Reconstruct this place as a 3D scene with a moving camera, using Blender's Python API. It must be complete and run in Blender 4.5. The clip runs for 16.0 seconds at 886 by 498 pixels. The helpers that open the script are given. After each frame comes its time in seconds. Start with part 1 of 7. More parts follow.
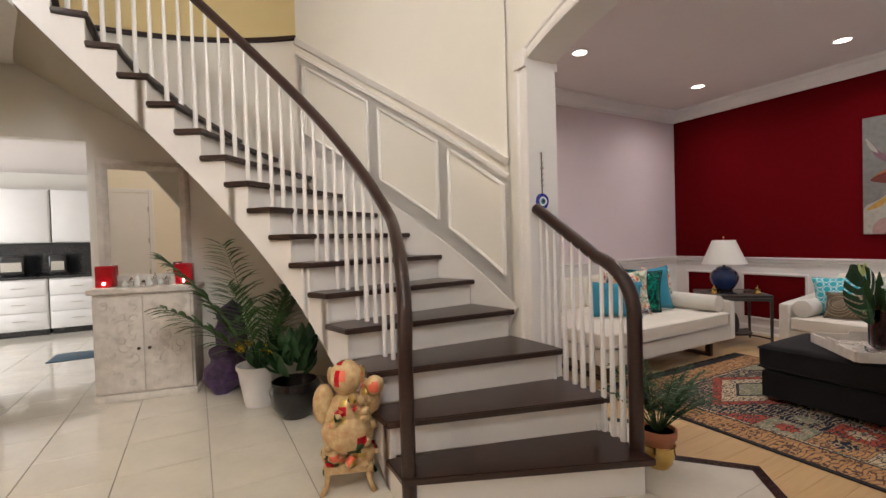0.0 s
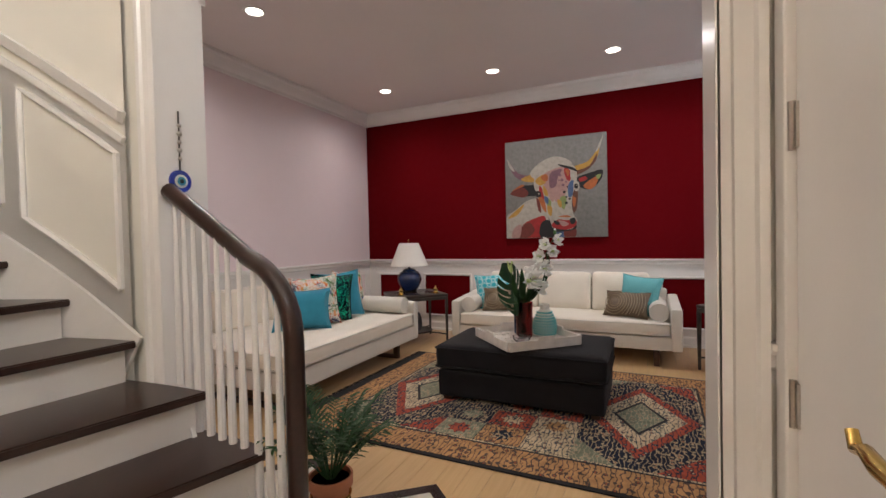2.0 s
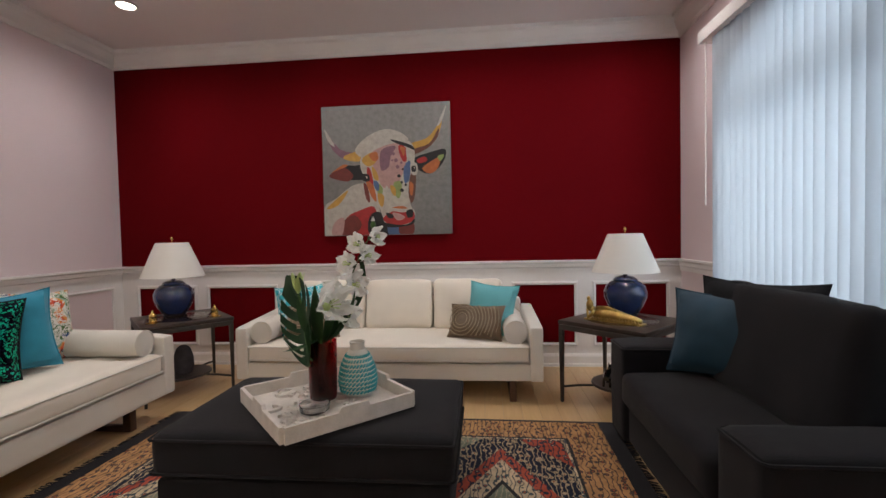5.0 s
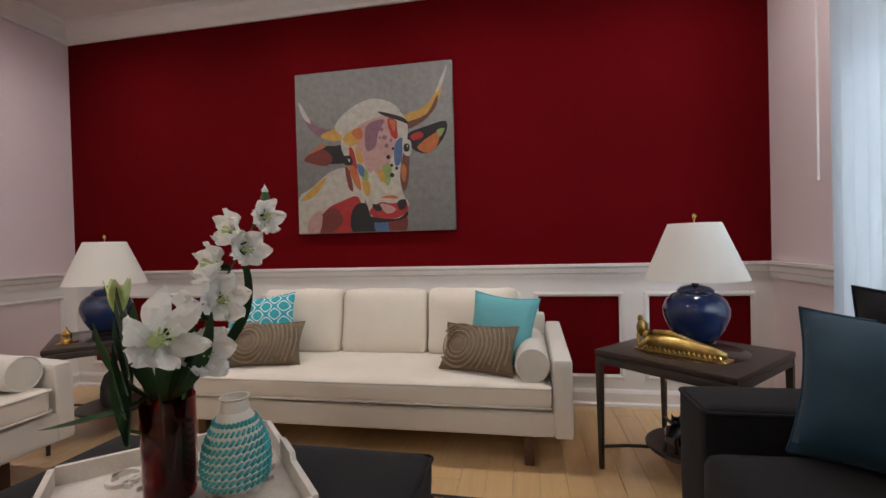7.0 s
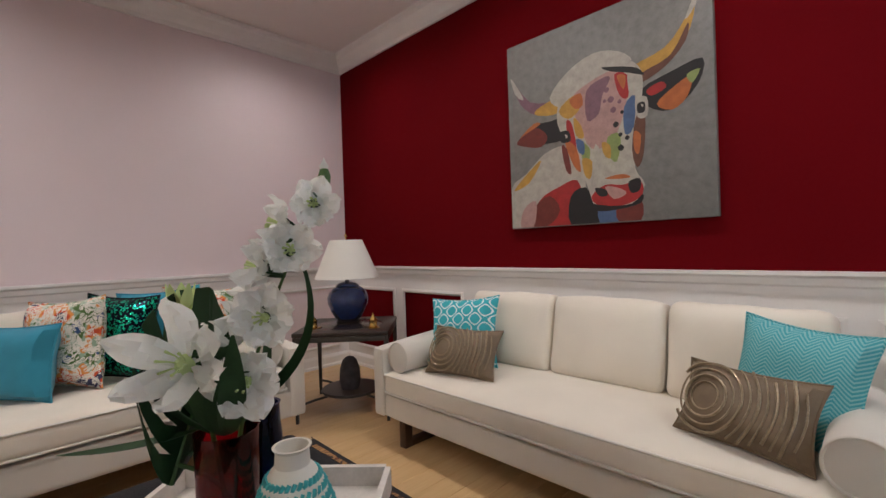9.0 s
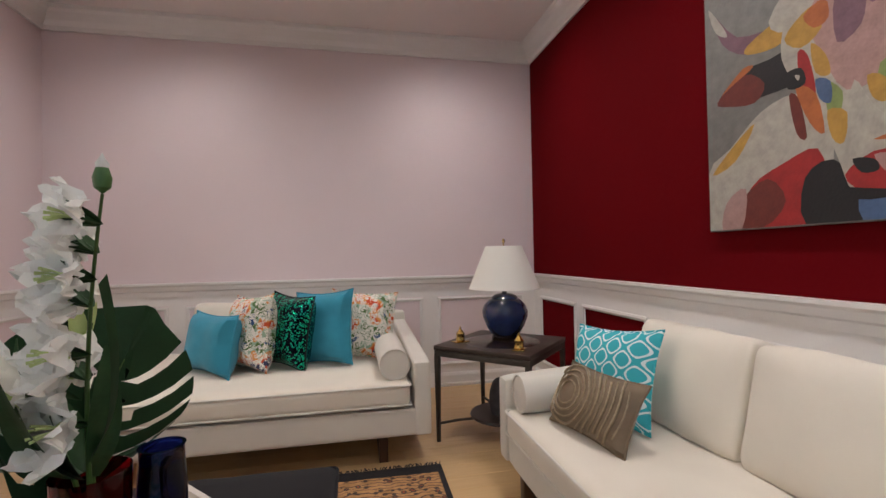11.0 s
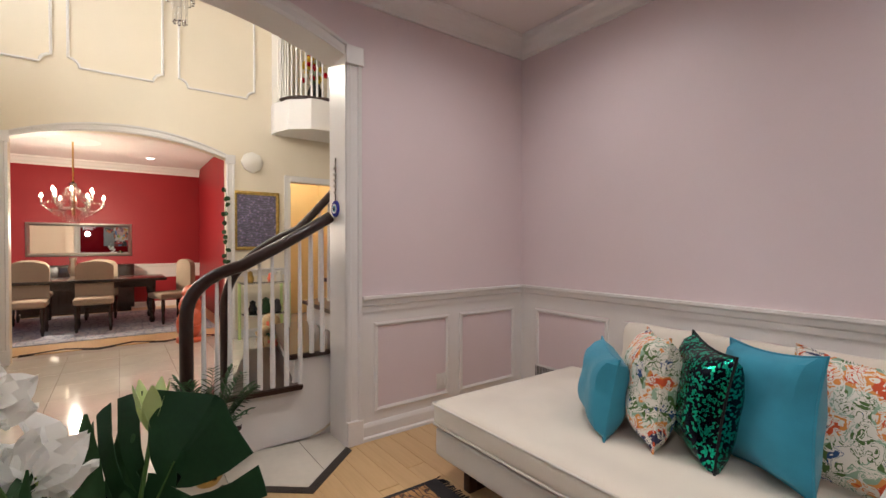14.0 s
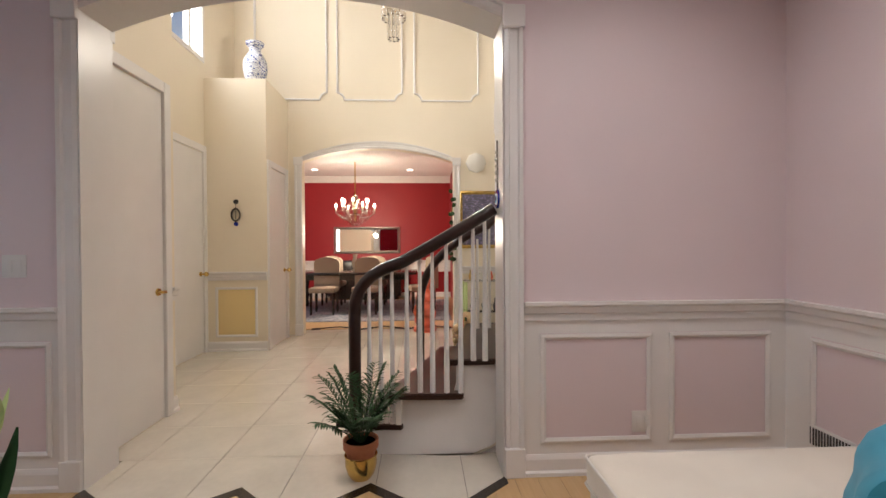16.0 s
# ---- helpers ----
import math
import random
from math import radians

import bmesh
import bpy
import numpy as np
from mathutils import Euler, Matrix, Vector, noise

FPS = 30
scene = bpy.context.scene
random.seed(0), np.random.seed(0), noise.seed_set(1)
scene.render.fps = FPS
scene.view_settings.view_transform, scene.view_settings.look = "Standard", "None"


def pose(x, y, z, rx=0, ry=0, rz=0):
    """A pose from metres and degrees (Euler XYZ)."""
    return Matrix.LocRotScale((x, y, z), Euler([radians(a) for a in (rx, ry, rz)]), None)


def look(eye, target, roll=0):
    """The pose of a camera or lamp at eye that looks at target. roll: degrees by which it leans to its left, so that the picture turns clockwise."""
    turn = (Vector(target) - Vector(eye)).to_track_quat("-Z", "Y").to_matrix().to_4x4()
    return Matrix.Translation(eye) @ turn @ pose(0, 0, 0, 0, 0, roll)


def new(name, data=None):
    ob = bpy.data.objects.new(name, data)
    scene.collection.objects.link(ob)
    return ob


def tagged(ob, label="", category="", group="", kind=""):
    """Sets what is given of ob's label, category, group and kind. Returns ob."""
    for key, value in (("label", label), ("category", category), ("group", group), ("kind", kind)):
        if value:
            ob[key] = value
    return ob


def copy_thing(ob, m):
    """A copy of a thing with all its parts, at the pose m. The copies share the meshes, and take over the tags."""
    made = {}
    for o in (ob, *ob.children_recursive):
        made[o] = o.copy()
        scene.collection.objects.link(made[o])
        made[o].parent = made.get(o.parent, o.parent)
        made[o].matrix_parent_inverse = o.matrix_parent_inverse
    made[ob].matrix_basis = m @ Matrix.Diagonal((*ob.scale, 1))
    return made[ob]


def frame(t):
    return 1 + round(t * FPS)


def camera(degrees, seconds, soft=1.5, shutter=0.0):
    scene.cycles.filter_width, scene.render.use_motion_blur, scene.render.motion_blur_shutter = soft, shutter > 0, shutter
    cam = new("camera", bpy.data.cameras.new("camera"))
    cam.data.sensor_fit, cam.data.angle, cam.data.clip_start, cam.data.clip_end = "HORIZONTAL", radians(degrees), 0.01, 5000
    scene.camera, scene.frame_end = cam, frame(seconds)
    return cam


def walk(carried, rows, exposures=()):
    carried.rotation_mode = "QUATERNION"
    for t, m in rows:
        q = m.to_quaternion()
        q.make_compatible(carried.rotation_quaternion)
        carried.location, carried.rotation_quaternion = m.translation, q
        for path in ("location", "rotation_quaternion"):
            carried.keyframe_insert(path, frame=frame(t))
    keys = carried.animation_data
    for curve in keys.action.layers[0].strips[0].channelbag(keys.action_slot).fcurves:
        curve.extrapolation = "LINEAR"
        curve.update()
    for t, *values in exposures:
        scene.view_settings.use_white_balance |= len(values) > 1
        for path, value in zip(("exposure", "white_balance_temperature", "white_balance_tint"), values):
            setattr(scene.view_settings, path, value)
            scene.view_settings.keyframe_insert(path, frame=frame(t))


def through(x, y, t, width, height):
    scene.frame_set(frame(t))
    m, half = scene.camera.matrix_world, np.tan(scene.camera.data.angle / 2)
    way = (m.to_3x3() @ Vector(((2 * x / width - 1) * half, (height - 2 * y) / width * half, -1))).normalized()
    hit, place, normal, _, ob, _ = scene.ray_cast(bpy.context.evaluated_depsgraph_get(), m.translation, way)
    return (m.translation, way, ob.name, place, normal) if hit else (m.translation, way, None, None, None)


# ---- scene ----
cam = camera(90.2, 16.0)
PATH = [
    (0, (0.18, -0.129, 1.301), (1.155, 1.617, 1.26), -1.7),
    (0.5, (0.374, -0.066, 1.26), (1.709, 1.423, 1.219), -1.5),
    (1, (0.507, 0.028, 1.233), (2.133, 1.192, 1.192), -1.3),
    (1.5, (0.676, 0.092, 1.242), (2.431, 1.05, 1.195), -1.3),
    (2, (0.866, 0.165, 1.24), (2.684, 0.999, 1.195), -1.3),
    (2.5, (1.062, 0.236, 1.241), (2.923, 0.966, 1.193), -1.3),
    (3, (1.23, 0.316, 1.223), (3.137, 0.918, 1.176), -1.1),
    (3.5, (1.402, 0.361, 1.191), (3.345, 0.832, 1.146), -1.1),
    (4, (1.643, 0.363, 1.21), (3.614, 0.699, 1.16), -1.1),
    (4.5, (1.925, 0.35, 1.225), (3.906, 0.556, 1.163), -1.2),
    (4.7, (2.06, 0.318, 1.223), (4.046, 0.501, 1.161), -1.2),
    (6.8, (3.093, 0.122, 1.128), (5.075, 0.391, 1.103), -1.4),
    (7, (3.187, 0.078, 1.129), (5.154, 0.443, 1.105), -1.5),
    (7.5, (3.387, 0.004, 1.095), (5.286, 0.632, 1.09), -1.6),
    (8, (3.569, -0.039, 1.071), (5.336, 0.897, 1.081), -1.4),
    (8.5, (3.722, 0.001, 1.095), (5.338, 1.179, 1.097), -1.6),
    (9, (3.864, 0.0, 1.122), (5.277, 1.415, 1.114), -1.9),
    (11.5, (4.856, 0.085, 1.162), (4.939, 2.083, 1.196), -0.9),
    (12.5, (5.064, 0.339, 1.224), (4.408, 2.229, 1.233), -0.9),
    (13, (5.18, 0.595, 1.25), (4.138, 2.3, 1.27), -0.2),
    (13.5, (5.18, 0.845, 1.28), (3.816, 2.308, 1.278), 0.0),
    (14, (5.109, 1.053, 1.314), (3.498, 2.237, 1.292), 0.0),
    (14.5, (5.043, 1.255, 1.325), (3.26, 2.161, 1.299), -0.2),
    (15, (5.023, 1.468, 1.317), (3.112, 2.058, 1.286), -0.3),
    (15.5, (4.948, 1.639, 1.294), (2.976, 1.973, 1.264), -0.3),
    (16, (4.855, 1.778, 1.288), (2.858, 1.878, 1.267), -0.3),
]
walk(cam, [(t, look(eye, target, roll)) for t, eye, target, roll in PATH], [(0, 0.02), (1.5, 0.0), (3.5, -0.06), (4.7, -0.10), (8.5, -0.06), (11.5, 0.10), (16, 0.08)])

# ---- world, sun and large lights ----
world = bpy.data.worlds.new("world")
scene.world = world
world.use_nodes = True
wn = world.node_tree
sky = wn.nodes.new("ShaderNodeTexSky")
sky.sky_type, sky.sun_disc = "NISHITA", False
sky.sun_elevation, sky.sun_rotation = radians(42), radians(150)
wn.nodes["Background"].inputs["Strength"].default_value = 0.12
wn.links.new(sky.outputs[0], wn.nodes["Background"].inputs["Color"])
sun_data = bpy.data.lights.new("sun", "SUN")
sun_data.energy, sun_data.angle, sun_data.color = 1.2, radians(10), (1.0, 0.95, 0.88)
sun = new("sun", sun_data)
sun.matrix_world = look((3, -8, 8), (3, 0, 1))


def area_lamp(name, eye, target, w, h, watts, colour):
    d = bpy.data.lights.new(name, "AREA")
    d.shape, d.size, d.size_y, d.energy, d.color = "RECTANGLE", w, h, watts, colour
    ob = new(name, d)
    ob.matrix_world = look(eye, target)
    return ob


def bulb(name, at, watts, colour, radius=0.06, spot=0):
    d = bpy.data.lights.new(name, "SPOT" if spot else "POINT")
    d.energy, d.color, d.shadow_soft_size = watts, colour, radius
    if spot:
        d.spot_size, d.spot_blend = radians(spot), 1.0
    ob = new(name, d)
    ob.location = at
    return ob


DAY = (0.86, 0.93, 1.0)
WARM = (1.0, 0.80, 0.56)
area_lamp("window_daylight", (4.2, -1.95, 1.75), (4.2, 0, 1.5), 2.8, 2.1, 90, DAY)
area_lamp("entry_window_daylight", (-0.4, -1.25, 4.5), (0.2, 2.5, 2.2), 1.0, 1.7, 115, (0.95, 0.97, 1.0))
# added fill lamp inside the kitchen to brighten it; its source is unseen
area_lamp("kitchen_fill", (-4.6, 7.2, 1.7), (0, 7.2, 1.2), 2.4, 1.8, 115, (0.95, 0.97, 1.0))

# ---- materials ----


def mat(name, col, rough=0.6, metal=0.0, var=0.12, scale=6.0, bump=0.1, fine=120.0, col2=None, spec=0.5, coat=0.0, sheen=0.0, trans=0.0, sub=0.0):
    """A painted, woven or solid surface: broad stains, fine grain and fine relief."""
    m = bpy.data.materials.new(name)
    m.use_nodes = True
    nt = m.node_tree
    b = nt.nodes["Principled BSDF"]
    b.inputs["Roughness"].default_value = rough
    b.inputs["Metallic"].default_value = metal
    b.inputs["Specular IOR Level"].default_value = spec
    b.inputs["Coat Weight"].default_value = coat
    b.inputs["Coat Roughness"].default_value = 0.06
    b.inputs["Sheen Weight"].default_value = sheen
    b.inputs["Transmission Weight"].default_value = trans
    tc = nt.nodes.new("ShaderNodeTexCoord")
    n1 = nt.nodes.new("ShaderNodeTexNoise")
    n1.inputs["Scale"].default_value, n1.inputs["Detail"].default_value = scale, 5
    n2 = nt.nodes.new("ShaderNodeTexNoise")
    n2.inputs["Scale"].default_value, n2.inputs["Detail"].default_value = fine, 3
    nt.links.new(tc.outputs["Object"], n1.inputs["Vector"])
    nt.links.new(tc.outputs["Object"], n2.inputs["Vector"])
    ramp = nt.nodes.new("ShaderNodeMix")
    ramp.data_type = "RGBA"
    c2 = col2 or [max(0.0, c * (1 - var)) for c in col]
    ramp.inputs["A"].default_value, ramp.inputs["B"].default_value = (*col, 1), (*c2, 1)
    mul = nt.nodes.new("ShaderNodeMath")
    mul.operation = "MULTIPLY_ADD"
    mul.inputs[1].default_value = 0.35
    nt.links.new(n2.outputs["Fac"], mul.inputs[0])
    nt.links.new(n1.outputs["Fac"], mul.inputs[2])
    sh = nt.nodes.new("ShaderNodeMapRange")
    sh.inputs["From Min"].default_value, sh.inputs["From Max"].default_value = 0.45, 0.95
    nt.links.new(mul.outputs[0], sh.inputs["Value"])
    nt.links.new(sh.outputs[0], ramp.inputs["Factor"])
    nt.links.new(ramp.outputs["Result"], b.inputs["Base Color"])
    if bump:
        bp = nt.nodes.new("ShaderNodeBump")
        bp.inputs["Strength"].default_value, bp.inputs["Distance"].default_value = bump, 0.002
        nt.links.new(n2.outputs["Fac"], bp.inputs["Height"])
        nt.links.new(bp.outputs[0], b.inputs["Normal"])
    return m


def wood(name, dark, light, scale=(3, 30, 30), rough=0.35, coat=0.0, per_piece=0.0):
    m = mat(name, light, rough, bump=0.05, coat=coat)
    nt = m.node_tree
    b = nt.nodes["Principled BSDF"]
    tc = nt.nodes.new("ShaderNodeTexCoord")
    mp = nt.nodes.new("ShaderNodeMapping")
    mp.inputs["Scale"].default_value = scale
    n = nt.nodes.new("ShaderNodeTexNoise")
    n.inputs["Scale"].default_value, n.inputs["Detail"].default_value, n.inputs["Distortion"].default_value = 1.5, 6, 0.8
    mix = nt.nodes.new("ShaderNodeMix")
    mix.data_type = "RGBA"
    mix.inputs["A"].default_value, mix.inputs["B"].default_value = (*dark, 1), (*light, 1)
    info = nt.nodes.new("ShaderNodeObjectInfo")
    add = nt.nodes.new("ShaderNodeVectorMath")
    nt.links.new(tc.outputs["Object"], add.inputs[0])
    nt.links.new(info.outputs["Random"], add.inputs[1])
    nt.links.new(add.outputs[0], mp.inputs["Vector"])
    nt.links.new(mp.outputs[0], n.inputs["Vector"])
    mr = nt.nodes.new("ShaderNodeMath")
    mr.operation = "MULTIPLY_ADD"
    mr.inputs[1].default_value = per_piece
    nt.links.new(info.outputs["Random"], mr.inputs[0])
    nt.links.new(n.outputs["Fac"], mr.inputs[2])
    nt.links.new(mr.outputs[0], mix.inputs["Factor"])
    nt.links.new(mix.outputs["Result"], b.inputs["Base Color"])
    return m


def motif(name, base, a, c, scale=18.0, rough=0.95, edge=0.35, bump=0.6):
    """Woven or printed cells of three colours."""
    m = bpy.data.materials.new(name)
    m.use_nodes = True
    nt = m.node_tree
    b = nt.nodes["Principled BSDF"]
    b.inputs["Roughness"].default_value = rough
    b.inputs["Specular IOR Level"].default_value = 0.15
    tc = nt.nodes.new("ShaderNodeTexCoord")
    v = nt.nodes.new("ShaderNodeTexVoronoi")
    v.inputs["Scale"].default_value = scale
    n = nt.nodes.new("ShaderNodeTexNoise")
    n.inputs["Scale"].default_value, n.inputs["Detail"].default_value = scale * 0.8, 4
    nf = nt.nodes.new("ShaderNodeTexNoise")
    nf.inputs["Scale"].default_value = 300
    wv = nt.nodes.new("ShaderNodeTexWave")
    wv.wave_type = "RINGS"
    wv.inputs["Scale"].default_value, wv.inputs["Distortion"].default_value = scale * 0.45, 9
    for x in (v, n, nf, wv):
        nt.links.new(tc.outputs["Object"], x.inputs["Vector"])
    r1 = nt.nodes.new("ShaderNodeValToRGB")
    r1.color_ramp.interpolation = "CONSTANT"
    e = r1.color_ramp.elements
    e[0].color, e[1].color = (*a, 1), (*base, 1)
    e[0].position, e[1].position = 0.0, edge
    x = e.new(edge * 0.45)
    x.color = (*c, 1)
    nt.links.new(v.outputs["Distance"], r1.inputs["Fac"])
    mx = nt.nodes.new("ShaderNodeMix")
    mx.data_type = "RGBA"
    mx.inputs["B"].default_value = (*c, 1)
    r2 = nt.nodes.new("ShaderNodeMapRange")
    r2.inputs["From Min"].default_value, r2.inputs["From Max"].default_value = 0.88, 0.93
    nt.links.new(wv.outputs["Fac"], r2.inputs["Value"])
    nt.links.new(r2.outputs[0], mx.inputs["Factor"])
    nt.links.new(r1.outputs[0], mx.inputs["A"])
    m2 = nt.nodes.new("ShaderNodeMix")
    m2.data_type, m2.blend_type = "RGBA", "MULTIPLY"
    m2.inputs["Factor"].default_value = 0.6
    nt.links.new(mx.outputs["Result"], m2.inputs["A"])
    g = nt.nodes.new("ShaderNodeMapRange")
    g.inputs["From Min"].default_value, g.inputs["From Max"].default_value = 0.25, 0.6
    g.inputs["To Min"].default_value = 0.35
    nt.links.new(n.outputs["Fac"], g.inputs["Value"])
    nt.links.new(g.outputs[0], m2.inputs["B"])
    nt.links.new(m2.outputs["Result"], b.inputs["Base Color"])
    bp = nt.nodes.new("ShaderNodeBump")
    bp.inputs["Strength"].default_value, bp.inputs["Distance"].default_value = bump, 0.003
    nt.links.new(nf.outputs["Fac"], bp.inputs["Height"])
    nt.links.new(bp.outputs[0], b.inputs["Normal"])
    return m


def glow(name, col, strength):
    m = bpy.data.materials.new(name)
    m.use_nodes = True
    b = m.node_tree.nodes["Principled BSDF"]
    b.inputs["Base Color"].default_value = (*col, 1)
    b.inputs["Emission Color"].default_value = (*col, 1)
    b.inputs["Emission Strength"].default_value = strength
    return m


def glass(name, col, rough=0.02, ior=1.45):
    m = bpy.data.materials.new(name)
    m.use_nodes = True
    b = m.node_tree.nodes["Principled BSDF"]
    b.inputs["Base Color"].default_value = (*col, 1)
    b.inputs["Roughness"].default_value = rough
    b.inputs["Transmission Weight"].default_value = 1.0
    b.inputs["IOR"].default_value = ior
    return m


def sheer(name, col, through=0.55):
    """Thin cloth or vinyl that lets light through."""
    m = bpy.data.materials.new(name)
    m.use_nodes = True
    nt = m.node_tree
    d = nt.nodes.new("ShaderNodeBsdfDiffuse")
    t = nt.nodes.new("ShaderNodeBsdfTranslucent")
    d.inputs["Color"].default_value = t.inputs["Color"].default_value = (*col, 1)
    x = nt.nodes.new("ShaderNodeMixShader")
    x.inputs[0].default_value = through
    nt.links.new(d.outputs[0], x.inputs[1])
    nt.links.new(t.outputs[0], x.inputs[2])
    nt.links.new(x.outputs[0], nt.nodes["Material Output"].inputs["Surface"])
    return m



def print_cloth(name, ground, scale):
    """Printed flowers: ragged petals and leaves in several colours on a pale ground."""
    m = mat(name, ground, 0.9, bump=0.5, fine=500, spec=0.15)
    nt = m.node_tree
    b = nt.nodes["Principled BSDF"]
    tc = nt.nodes.new("ShaderNodeTexCoord")
    n = nt.nodes.new("ShaderNodeTexNoise")
    n.inputs["Scale"].default_value, n.inputs["Detail"].default_value, n.inputs["Distortion"].default_value = scale * 1.6, 2, 1.6
    n2 = nt.nodes.new("ShaderNodeTexNoise")
    n2.inputs["Scale"].default_value, n2.inputs["Detail"].default_value = scale * 0.7, 1
    for x in (n, n2):
        nt.links.new(tc.outputs["Object"], x.inputs["Vector"])
    hue = nt.nodes.new("ShaderNodeValToRGB")
    hue.color_ramp.interpolation = "CONSTANT"
    e = hue.color_ramp.elements
    e[0].color, e[0].position = (0.05, 0.10, 0.22, 1), 0.0
    e[1].color, e[1].position = (0.62, 0.10, 0.04, 1), 0.56
    for p, c in ((0.36, (0.10, 0.17, 0.06, 1)), (0.44, (0.30, 0.42, 0.30, 1)), (0.50, (0.70, 0.28, 0.08, 1)), (0.64, (0.05, 0.05, 0.10, 1))):
        q = e.new(p)
        q.color = c
    nt.links.new(n2.outputs["Fac"], hue.inputs["Fac"])
    mask = nt.nodes.new("ShaderNodeValToRGB")
    mask.color_ramp.interpolation = "CONSTANT"
    k = mask.color_ramp.elements
    k[0].color, k[1].color = (0, 0, 0, 1), (1, 1, 1, 1)
    k[1].position = 0.54
    q = k.new(0.42)
    q.color = (1, 1, 1, 1)
    q = k.new(0.455)
    q.color = (0, 0, 0, 1)
    nt.links.new(n.outputs["Fac"], mask.inputs["Fac"])
    mx = nt.nodes.new("ShaderNodeMix")
    mx.data_type = "RGBA"
    mx.inputs["A"].default_value = (*ground, 1)
    nt.links.new(mask.outputs[0], mx.inputs["Factor"])
    nt.links.new(hue.outputs[0], mx.inputs["B"])
    nt.links.new(mx.outputs["Result"], b.inputs["Base Color"])
    return m


def lattice_cloth(name, ground, line, k):
    """A printed diamond lattice with a stepped inner figure."""
    m = mat(name, ground, 0.9, bump=0.5, fine=500, spec=0.15)
    nt = m.node_tree
    b = nt.nodes["Principled BSDF"]
    tc = nt.nodes.new("ShaderNodeTexCoord")
    sep = nt.nodes.new("ShaderNodeSeparateXYZ")
    nt.links.new(tc.outputs["Object"], sep.inputs[0])

    def op(kind, a, c=None):
        x = nt.nodes.new("ShaderNodeMath")
        x.operation = kind
        for i, v in enumerate((a, c)):
            if v is None:
                continue
            if isinstance(v, (int, float)):
                x.inputs[i].default_value = v
            else:
                nt.links.new(v, x.inputs[i])
        return x.outputs[0]
    u = op("SINE", op("MULTIPLY", op("ADD", sep.outputs[0], sep.outputs[2]), k))
    v = op("SINE", op("MULTIPLY", op("SUBTRACT", sep.outputs[0], sep.outputs[2]), k))
    w = op("ABSOLUTE", op("MULTIPLY", u, v))
    z = op("SINE", op("MULTIPLY", w, 5.5))
    f = op("GREATER_THAN", z, 0.78)
    mx = nt.nodes.new("ShaderNodeMix")
    mx.data_type = "RGBA"
    mx.inputs["A"].default_value, mx.inputs["B"].default_value = (*ground, 1), (*line, 1)
    nt.links.new(f, mx.inputs["Factor"])
    nt.links.new(mx.outputs["Result"], b.inputs["Base Color"])
    return m


def chevron_cloth(name, ground, line, fold, k):
    """Woven zigzag stripes that turn at every fold."""
    m = mat(name, ground, 0.9, bump=0.5, fine=500, spec=0.15)
    nt = m.node_tree
    tc = nt.nodes.new("ShaderNodeTexCoord")
    sep = nt.nodes.new("ShaderNodeSeparateXYZ")
    nt.links.new(tc.outputs["Object"], sep.inputs[0])
    last = sep.outputs[0]
    for kind, value in (("PINGPONG", fold), ("ADD", sep.outputs[2]), ("MULTIPLY", k), ("SINE", None), ("GREATER_THAN", 0.1)):
        x = nt.nodes.new("ShaderNodeMath")
        x.operation = kind
        nt.links.new(last, x.inputs[0])
        if kind == "ADD":
            nt.links.new(value, x.inputs[1])
        elif value is not None:
            x.inputs[1].default_value = value
        last = x.outputs[0]
    mx = nt.nodes.new("ShaderNodeMix")
    mx.data_type = "RGBA"
    mx.inputs["A"].default_value, mx.inputs["B"].default_value = (*ground, 1), (*line, 1)
    nt.links.new(last, mx.inputs["Factor"])
    nt.links.new(mx.outputs["Result"], nt.nodes["Principled BSDF"].inputs["Base Color"])
    return m


M = {}
M["pink"] = mat("pale_lilac_pink_paint", (0.76, 0.635, 0.645), 0.5, var=0.05, scale=1.5, bump=0.12, fine=220)
M["red"] = mat("deep_red_paint", (0.125, 0.0025, 0.005), 0.85, spec=0.04, var=0.12, scale=1.8, bump=0.12, fine=220)
M["dred"] = mat("dining_red_paint", (0.30, 0.007, 0.013), 0.5, var=0.1, scale=1.8, bump=0.1, fine=220)
M["white"] = mat("white_trim_paint", (0.80, 0.765, 0.735), 0.32, var=0.05, scale=4, bump=0.05, fine=90)
M["ceil"] = mat("flat_ceiling_paint", (0.80, 0.735, 0.71), 0.9, var=0.05, scale=1.2, bump=0.15, fine=260)
M["cream"] = mat("cream_wall_paint", (0.82, 0.73, 0.585), 0.5, var=0.05, scale=1.4, bump=0.1, fine=220)
M["cream2"] = mat("pale_cream_paint", (0.80, 0.76, 0.69), 0.5, var=0.05, scale=1.4, bump=0.1, fine=220)
M["yellow"] = mat("yellow_panel_paint", (0.80, 0.62, 0.30), 0.5, var=0.06, scale=2, bump=0.1, fine=200)
M["tile"] = mat("polished_cream_porcelain", (0.74, 0.68, 0.58), 0.08, var=0.14, scale=3.5, bump=0.0, fine=25, coat=0.3)
M["grout"] = mat("grey_tile_grout", (0.36, 0.31, 0.26), 0.9, var=0.2)
M["plank"] = wood("honey_maple_plank", (0.52, 0.32, 0.145), (0.68, 0.46, 0.235), (2, 26, 26), 0.3, 0.15, 0.14)
M["inlay"] = wood("black_stained_inlay", (0.012, 0.008, 0.007), (0.03, 0.02, 0.016), (4, 30, 30), 0.25, 0.3)
M["walnut"] = wood("dark_espresso_stair_wood", (0.012, 0.004, 0.003), (0.038, 0.013, 0.009), (5, 40, 40), 0.28, 0.15, 0.1)
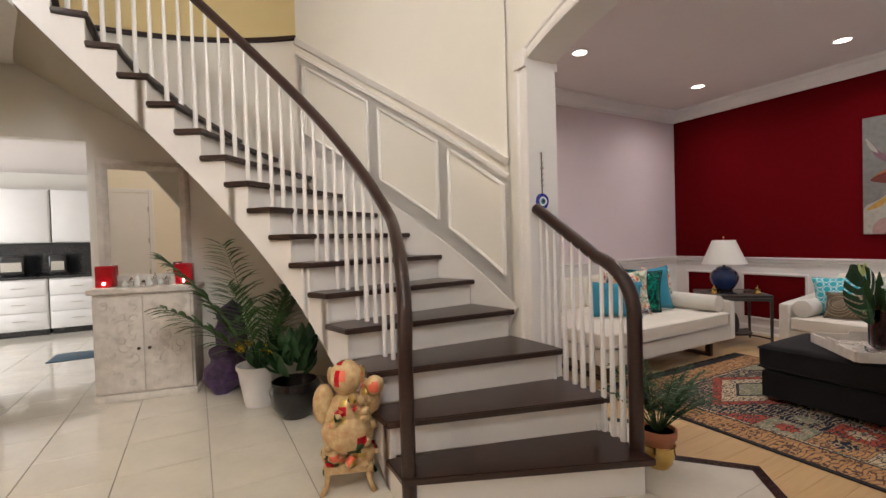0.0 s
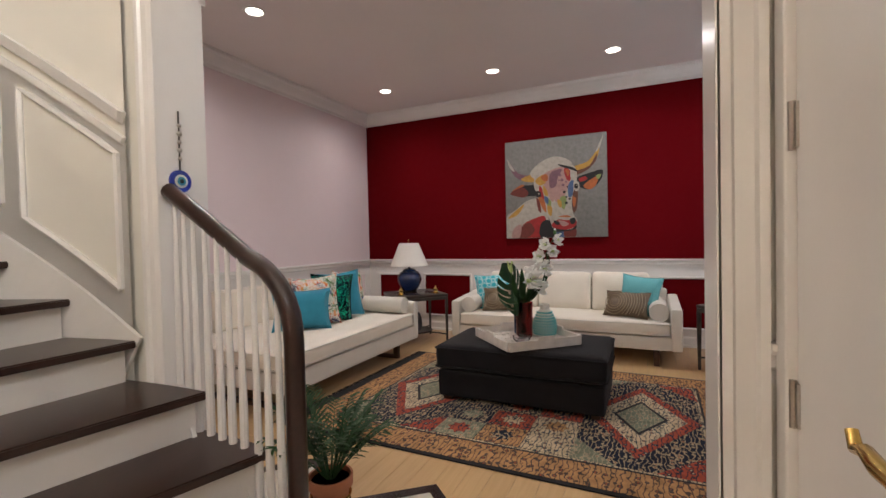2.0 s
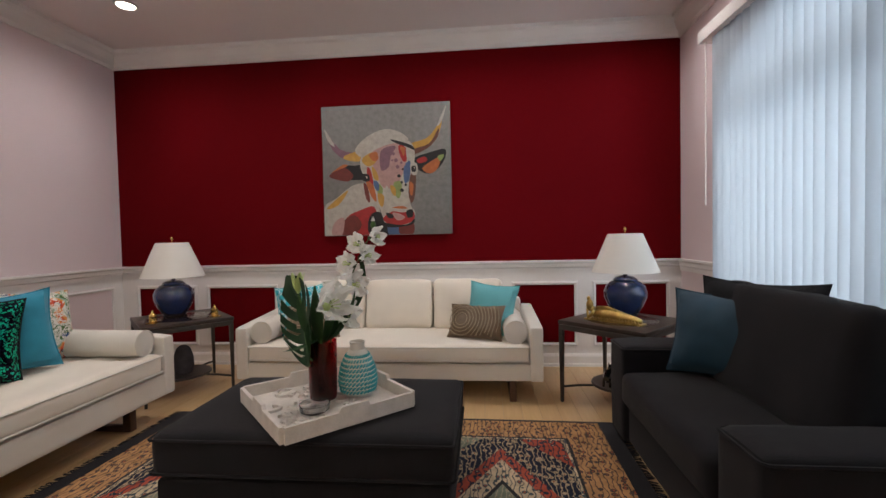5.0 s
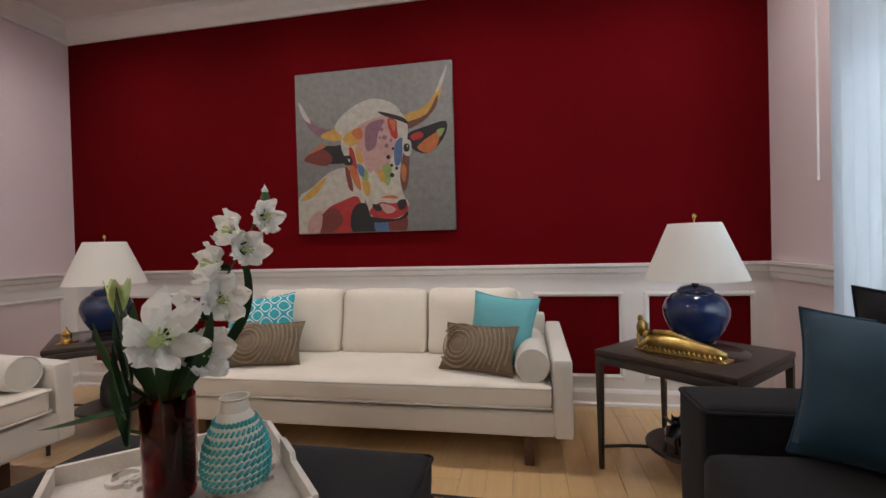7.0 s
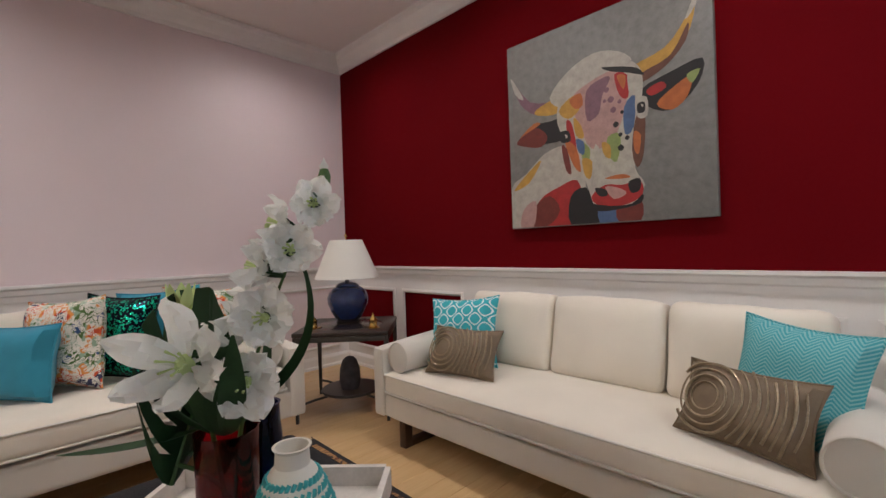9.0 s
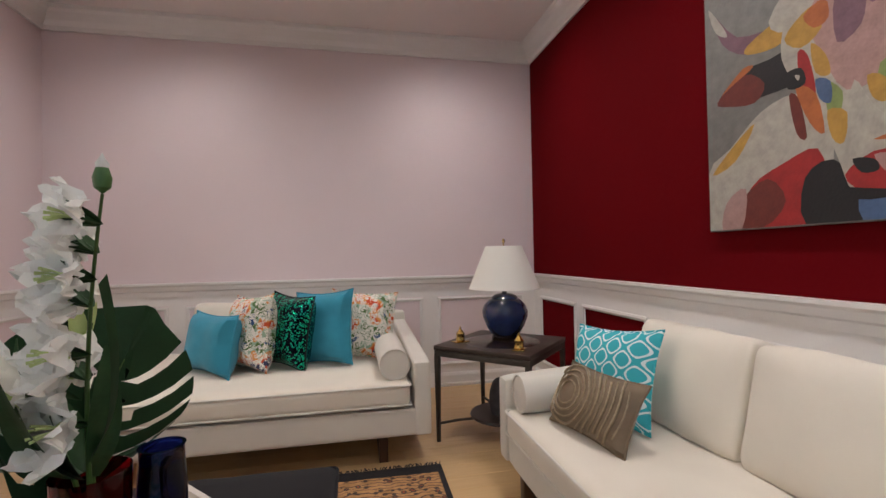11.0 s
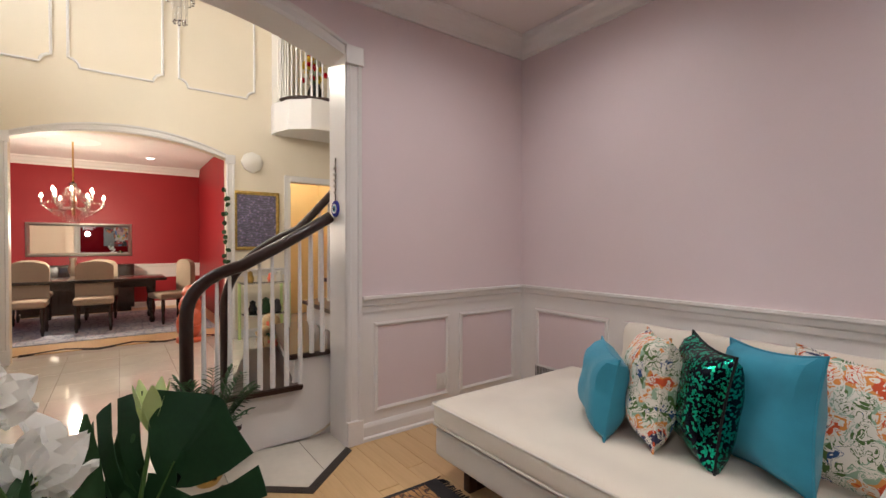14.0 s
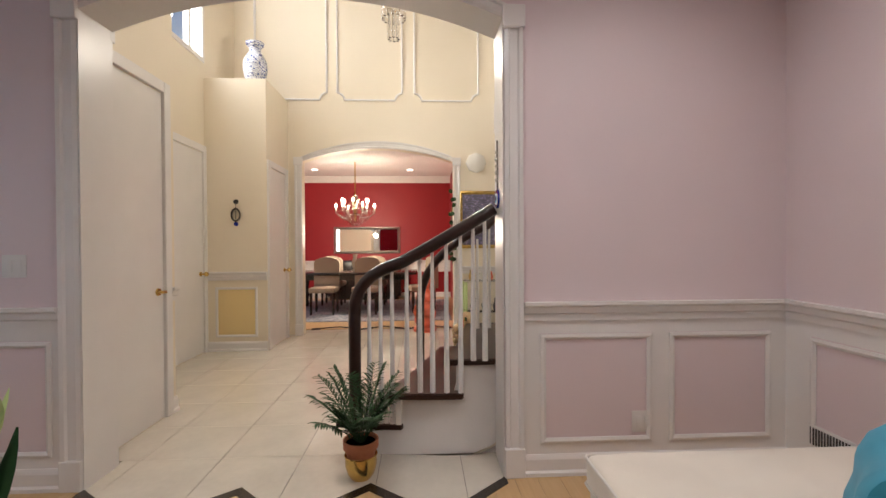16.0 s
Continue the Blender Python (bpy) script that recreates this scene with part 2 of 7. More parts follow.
M["leg"] = wood("brown_walnut_leg", (0.04, 0.018, 0.01), (0.10, 0.045, 0.025), (20, 20, 4), 0.4)
M["linen"] = mat("ivory_linen_upholstery", (0.73, 0.68, 0.605), 0.95, var=0.1, scale=5, bump=0.7, fine=700, sheen=0.3, spec=0.1)
M["linen2"] = mat("cream_cushion_linen", (0.80, 0.725, 0.62), 0.95, var=0.08, scale=5, bump=0.6, fine=600, sheen=0.3, spec=0.1)
M["black"] = mat("black_woven_upholstery", (0.0115, 0.0105, 0.013), 0.9, var=0.35, scale=9, bump=0.7, fine=700, spec=0.25, sheen=0.06)
M["tealv"] = mat("petrol_blue_velvet", (0.008, 0.05, 0.085), 0.7, var=0.5, scale=7, bump=0.3, fine=400, sheen=0.08, col2=(0.004, 0.03, 0.055))
M["turq"] = mat("turquoise_velvet", (0.03, 0.29, 0.42), 0.85, var=0.3, scale=7, bump=0.3, fine=400, sheen=0.15)
M["iron"] = mat("dark_gunmetal_frame", (0.10, 0.09, 0.08), 0.45, metal=0.7, var=0.4, scale=15)
M["bronze"] = mat("dark_brown_tabletop", (0.045, 0.030, 0.024), 0.35, var=0.4, scale=12, bump=0.1)
M["brass"] = mat("polished_brass", (0.75, 0.50, 0.16), 0.22, metal=1.0, var=0.3, scale=20, bump=0.05)
M["nickel"] = mat("brushed_nickel", (0.55, 0.52, 0.47), 0.3, metal=1.0, var=0.2, scale=30)
M["blueglaze"] = mat("cobalt_blue_glaze", (0.014, 0.035, 0.13), 0.12, var=0.5, scale=8, bump=0.03, fine=40, coat=0.6)
M["shade"] = sheer("white_linen_lampshade", (0.88, 0.85, 0.79), 0.25)
M["blind"] = sheer("translucent_white_blind", (0.44, 0.50, 0.56), 0.3)
M["downlight"] = glow("recessed_bulb_glow", (1.0, 0.92, 0.82), 9.0)
M["flame"] = glow("candle_bulb_glow", (1.0, 0.84, 0.6), 40.0)
M["crystal"] = glass("clear_crystal", (1, 1, 1), 0.02, 1.5)
M["clear"] = glass("clear_glass", (0.96, 0.98, 0.98), 0.0, 1.45)
M["redglass"] = glass("ruby_red_glass", (0.35, 0.004, 0.012), 0.03)
M["blueglass"] = glass("cobalt_glass", (0.01, 0.02, 0.16), 0.05)
M["mirror"] = mat("silvered_mirror", (0.9, 0.9, 0.9), 0.01, metal=1.0, var=0.0, bump=0)
M["terra"] = mat("terracotta_clay", (0.46, 0.17, 0.085), 0.85, var=0.25, scale=12, bump=0.3)
M["leaf"] = mat("dark_green_leaf", (0.030, 0.085, 0.028), 0.55, var=0.45, scale=14, bump=0.1, spec=0.3)
M["leaf2"] = mat("bright_palm_leaf", (0.06, 0.15, 0.035), 0.45, var=0.4, scale=14, bump=0.1)
M["monstera"] = mat("deep_monstera_leaf", (0.012, 0.05, 0.016), 0.55, var=0.45, scale=10, bump=0.15, spec=0.25)
M["petal"] = sheer("white_silk_petal", (0.92, 0.92, 0.89), 0.4)
M["throat"] = mat("pale_green_flower_throat", (0.58, 0.70, 0.30), 0.6)
M["stem"] = mat("green_stem", (0.06, 0.14, 0.03), 0.5, var=0.3)
M["whitewash"] = mat("whitewashed_carved_wood", (0.72, 0.66, 0.60), 0.75, var=0.25, scale=14, bump=0.5)
M["aqua"] = mat("aqua_ceramic_weave", (0.05, 0.42, 0.44), 0.35, var=0.25, scale=30, bump=0.3)
M["bone"] = mat("white_ceramic_glaze", (0.78, 0.74, 0.66), 0.3, var=0.1)
M["coral"] = mat("coral_orange_resin", (0.85, 0.17, 0.09), 0.35, var=0.3, scale=12, bump=0.2)
M["gold"] = mat("aged_gold_leaf", (0.62, 0.42, 0.13), 0.3, metal=0.9, var=0.5, scale=25, bump=0.4)
M["ivory"] = mat("yellowed_ivory_resin", (0.66, 0.50, 0.26), 0.5, var=0.4, scale=25, bump=0.4, col2=(0.42, 0.22, 0.10))
M["taupe"] = mat("beige_chair_linen", (0.34, 0.26, 0.19), 0.9, var=0.1, scale=8, bump=0.5, fine=500)
M["espresso"] = wood("black_brown_dining_wood", (0.010, 0.006, 0.005), (0.03, 0.018, 0.014), (6, 30, 30), 0.25, 0.3)
M["greyrug"] = motif("pale_blue_grey_rug", (0.42, 0.44, 0.50), (0.58, 0.56, 0.56), (0.30, 0.33, 0.40), 6)
M["bluewhite"] = motif("blue_and_white_porcelain", (0.75, 0.76, 0.80), (0.05, 0.08, 0.25), (0.08, 0.12, 0.32), 26, 0.2, 0.3, 0.0)
M["floral"] = print_cloth("floral_cotton_print", (0.76, 0.72, 0.64), 13)
M["lattice"] = lattice_cloth("aqua_lattice_print", (0.05, 0.40, 0.46), (0.66, 0.76, 0.76), 30)
M["herringbone"] = chevron_cloth("aqua_herringbone_weave", (0.07, 0.36, 0.40), (0.24, 0.50, 0.52), 0.032, 470)
M["sequin"] = mat("green_black_sequins", (0.0, 0.36, 0.24), 0.22, metal=0.85, scale=11, bump=0.9, fine=160, col2=(0.004, 0.004, 0.015))
nt = M["sequin"].node_tree
cell = nt.nodes.new("ShaderNodeTexVoronoi")
cell.inputs["Scale"].default_value = 110
tc = nt.nodes.new("ShaderNodeTexCoord")
nt.links.new(tc.outputs["Object"], cell.inputs["Vector"])
tilt = nt.nodes.new("ShaderNodeBump")
tilt.inputs["Strength"].default_value, tilt.inputs["Distance"].default_value = 1.0, 0.012
nt.links.new(cell.outputs["Color"], tilt.inputs["Height"])
nt.links.new(tilt.outputs[0], nt.nodes["Principled BSDF"].inputs["Normal"])
flip = nt.nodes.new("ShaderNodeMath")
flip.operation = "GREATER_THAN"
flip.inputs[1].default_value = 0.60
nt.links.new(cell.outputs["Color"], flip.inputs[0])
flake = nt.nodes.new("ShaderNodeMix")
flake.data_type = "RGBA"
flake.inputs["A"].default_value, flake.inputs["B"].default_value = (0.006, 0.008, 0.02, 1), (0.01, 0.55, 0.36, 1)
nt.links.new(flip.outputs[0], flake.inputs["Factor"])
nt.links.new(flake.outputs["Result"], nt.nodes["Principled BSDF"].inputs["Base Color"])
M["landscape"] = motif("purple_orchard_painting", (0.16, 0.15, 0.20), (0.50, 0.36, 0.40), (0.26, 0.22, 0.36), 20, 0.6, 0.35)
M["kitchenw"] = mat("white_kitchen_cabinet", (0.74, 0.72, 0.70), 0.35, var=0.04)
M["granite"] = mat("black_granite", (0.02, 0.02, 0.022), 0.15, var=0.6, scale=60, bump=0)
M["amethyst"] = mat("purple_amethyst_crystal", (0.10, 0.05, 0.16), 0.35, var=0.8, scale=22, bump=1.0, fine=60, col2=(0.02, 0.012, 0.03))
M["stone"] = mat("grey_rough_stone", (0.10, 0.09, 0.10), 0.8, var=0.5, scale=18, bump=0.8)
M["yellowflower"] = mat("yellow_petal", (0.75, 0.48, 0.03), 0.6, var=0.2)
M["blackpot"] = mat("glossy_black_ceramic", (0.012, 0.012, 0.013), 0.12, coat=0.4, var=0.3)
M["whitepot"] = mat("white_plastic_pot", (0.76, 0.74, 0.74), 0.4, var=0.05)
M["redcandle"] = mat("red_glass_candle_holder", (0.55, 0.005, 0.015), 0.15, var=0.4, scale=20, coat=0.4)
M["evil"] = mat("cobalt_blue_bead", (0.008, 0.02, 0.30), 0.1, coat=0.5, var=0.1)
M["plastic"] = mat("white_switch_plastic", (0.76, 0.73, 0.70), 0.35, var=0.03)
M["soil"] = mat("dark_potting_soil", (0.03, 0.02, 0.014), 0.95, var=0.4, scale=40, bump=0.8)
M["rug_navy"] = motif("navy_wool_motif", (0.020, 0.026, 0.045), (0.34, 0.10, 0.055), (0.42, 0.33, 0.21), 27)
M["rug_tan"] = motif("golden_tan_wool_motif", (0.50, 0.27, 0.12), (0.40, 0.10, 0.045), (0.10, 0.07, 0.06), 25)
M["rug_cream"] = motif("cream_wool_motif", (0.60, 0.47, 0.31), (0.42, 0.12, 0.06), (0.07, 0.09, 0.10), 28)
M["rug_red"] = motif("brick_red_wool_motif", (0.42, 0.085, 0.05), (0.55, 0.44, 0.30), (0.03, 0.035, 0.055), 26)
M["rug_green"] = motif("sage_wool_motif", (0.22, 0.24, 0.17), (0.30, 0.08, 0.05), (0.44, 0.36, 0.25), 27)
M["rug_edge"] = mat("charcoal_rug_edge", (0.022, 0.020, 0.023), 0.95, var=0.4, scale=20, bump=0.8, fine=400)
for key, col in {"c_grey": (0.26, 0.25, 0.23), "c_white": (0.56, 0.51, 0.44), "c_pink": (0.55, 0.32, 0.29), "c_mauve": (0.26, 0.13, 0.17), "c_orange": (0.58, 0.16, 0.04),
                 "c_gold": (0.62, 0.34, 0.06), "c_red": (0.46, 0.02, 0.02), "c_dred": (0.20, 0.03, 0.02), "c_brown": (0.16, 0.06, 0.035), "c_black": (0.012, 0.01, 0.012),
                 "c_blue": (0.09, 0.16, 0.32), "c_green": (0.30, 0.38, 0.12)}.items():
    M[key] = mat("oil_paint_" + key[2:], [0.72 * c for c in col], 0.6, var=0.3, scale=22, bump=0.5, fine=90)

# ---- mesh helpers ----


def shown(name, bm, material, smooth=True):
    me = bpy.data.meshes.new(name)
    bm.normal_update()
    bm.to_mesh(me)
    bm.free()
    mats = material if isinstance(material, (list, tuple)) else [material]
    for x in mats:
        me.materials.append(x)
    if smooth:
        me.shade_smooth()
        me.set_sharp_from_angle(angle=radians(38))
    return new(name, me)


def part(name, bm, material, parent, label="", smooth=True):
    ob = shown(name, bm, material, smooth)
    ob.parent = parent
    if label:
        tagged(ob, label)
    return ob


def structure(name, bm, material, label, category, smooth=True):
    return tagged(shown(name, bm, material, smooth), label, category, kind="structure")


def thing(name, label, category, at, rz=0.0, group=""):
    e = new(name)
    e.empty_display_size = 0.1
    e.matrix_world = pose(*at, 0, 0, rz)
    return tagged(e, label, category, group)


def box(bm, x0, x1, y0, y1, z0, z1, bevel=0.0, seg=2):
    r = bmesh.ops.create_cube(bm, size=1.0, matrix=Matrix.Translation(((x0 + x1) / 2, (y0 + y1) / 2, (z0 + z1) / 2)) @ Matrix.Diagonal((x1 - x0, y1 - y0, z1 - z0, 1)))
    if bevel:
        es = list({e for v in r["verts"] for e in v.link_edges})
        bmesh.ops.bevel(bm, geom=es, offset=bevel, segments=seg, affect="EDGES", profile=0.5)
    return bm


def nbox(*a, **k):
    return box(bmesh.new(), *a, **k)


def cone(bm, p0, p1, r0, r1, seg=16):
    p0, p1 = Vector(p0), Vector(p1)
    d = p1 - p0
    m = Matrix.Translation((p0 + p1) / 2) @ d.to_track_quat("Z", "Y").to_matrix().to_4x4()
    bmesh.ops.create_cone(bm, cap_ends=True, segments=seg, radius1=r0, radius2=r1, depth=d.length, matrix=m)
    return bm


def lathe(bm, prof, seg=28, at=(0, 0, 0)):
    rings = []
    for r, z in prof:
        rings.append([bm.verts.new((at[0] + r * math.cos(2 * math.pi * i / seg), at[1] + r * math.sin(2 * math.pi * i / seg), at[2] + z)) for i in range(seg)])
    for a, b in zip(rings, rings[1:]):
        for i in range(seg):
            bm.faces.new((a[i], a[(i + 1) % seg], b[(i + 1) % seg], b[i]))
    if prof[0][0] > 1e-4:
        bm.faces.new(rings[0][::-1])
    if prof[-1][0] > 1e-4:
        bm.faces.new(rings[-1])
    return bm


def sweep(bm, pts, section, closed=False):
    """A section of (sideways, up) offsets carried along a path; up stays near z."""
    pts = [Vector(p) for p in pts]
    n = len(pts)
    rings = []
    for i, p in enumerate(pts):
        a = pts[(i - 1) % n] if closed or i else p
        b = pts[(i + 1) % n] if closed or i < n - 1 else p
        t = (b - a).normalized()
        side = t.cross(Vector((0, 0, 1)))
        side = side.normalized() if side.length > 0.05 else Vector((1, 0, 0))
        up = side.cross(t).normalized()
        rings.append([bm.verts.new(p + side * s + up * u) for s, u in section])
    k = len(section)
    loop = list(zip(rings, rings[1:])) + ([(rings[-1], rings[0])] if closed else [])
    for a, b in loop:
        for i in range(k):
            bm.faces.new((a[i], b[i], b[(i + 1) % k], a[(i + 1) % k]))
    if not closed:
        bm.faces.new(rings[0])
        bm.faces.new(rings[-1][::-1])
    return bm


def disc(r, n=8, sx=1.0, sy=1.0):
    return [(sx * r * math.cos(2 * math.pi * i / n), sy * r * math.sin(2 * math.pi * i / n)) for i in range(n)]


def tube(bm, pts, r, n=8):
    """A round rod through points, held without twist."""
    pts = [Vector(p) for p in pts]
    rings = []
    ref = None
    for i, p in enumerate(pts):
        t = (pts[min(i + 1, len(pts) - 1)] - pts[max(i - 1, 0)]).normalized()
        if ref is None:
            ref = t.orthogonal().normalized()
        ref = (ref - t * ref.dot(t)).normalized()
        o = t.cross(ref)
        rr = r[i] if isinstance(r, (list, tuple)) else r
        rings.append([bm.verts.new(p + rr * (math.cos(2 * math.pi * k / n) * ref + math.sin(2 * math.pi * k / n) * o)) for k in range(n)])
    for a, b in zip(rings, rings[1:]):
        for k in range(n):
            bm.faces.new((a[k], a[(k + 1) % n], b[(k + 1) % n], b[k]))
    bm.faces.new(rings[0][::-1])
    bm.faces.new(rings[-1])
    return bm


def bez(p0, p1, p2, n=8):
    p0, p1, p2 = Vector(p0), Vector(p1), Vector(p2)
    return [p0 * (1 - t) ** 2 + p1 * 2 * t * (1 - t) + p2 * t * t for t in [i / n for i in range(n + 1)]]


def soft(x0, x1, y0, y1, z0, z1, r=0.03, puff=0.0, cuts=9, sag=0.0, seed=1, wob=0.0):
    """A stuffed block: rounded edges, crowned faces, slight unevenness."""
    bm = bmesh.new()
    bmesh.ops.create_cube(bm, size=2.0)
    bmesh.ops.subdivide_edges(bm, edges=bm.edges[:], cuts=cuts, use_grid_fill=True)
    hx, hy, hz = (x1 - x0) / 2, (y1 - y0) / 2, (z1 - z0) / 2
    c = Vector(((x0 + x1) / 2, (y0 + y1) / 2, (z0 + z1) / 2))
    for v in bm.verts:
        u = v.co.copy()
        u = Vector([math.copysign(1 - (1 - abs(q)) ** 1.5, q) for q in u])
        p = Vector((u.x * hx, u.y * hy, u.z * hz))
        rr = min(r, hx, hy, hz)
        q = Vector([max(-(h - rr), min(h - rr, a)) for a, h in zip(p, (hx, hy, hz))])
        d = p - q
        if d.length > 1e-6:
            p = q + d.normalized() * rr
        k = (1 - u.x ** 2) * (1 - u.y ** 2)
        if puff:
            p.z += puff * math.copysign(1, u.z) * k if abs(u.z) > 0.5 else 0
            p.x += puff * 0.35 * u.x * (1 - u.z ** 2) * (1 - u.y ** 2)
            p.y += puff * 0.35 * u.y * (1 - u.z ** 2) * (1 - u.x ** 2)
        if sag and u.z > 0.5:
            p.z -= sag * k
        if wob:
            p += wob * noise.noise_vector(p * 7 + Vector((seed, 0, 0)))
        v.co = c + p
    return bm


def piping(bm, x0, x1, y0, y1, z, r=0.006, rad=0.02):
    pts = []
    for cx, cy, a0 in ((x1 - rad, y1 - rad, 0), (x0 + rad, y1 - rad, 90), (x0 + rad, y0 + rad, 180), (x1 - rad, y0 + rad, 270)):
        for i in range(4):
            a = radians(a0 + 30 * i)
            pts.append((cx + rad * math.cos(a), cy + rad * math.sin(a), z))
    return sweep(bm, pts, disc(r, 6), True)


def pillow_mesh(w, h, t, n=14, seed=0):
    """A throw pillow standing in x-z, centred at the foot, thickness along y."""
    bm = bmesh.new()
    sides = []
    for s in (1, -1):
        g = []
        for i in range(n + 1):
            row = []
            for j in range(n + 1):
                u, v = 2 * i / n - 1, 2 * j / n - 1
                pin = 1 - 0.11 * (1 - u * u)
                pin2 = 1 - 0.11 * (1 - v * v)
                th = t / 2 * (max(0.0, 1 - u ** 4) * max(0.0, 1 - v ** 4)) ** 0.55
                x, z = u * w / 2 * pin2, h / 2 + v * h / 2 * pin
                th *= 1 + 0.26 * noise.noise(Vector((x * 6 + seed, z * 6, s))) + 0.07 * noise.noise(Vector((x * 19 + seed, z * 13, s)))
                row.append(bm.verts.new((x, s * th, z)))
            g.append(row)
        sides.append(g)
        for i in range(n):
            for j in range(n):
                f = (g[i][j], g[i + 1][j], g[i + 1][j + 1], g[i][j + 1])
                bm.faces.new(f if s < 0 else f[::-1])
    bmesh.ops.remove_doubles(bm, verts=bm.verts[:], dist=0.0008)
    return bm


def throw_pillow(label, material, at, rz, lean, w=0.45, h=0.45, t=0.16, group="", pipe=None, seed=0, roll=0):
    e = tagged(new("throw_pillow"), label, "pillow", group)
    e.matrix_world = pose(*at, 0, 0, rz) @ pose(0, 0, 0, -lean, roll, 0)
    part("cover", pillow_mesh(w, h, t, seed=seed), material, e)
    bm = bmesh.new()
    pts = []
    n = 12
    for a, b in (((-1, -1), (1, -1)), ((1, -1), (1, 1)), ((1, 1), (-1, 1)), ((-1, 1), (-1, -1))):
        for i in range(n):
            u, v = a[0] + (b[0] - a[0]) * i / n, a[1] + (b[1] - a[1]) * i / n
            pts.append((u * w / 2 * (1 - 0.11 * (1 - v * v)), 0, h / 2 + v * h / 2 * (1 - 0.11 * (1 - u * u))))
    part("piping", tube(bm, pts + pts[:1], 0.005, 6), pipe or material, e)
    return e


def extrude_outline(bm, pts, axis, a, b):
    """A prism from a closed outline: axis x gives (y, z) points, y gives (x, z), z gives (x, y)."""
    def at(p, d):
        return {"x": (d, p[0], p[1]), "y": (p[0], d, p[1]), "z": (p[0], p[1], d)}[axis]
    lo = [bm.verts.new(at(p, a)) for p in pts]
    hi = [bm.verts.new(at(p, b)) for p in pts]
    f1, f2 = bm.faces.new(lo), bm.faces.new(hi[::-1])
    f1.normal_update()
    f2.normal_update()
    for i in range(len(pts)):
        j = (i + 1) % len(pts)
        bm.faces.new((lo[j], lo[i], hi[i], hi[j]))
    bmesh.ops.triangulate(bm, faces=[f1, f2])
    bmesh.ops.recalc_face_normals(bm, faces=bm.faces[:])
    return bm

# ---- the large structure ----
XF, X0, X1, Y0, Y1, CEIL, TOP = 2.21, 2.43, 6.33, -1.465, 3.865, 3.05, 5.8
J0, J1, SPRING, APEX = -0.012, 2.24, 2.53, 2.76
XD, D0, D1, DSPRING, DAPEX = -1.55, 0.09, 2.25, 2.48, 2.67


def arc(y0, y1, z0, z1, n=20):
    """Points of a flat segmental arch from one springing to the other."""
    w, r = (y1 - y0) / 2, z1 - z0
    R = (w * w + r * r) / (2 * r)
    a = math.asin(w / R)
    return [((y0 + y1) / 2 + R * math.sin(-a + 2 * a * i / n), z1 - R + R * math.cos(-a + 2 * a * i / n)) for i in range(n + 1)]


def arched_wall(name, material, label, x0, x1, ya, yb, top, j0, j1, spring, apex):
    pts = [(ya, 0), (j0, 0)] + arc(j0, j1, spring, apex) + [(j1, 0), (yb, 0), (yb, top), (ya, top)]
    return structure(name, extrude_outline(bmesh.new(), pts, "x", x0, x1), material, label, "wall", False)


arched_wall("wall_arch_living", M["pink"], "pale lilac-pink wall with a wide arched opening", XF + 0.11, X0, Y0 - 0.15, Y1 + 0.15, CEIL + 0.1, J0, J1, SPRING, APEX)
arched_wall("wall_arch_foyer", M["cream2"], "cream foyer wall with a wide arched opening", XF, XF + 0.108, -0.30, 2.6, TOP, J0, J1, SPRING, APEX)
structure("wall_red", nbox(X1, X1 + 0.15, Y0 - 0.15, Y1 + 0.15, 0, CEIL + 0.1), M["red"], "deep red accent wall above and below white wainscot", "wall")
structure("wall_pink", nbox(X0 - 0.1, X1, Y1, Y1 + 0.15, 0, CEIL + 0.1), M["pink"], "pale lilac-pink painted living room wall", "wall")
WX0, WX1, WZ0 = 2.95, 5.63, 0.62
bm = bmesh.new()
box(bm, X0, WX0, Y0 - 0.15, Y0, 0, CEIL + 0.1)
box(bm, WX1, X1, Y0 - 0.15, Y0, 0, CEIL + 0.1)
box(bm, WX0, WX1, Y0 - 0.15, Y0, 0, WZ0)
pts = arc(WX0, WX1, 2.12, 2.62, 24)
extrude_outline(bm, pts + [(WX1, CEIL + 0.1), (WX0, CEIL + 0.1)], "y", Y0 - 0.15, Y0)
structure("wall_window", bm, M["pink"], "pale lilac-pink wall round a large arched window", "wall", False)
structure("ceiling_living", nbox(X0, X1, Y0, Y1, CEIL, CEIL + 0.1), M["ceil"], "flat pinkish-white living room ceiling", "ceiling")
structure("ceiling_foyer", nbox(-6.2, XF + 0.3, -1.6, 10, TOP, TOP + 0.1), M["ceil"], "flat high foyer ceiling", "ceiling")

# crown, chair rail and baseboard profiles as (out from the wall, up)
CROWN = [(0, 0), (0.018, 0), (0.024, 0.03), (0.055, 0.06), (0.085, 0.11), (0.11, 0.125), (0.115, 0.155), (0, 0.155)]
RAIL = [(0, 0), (0.012, 0), (0.014, 0.035), (0.026, 0.045), (0.028, 0.075), (0.045, 0.088), (0.045, 0.105), (0, 0.105)]
BASE = [(0, 0), (0.030, 0), (0.030, 0.02), (0.018, 0.03), (0.018, 0.09), (0.012, 0.105), (0.006, 0.115), (0, 0.115)]
CASE = [(0, 0), (0.022, 0), (0.028, 0.012), (0.018, 0.02), (0.02, 0.07), (0.03, 0.085), (0.03, 0.1), (0, 0.1)]


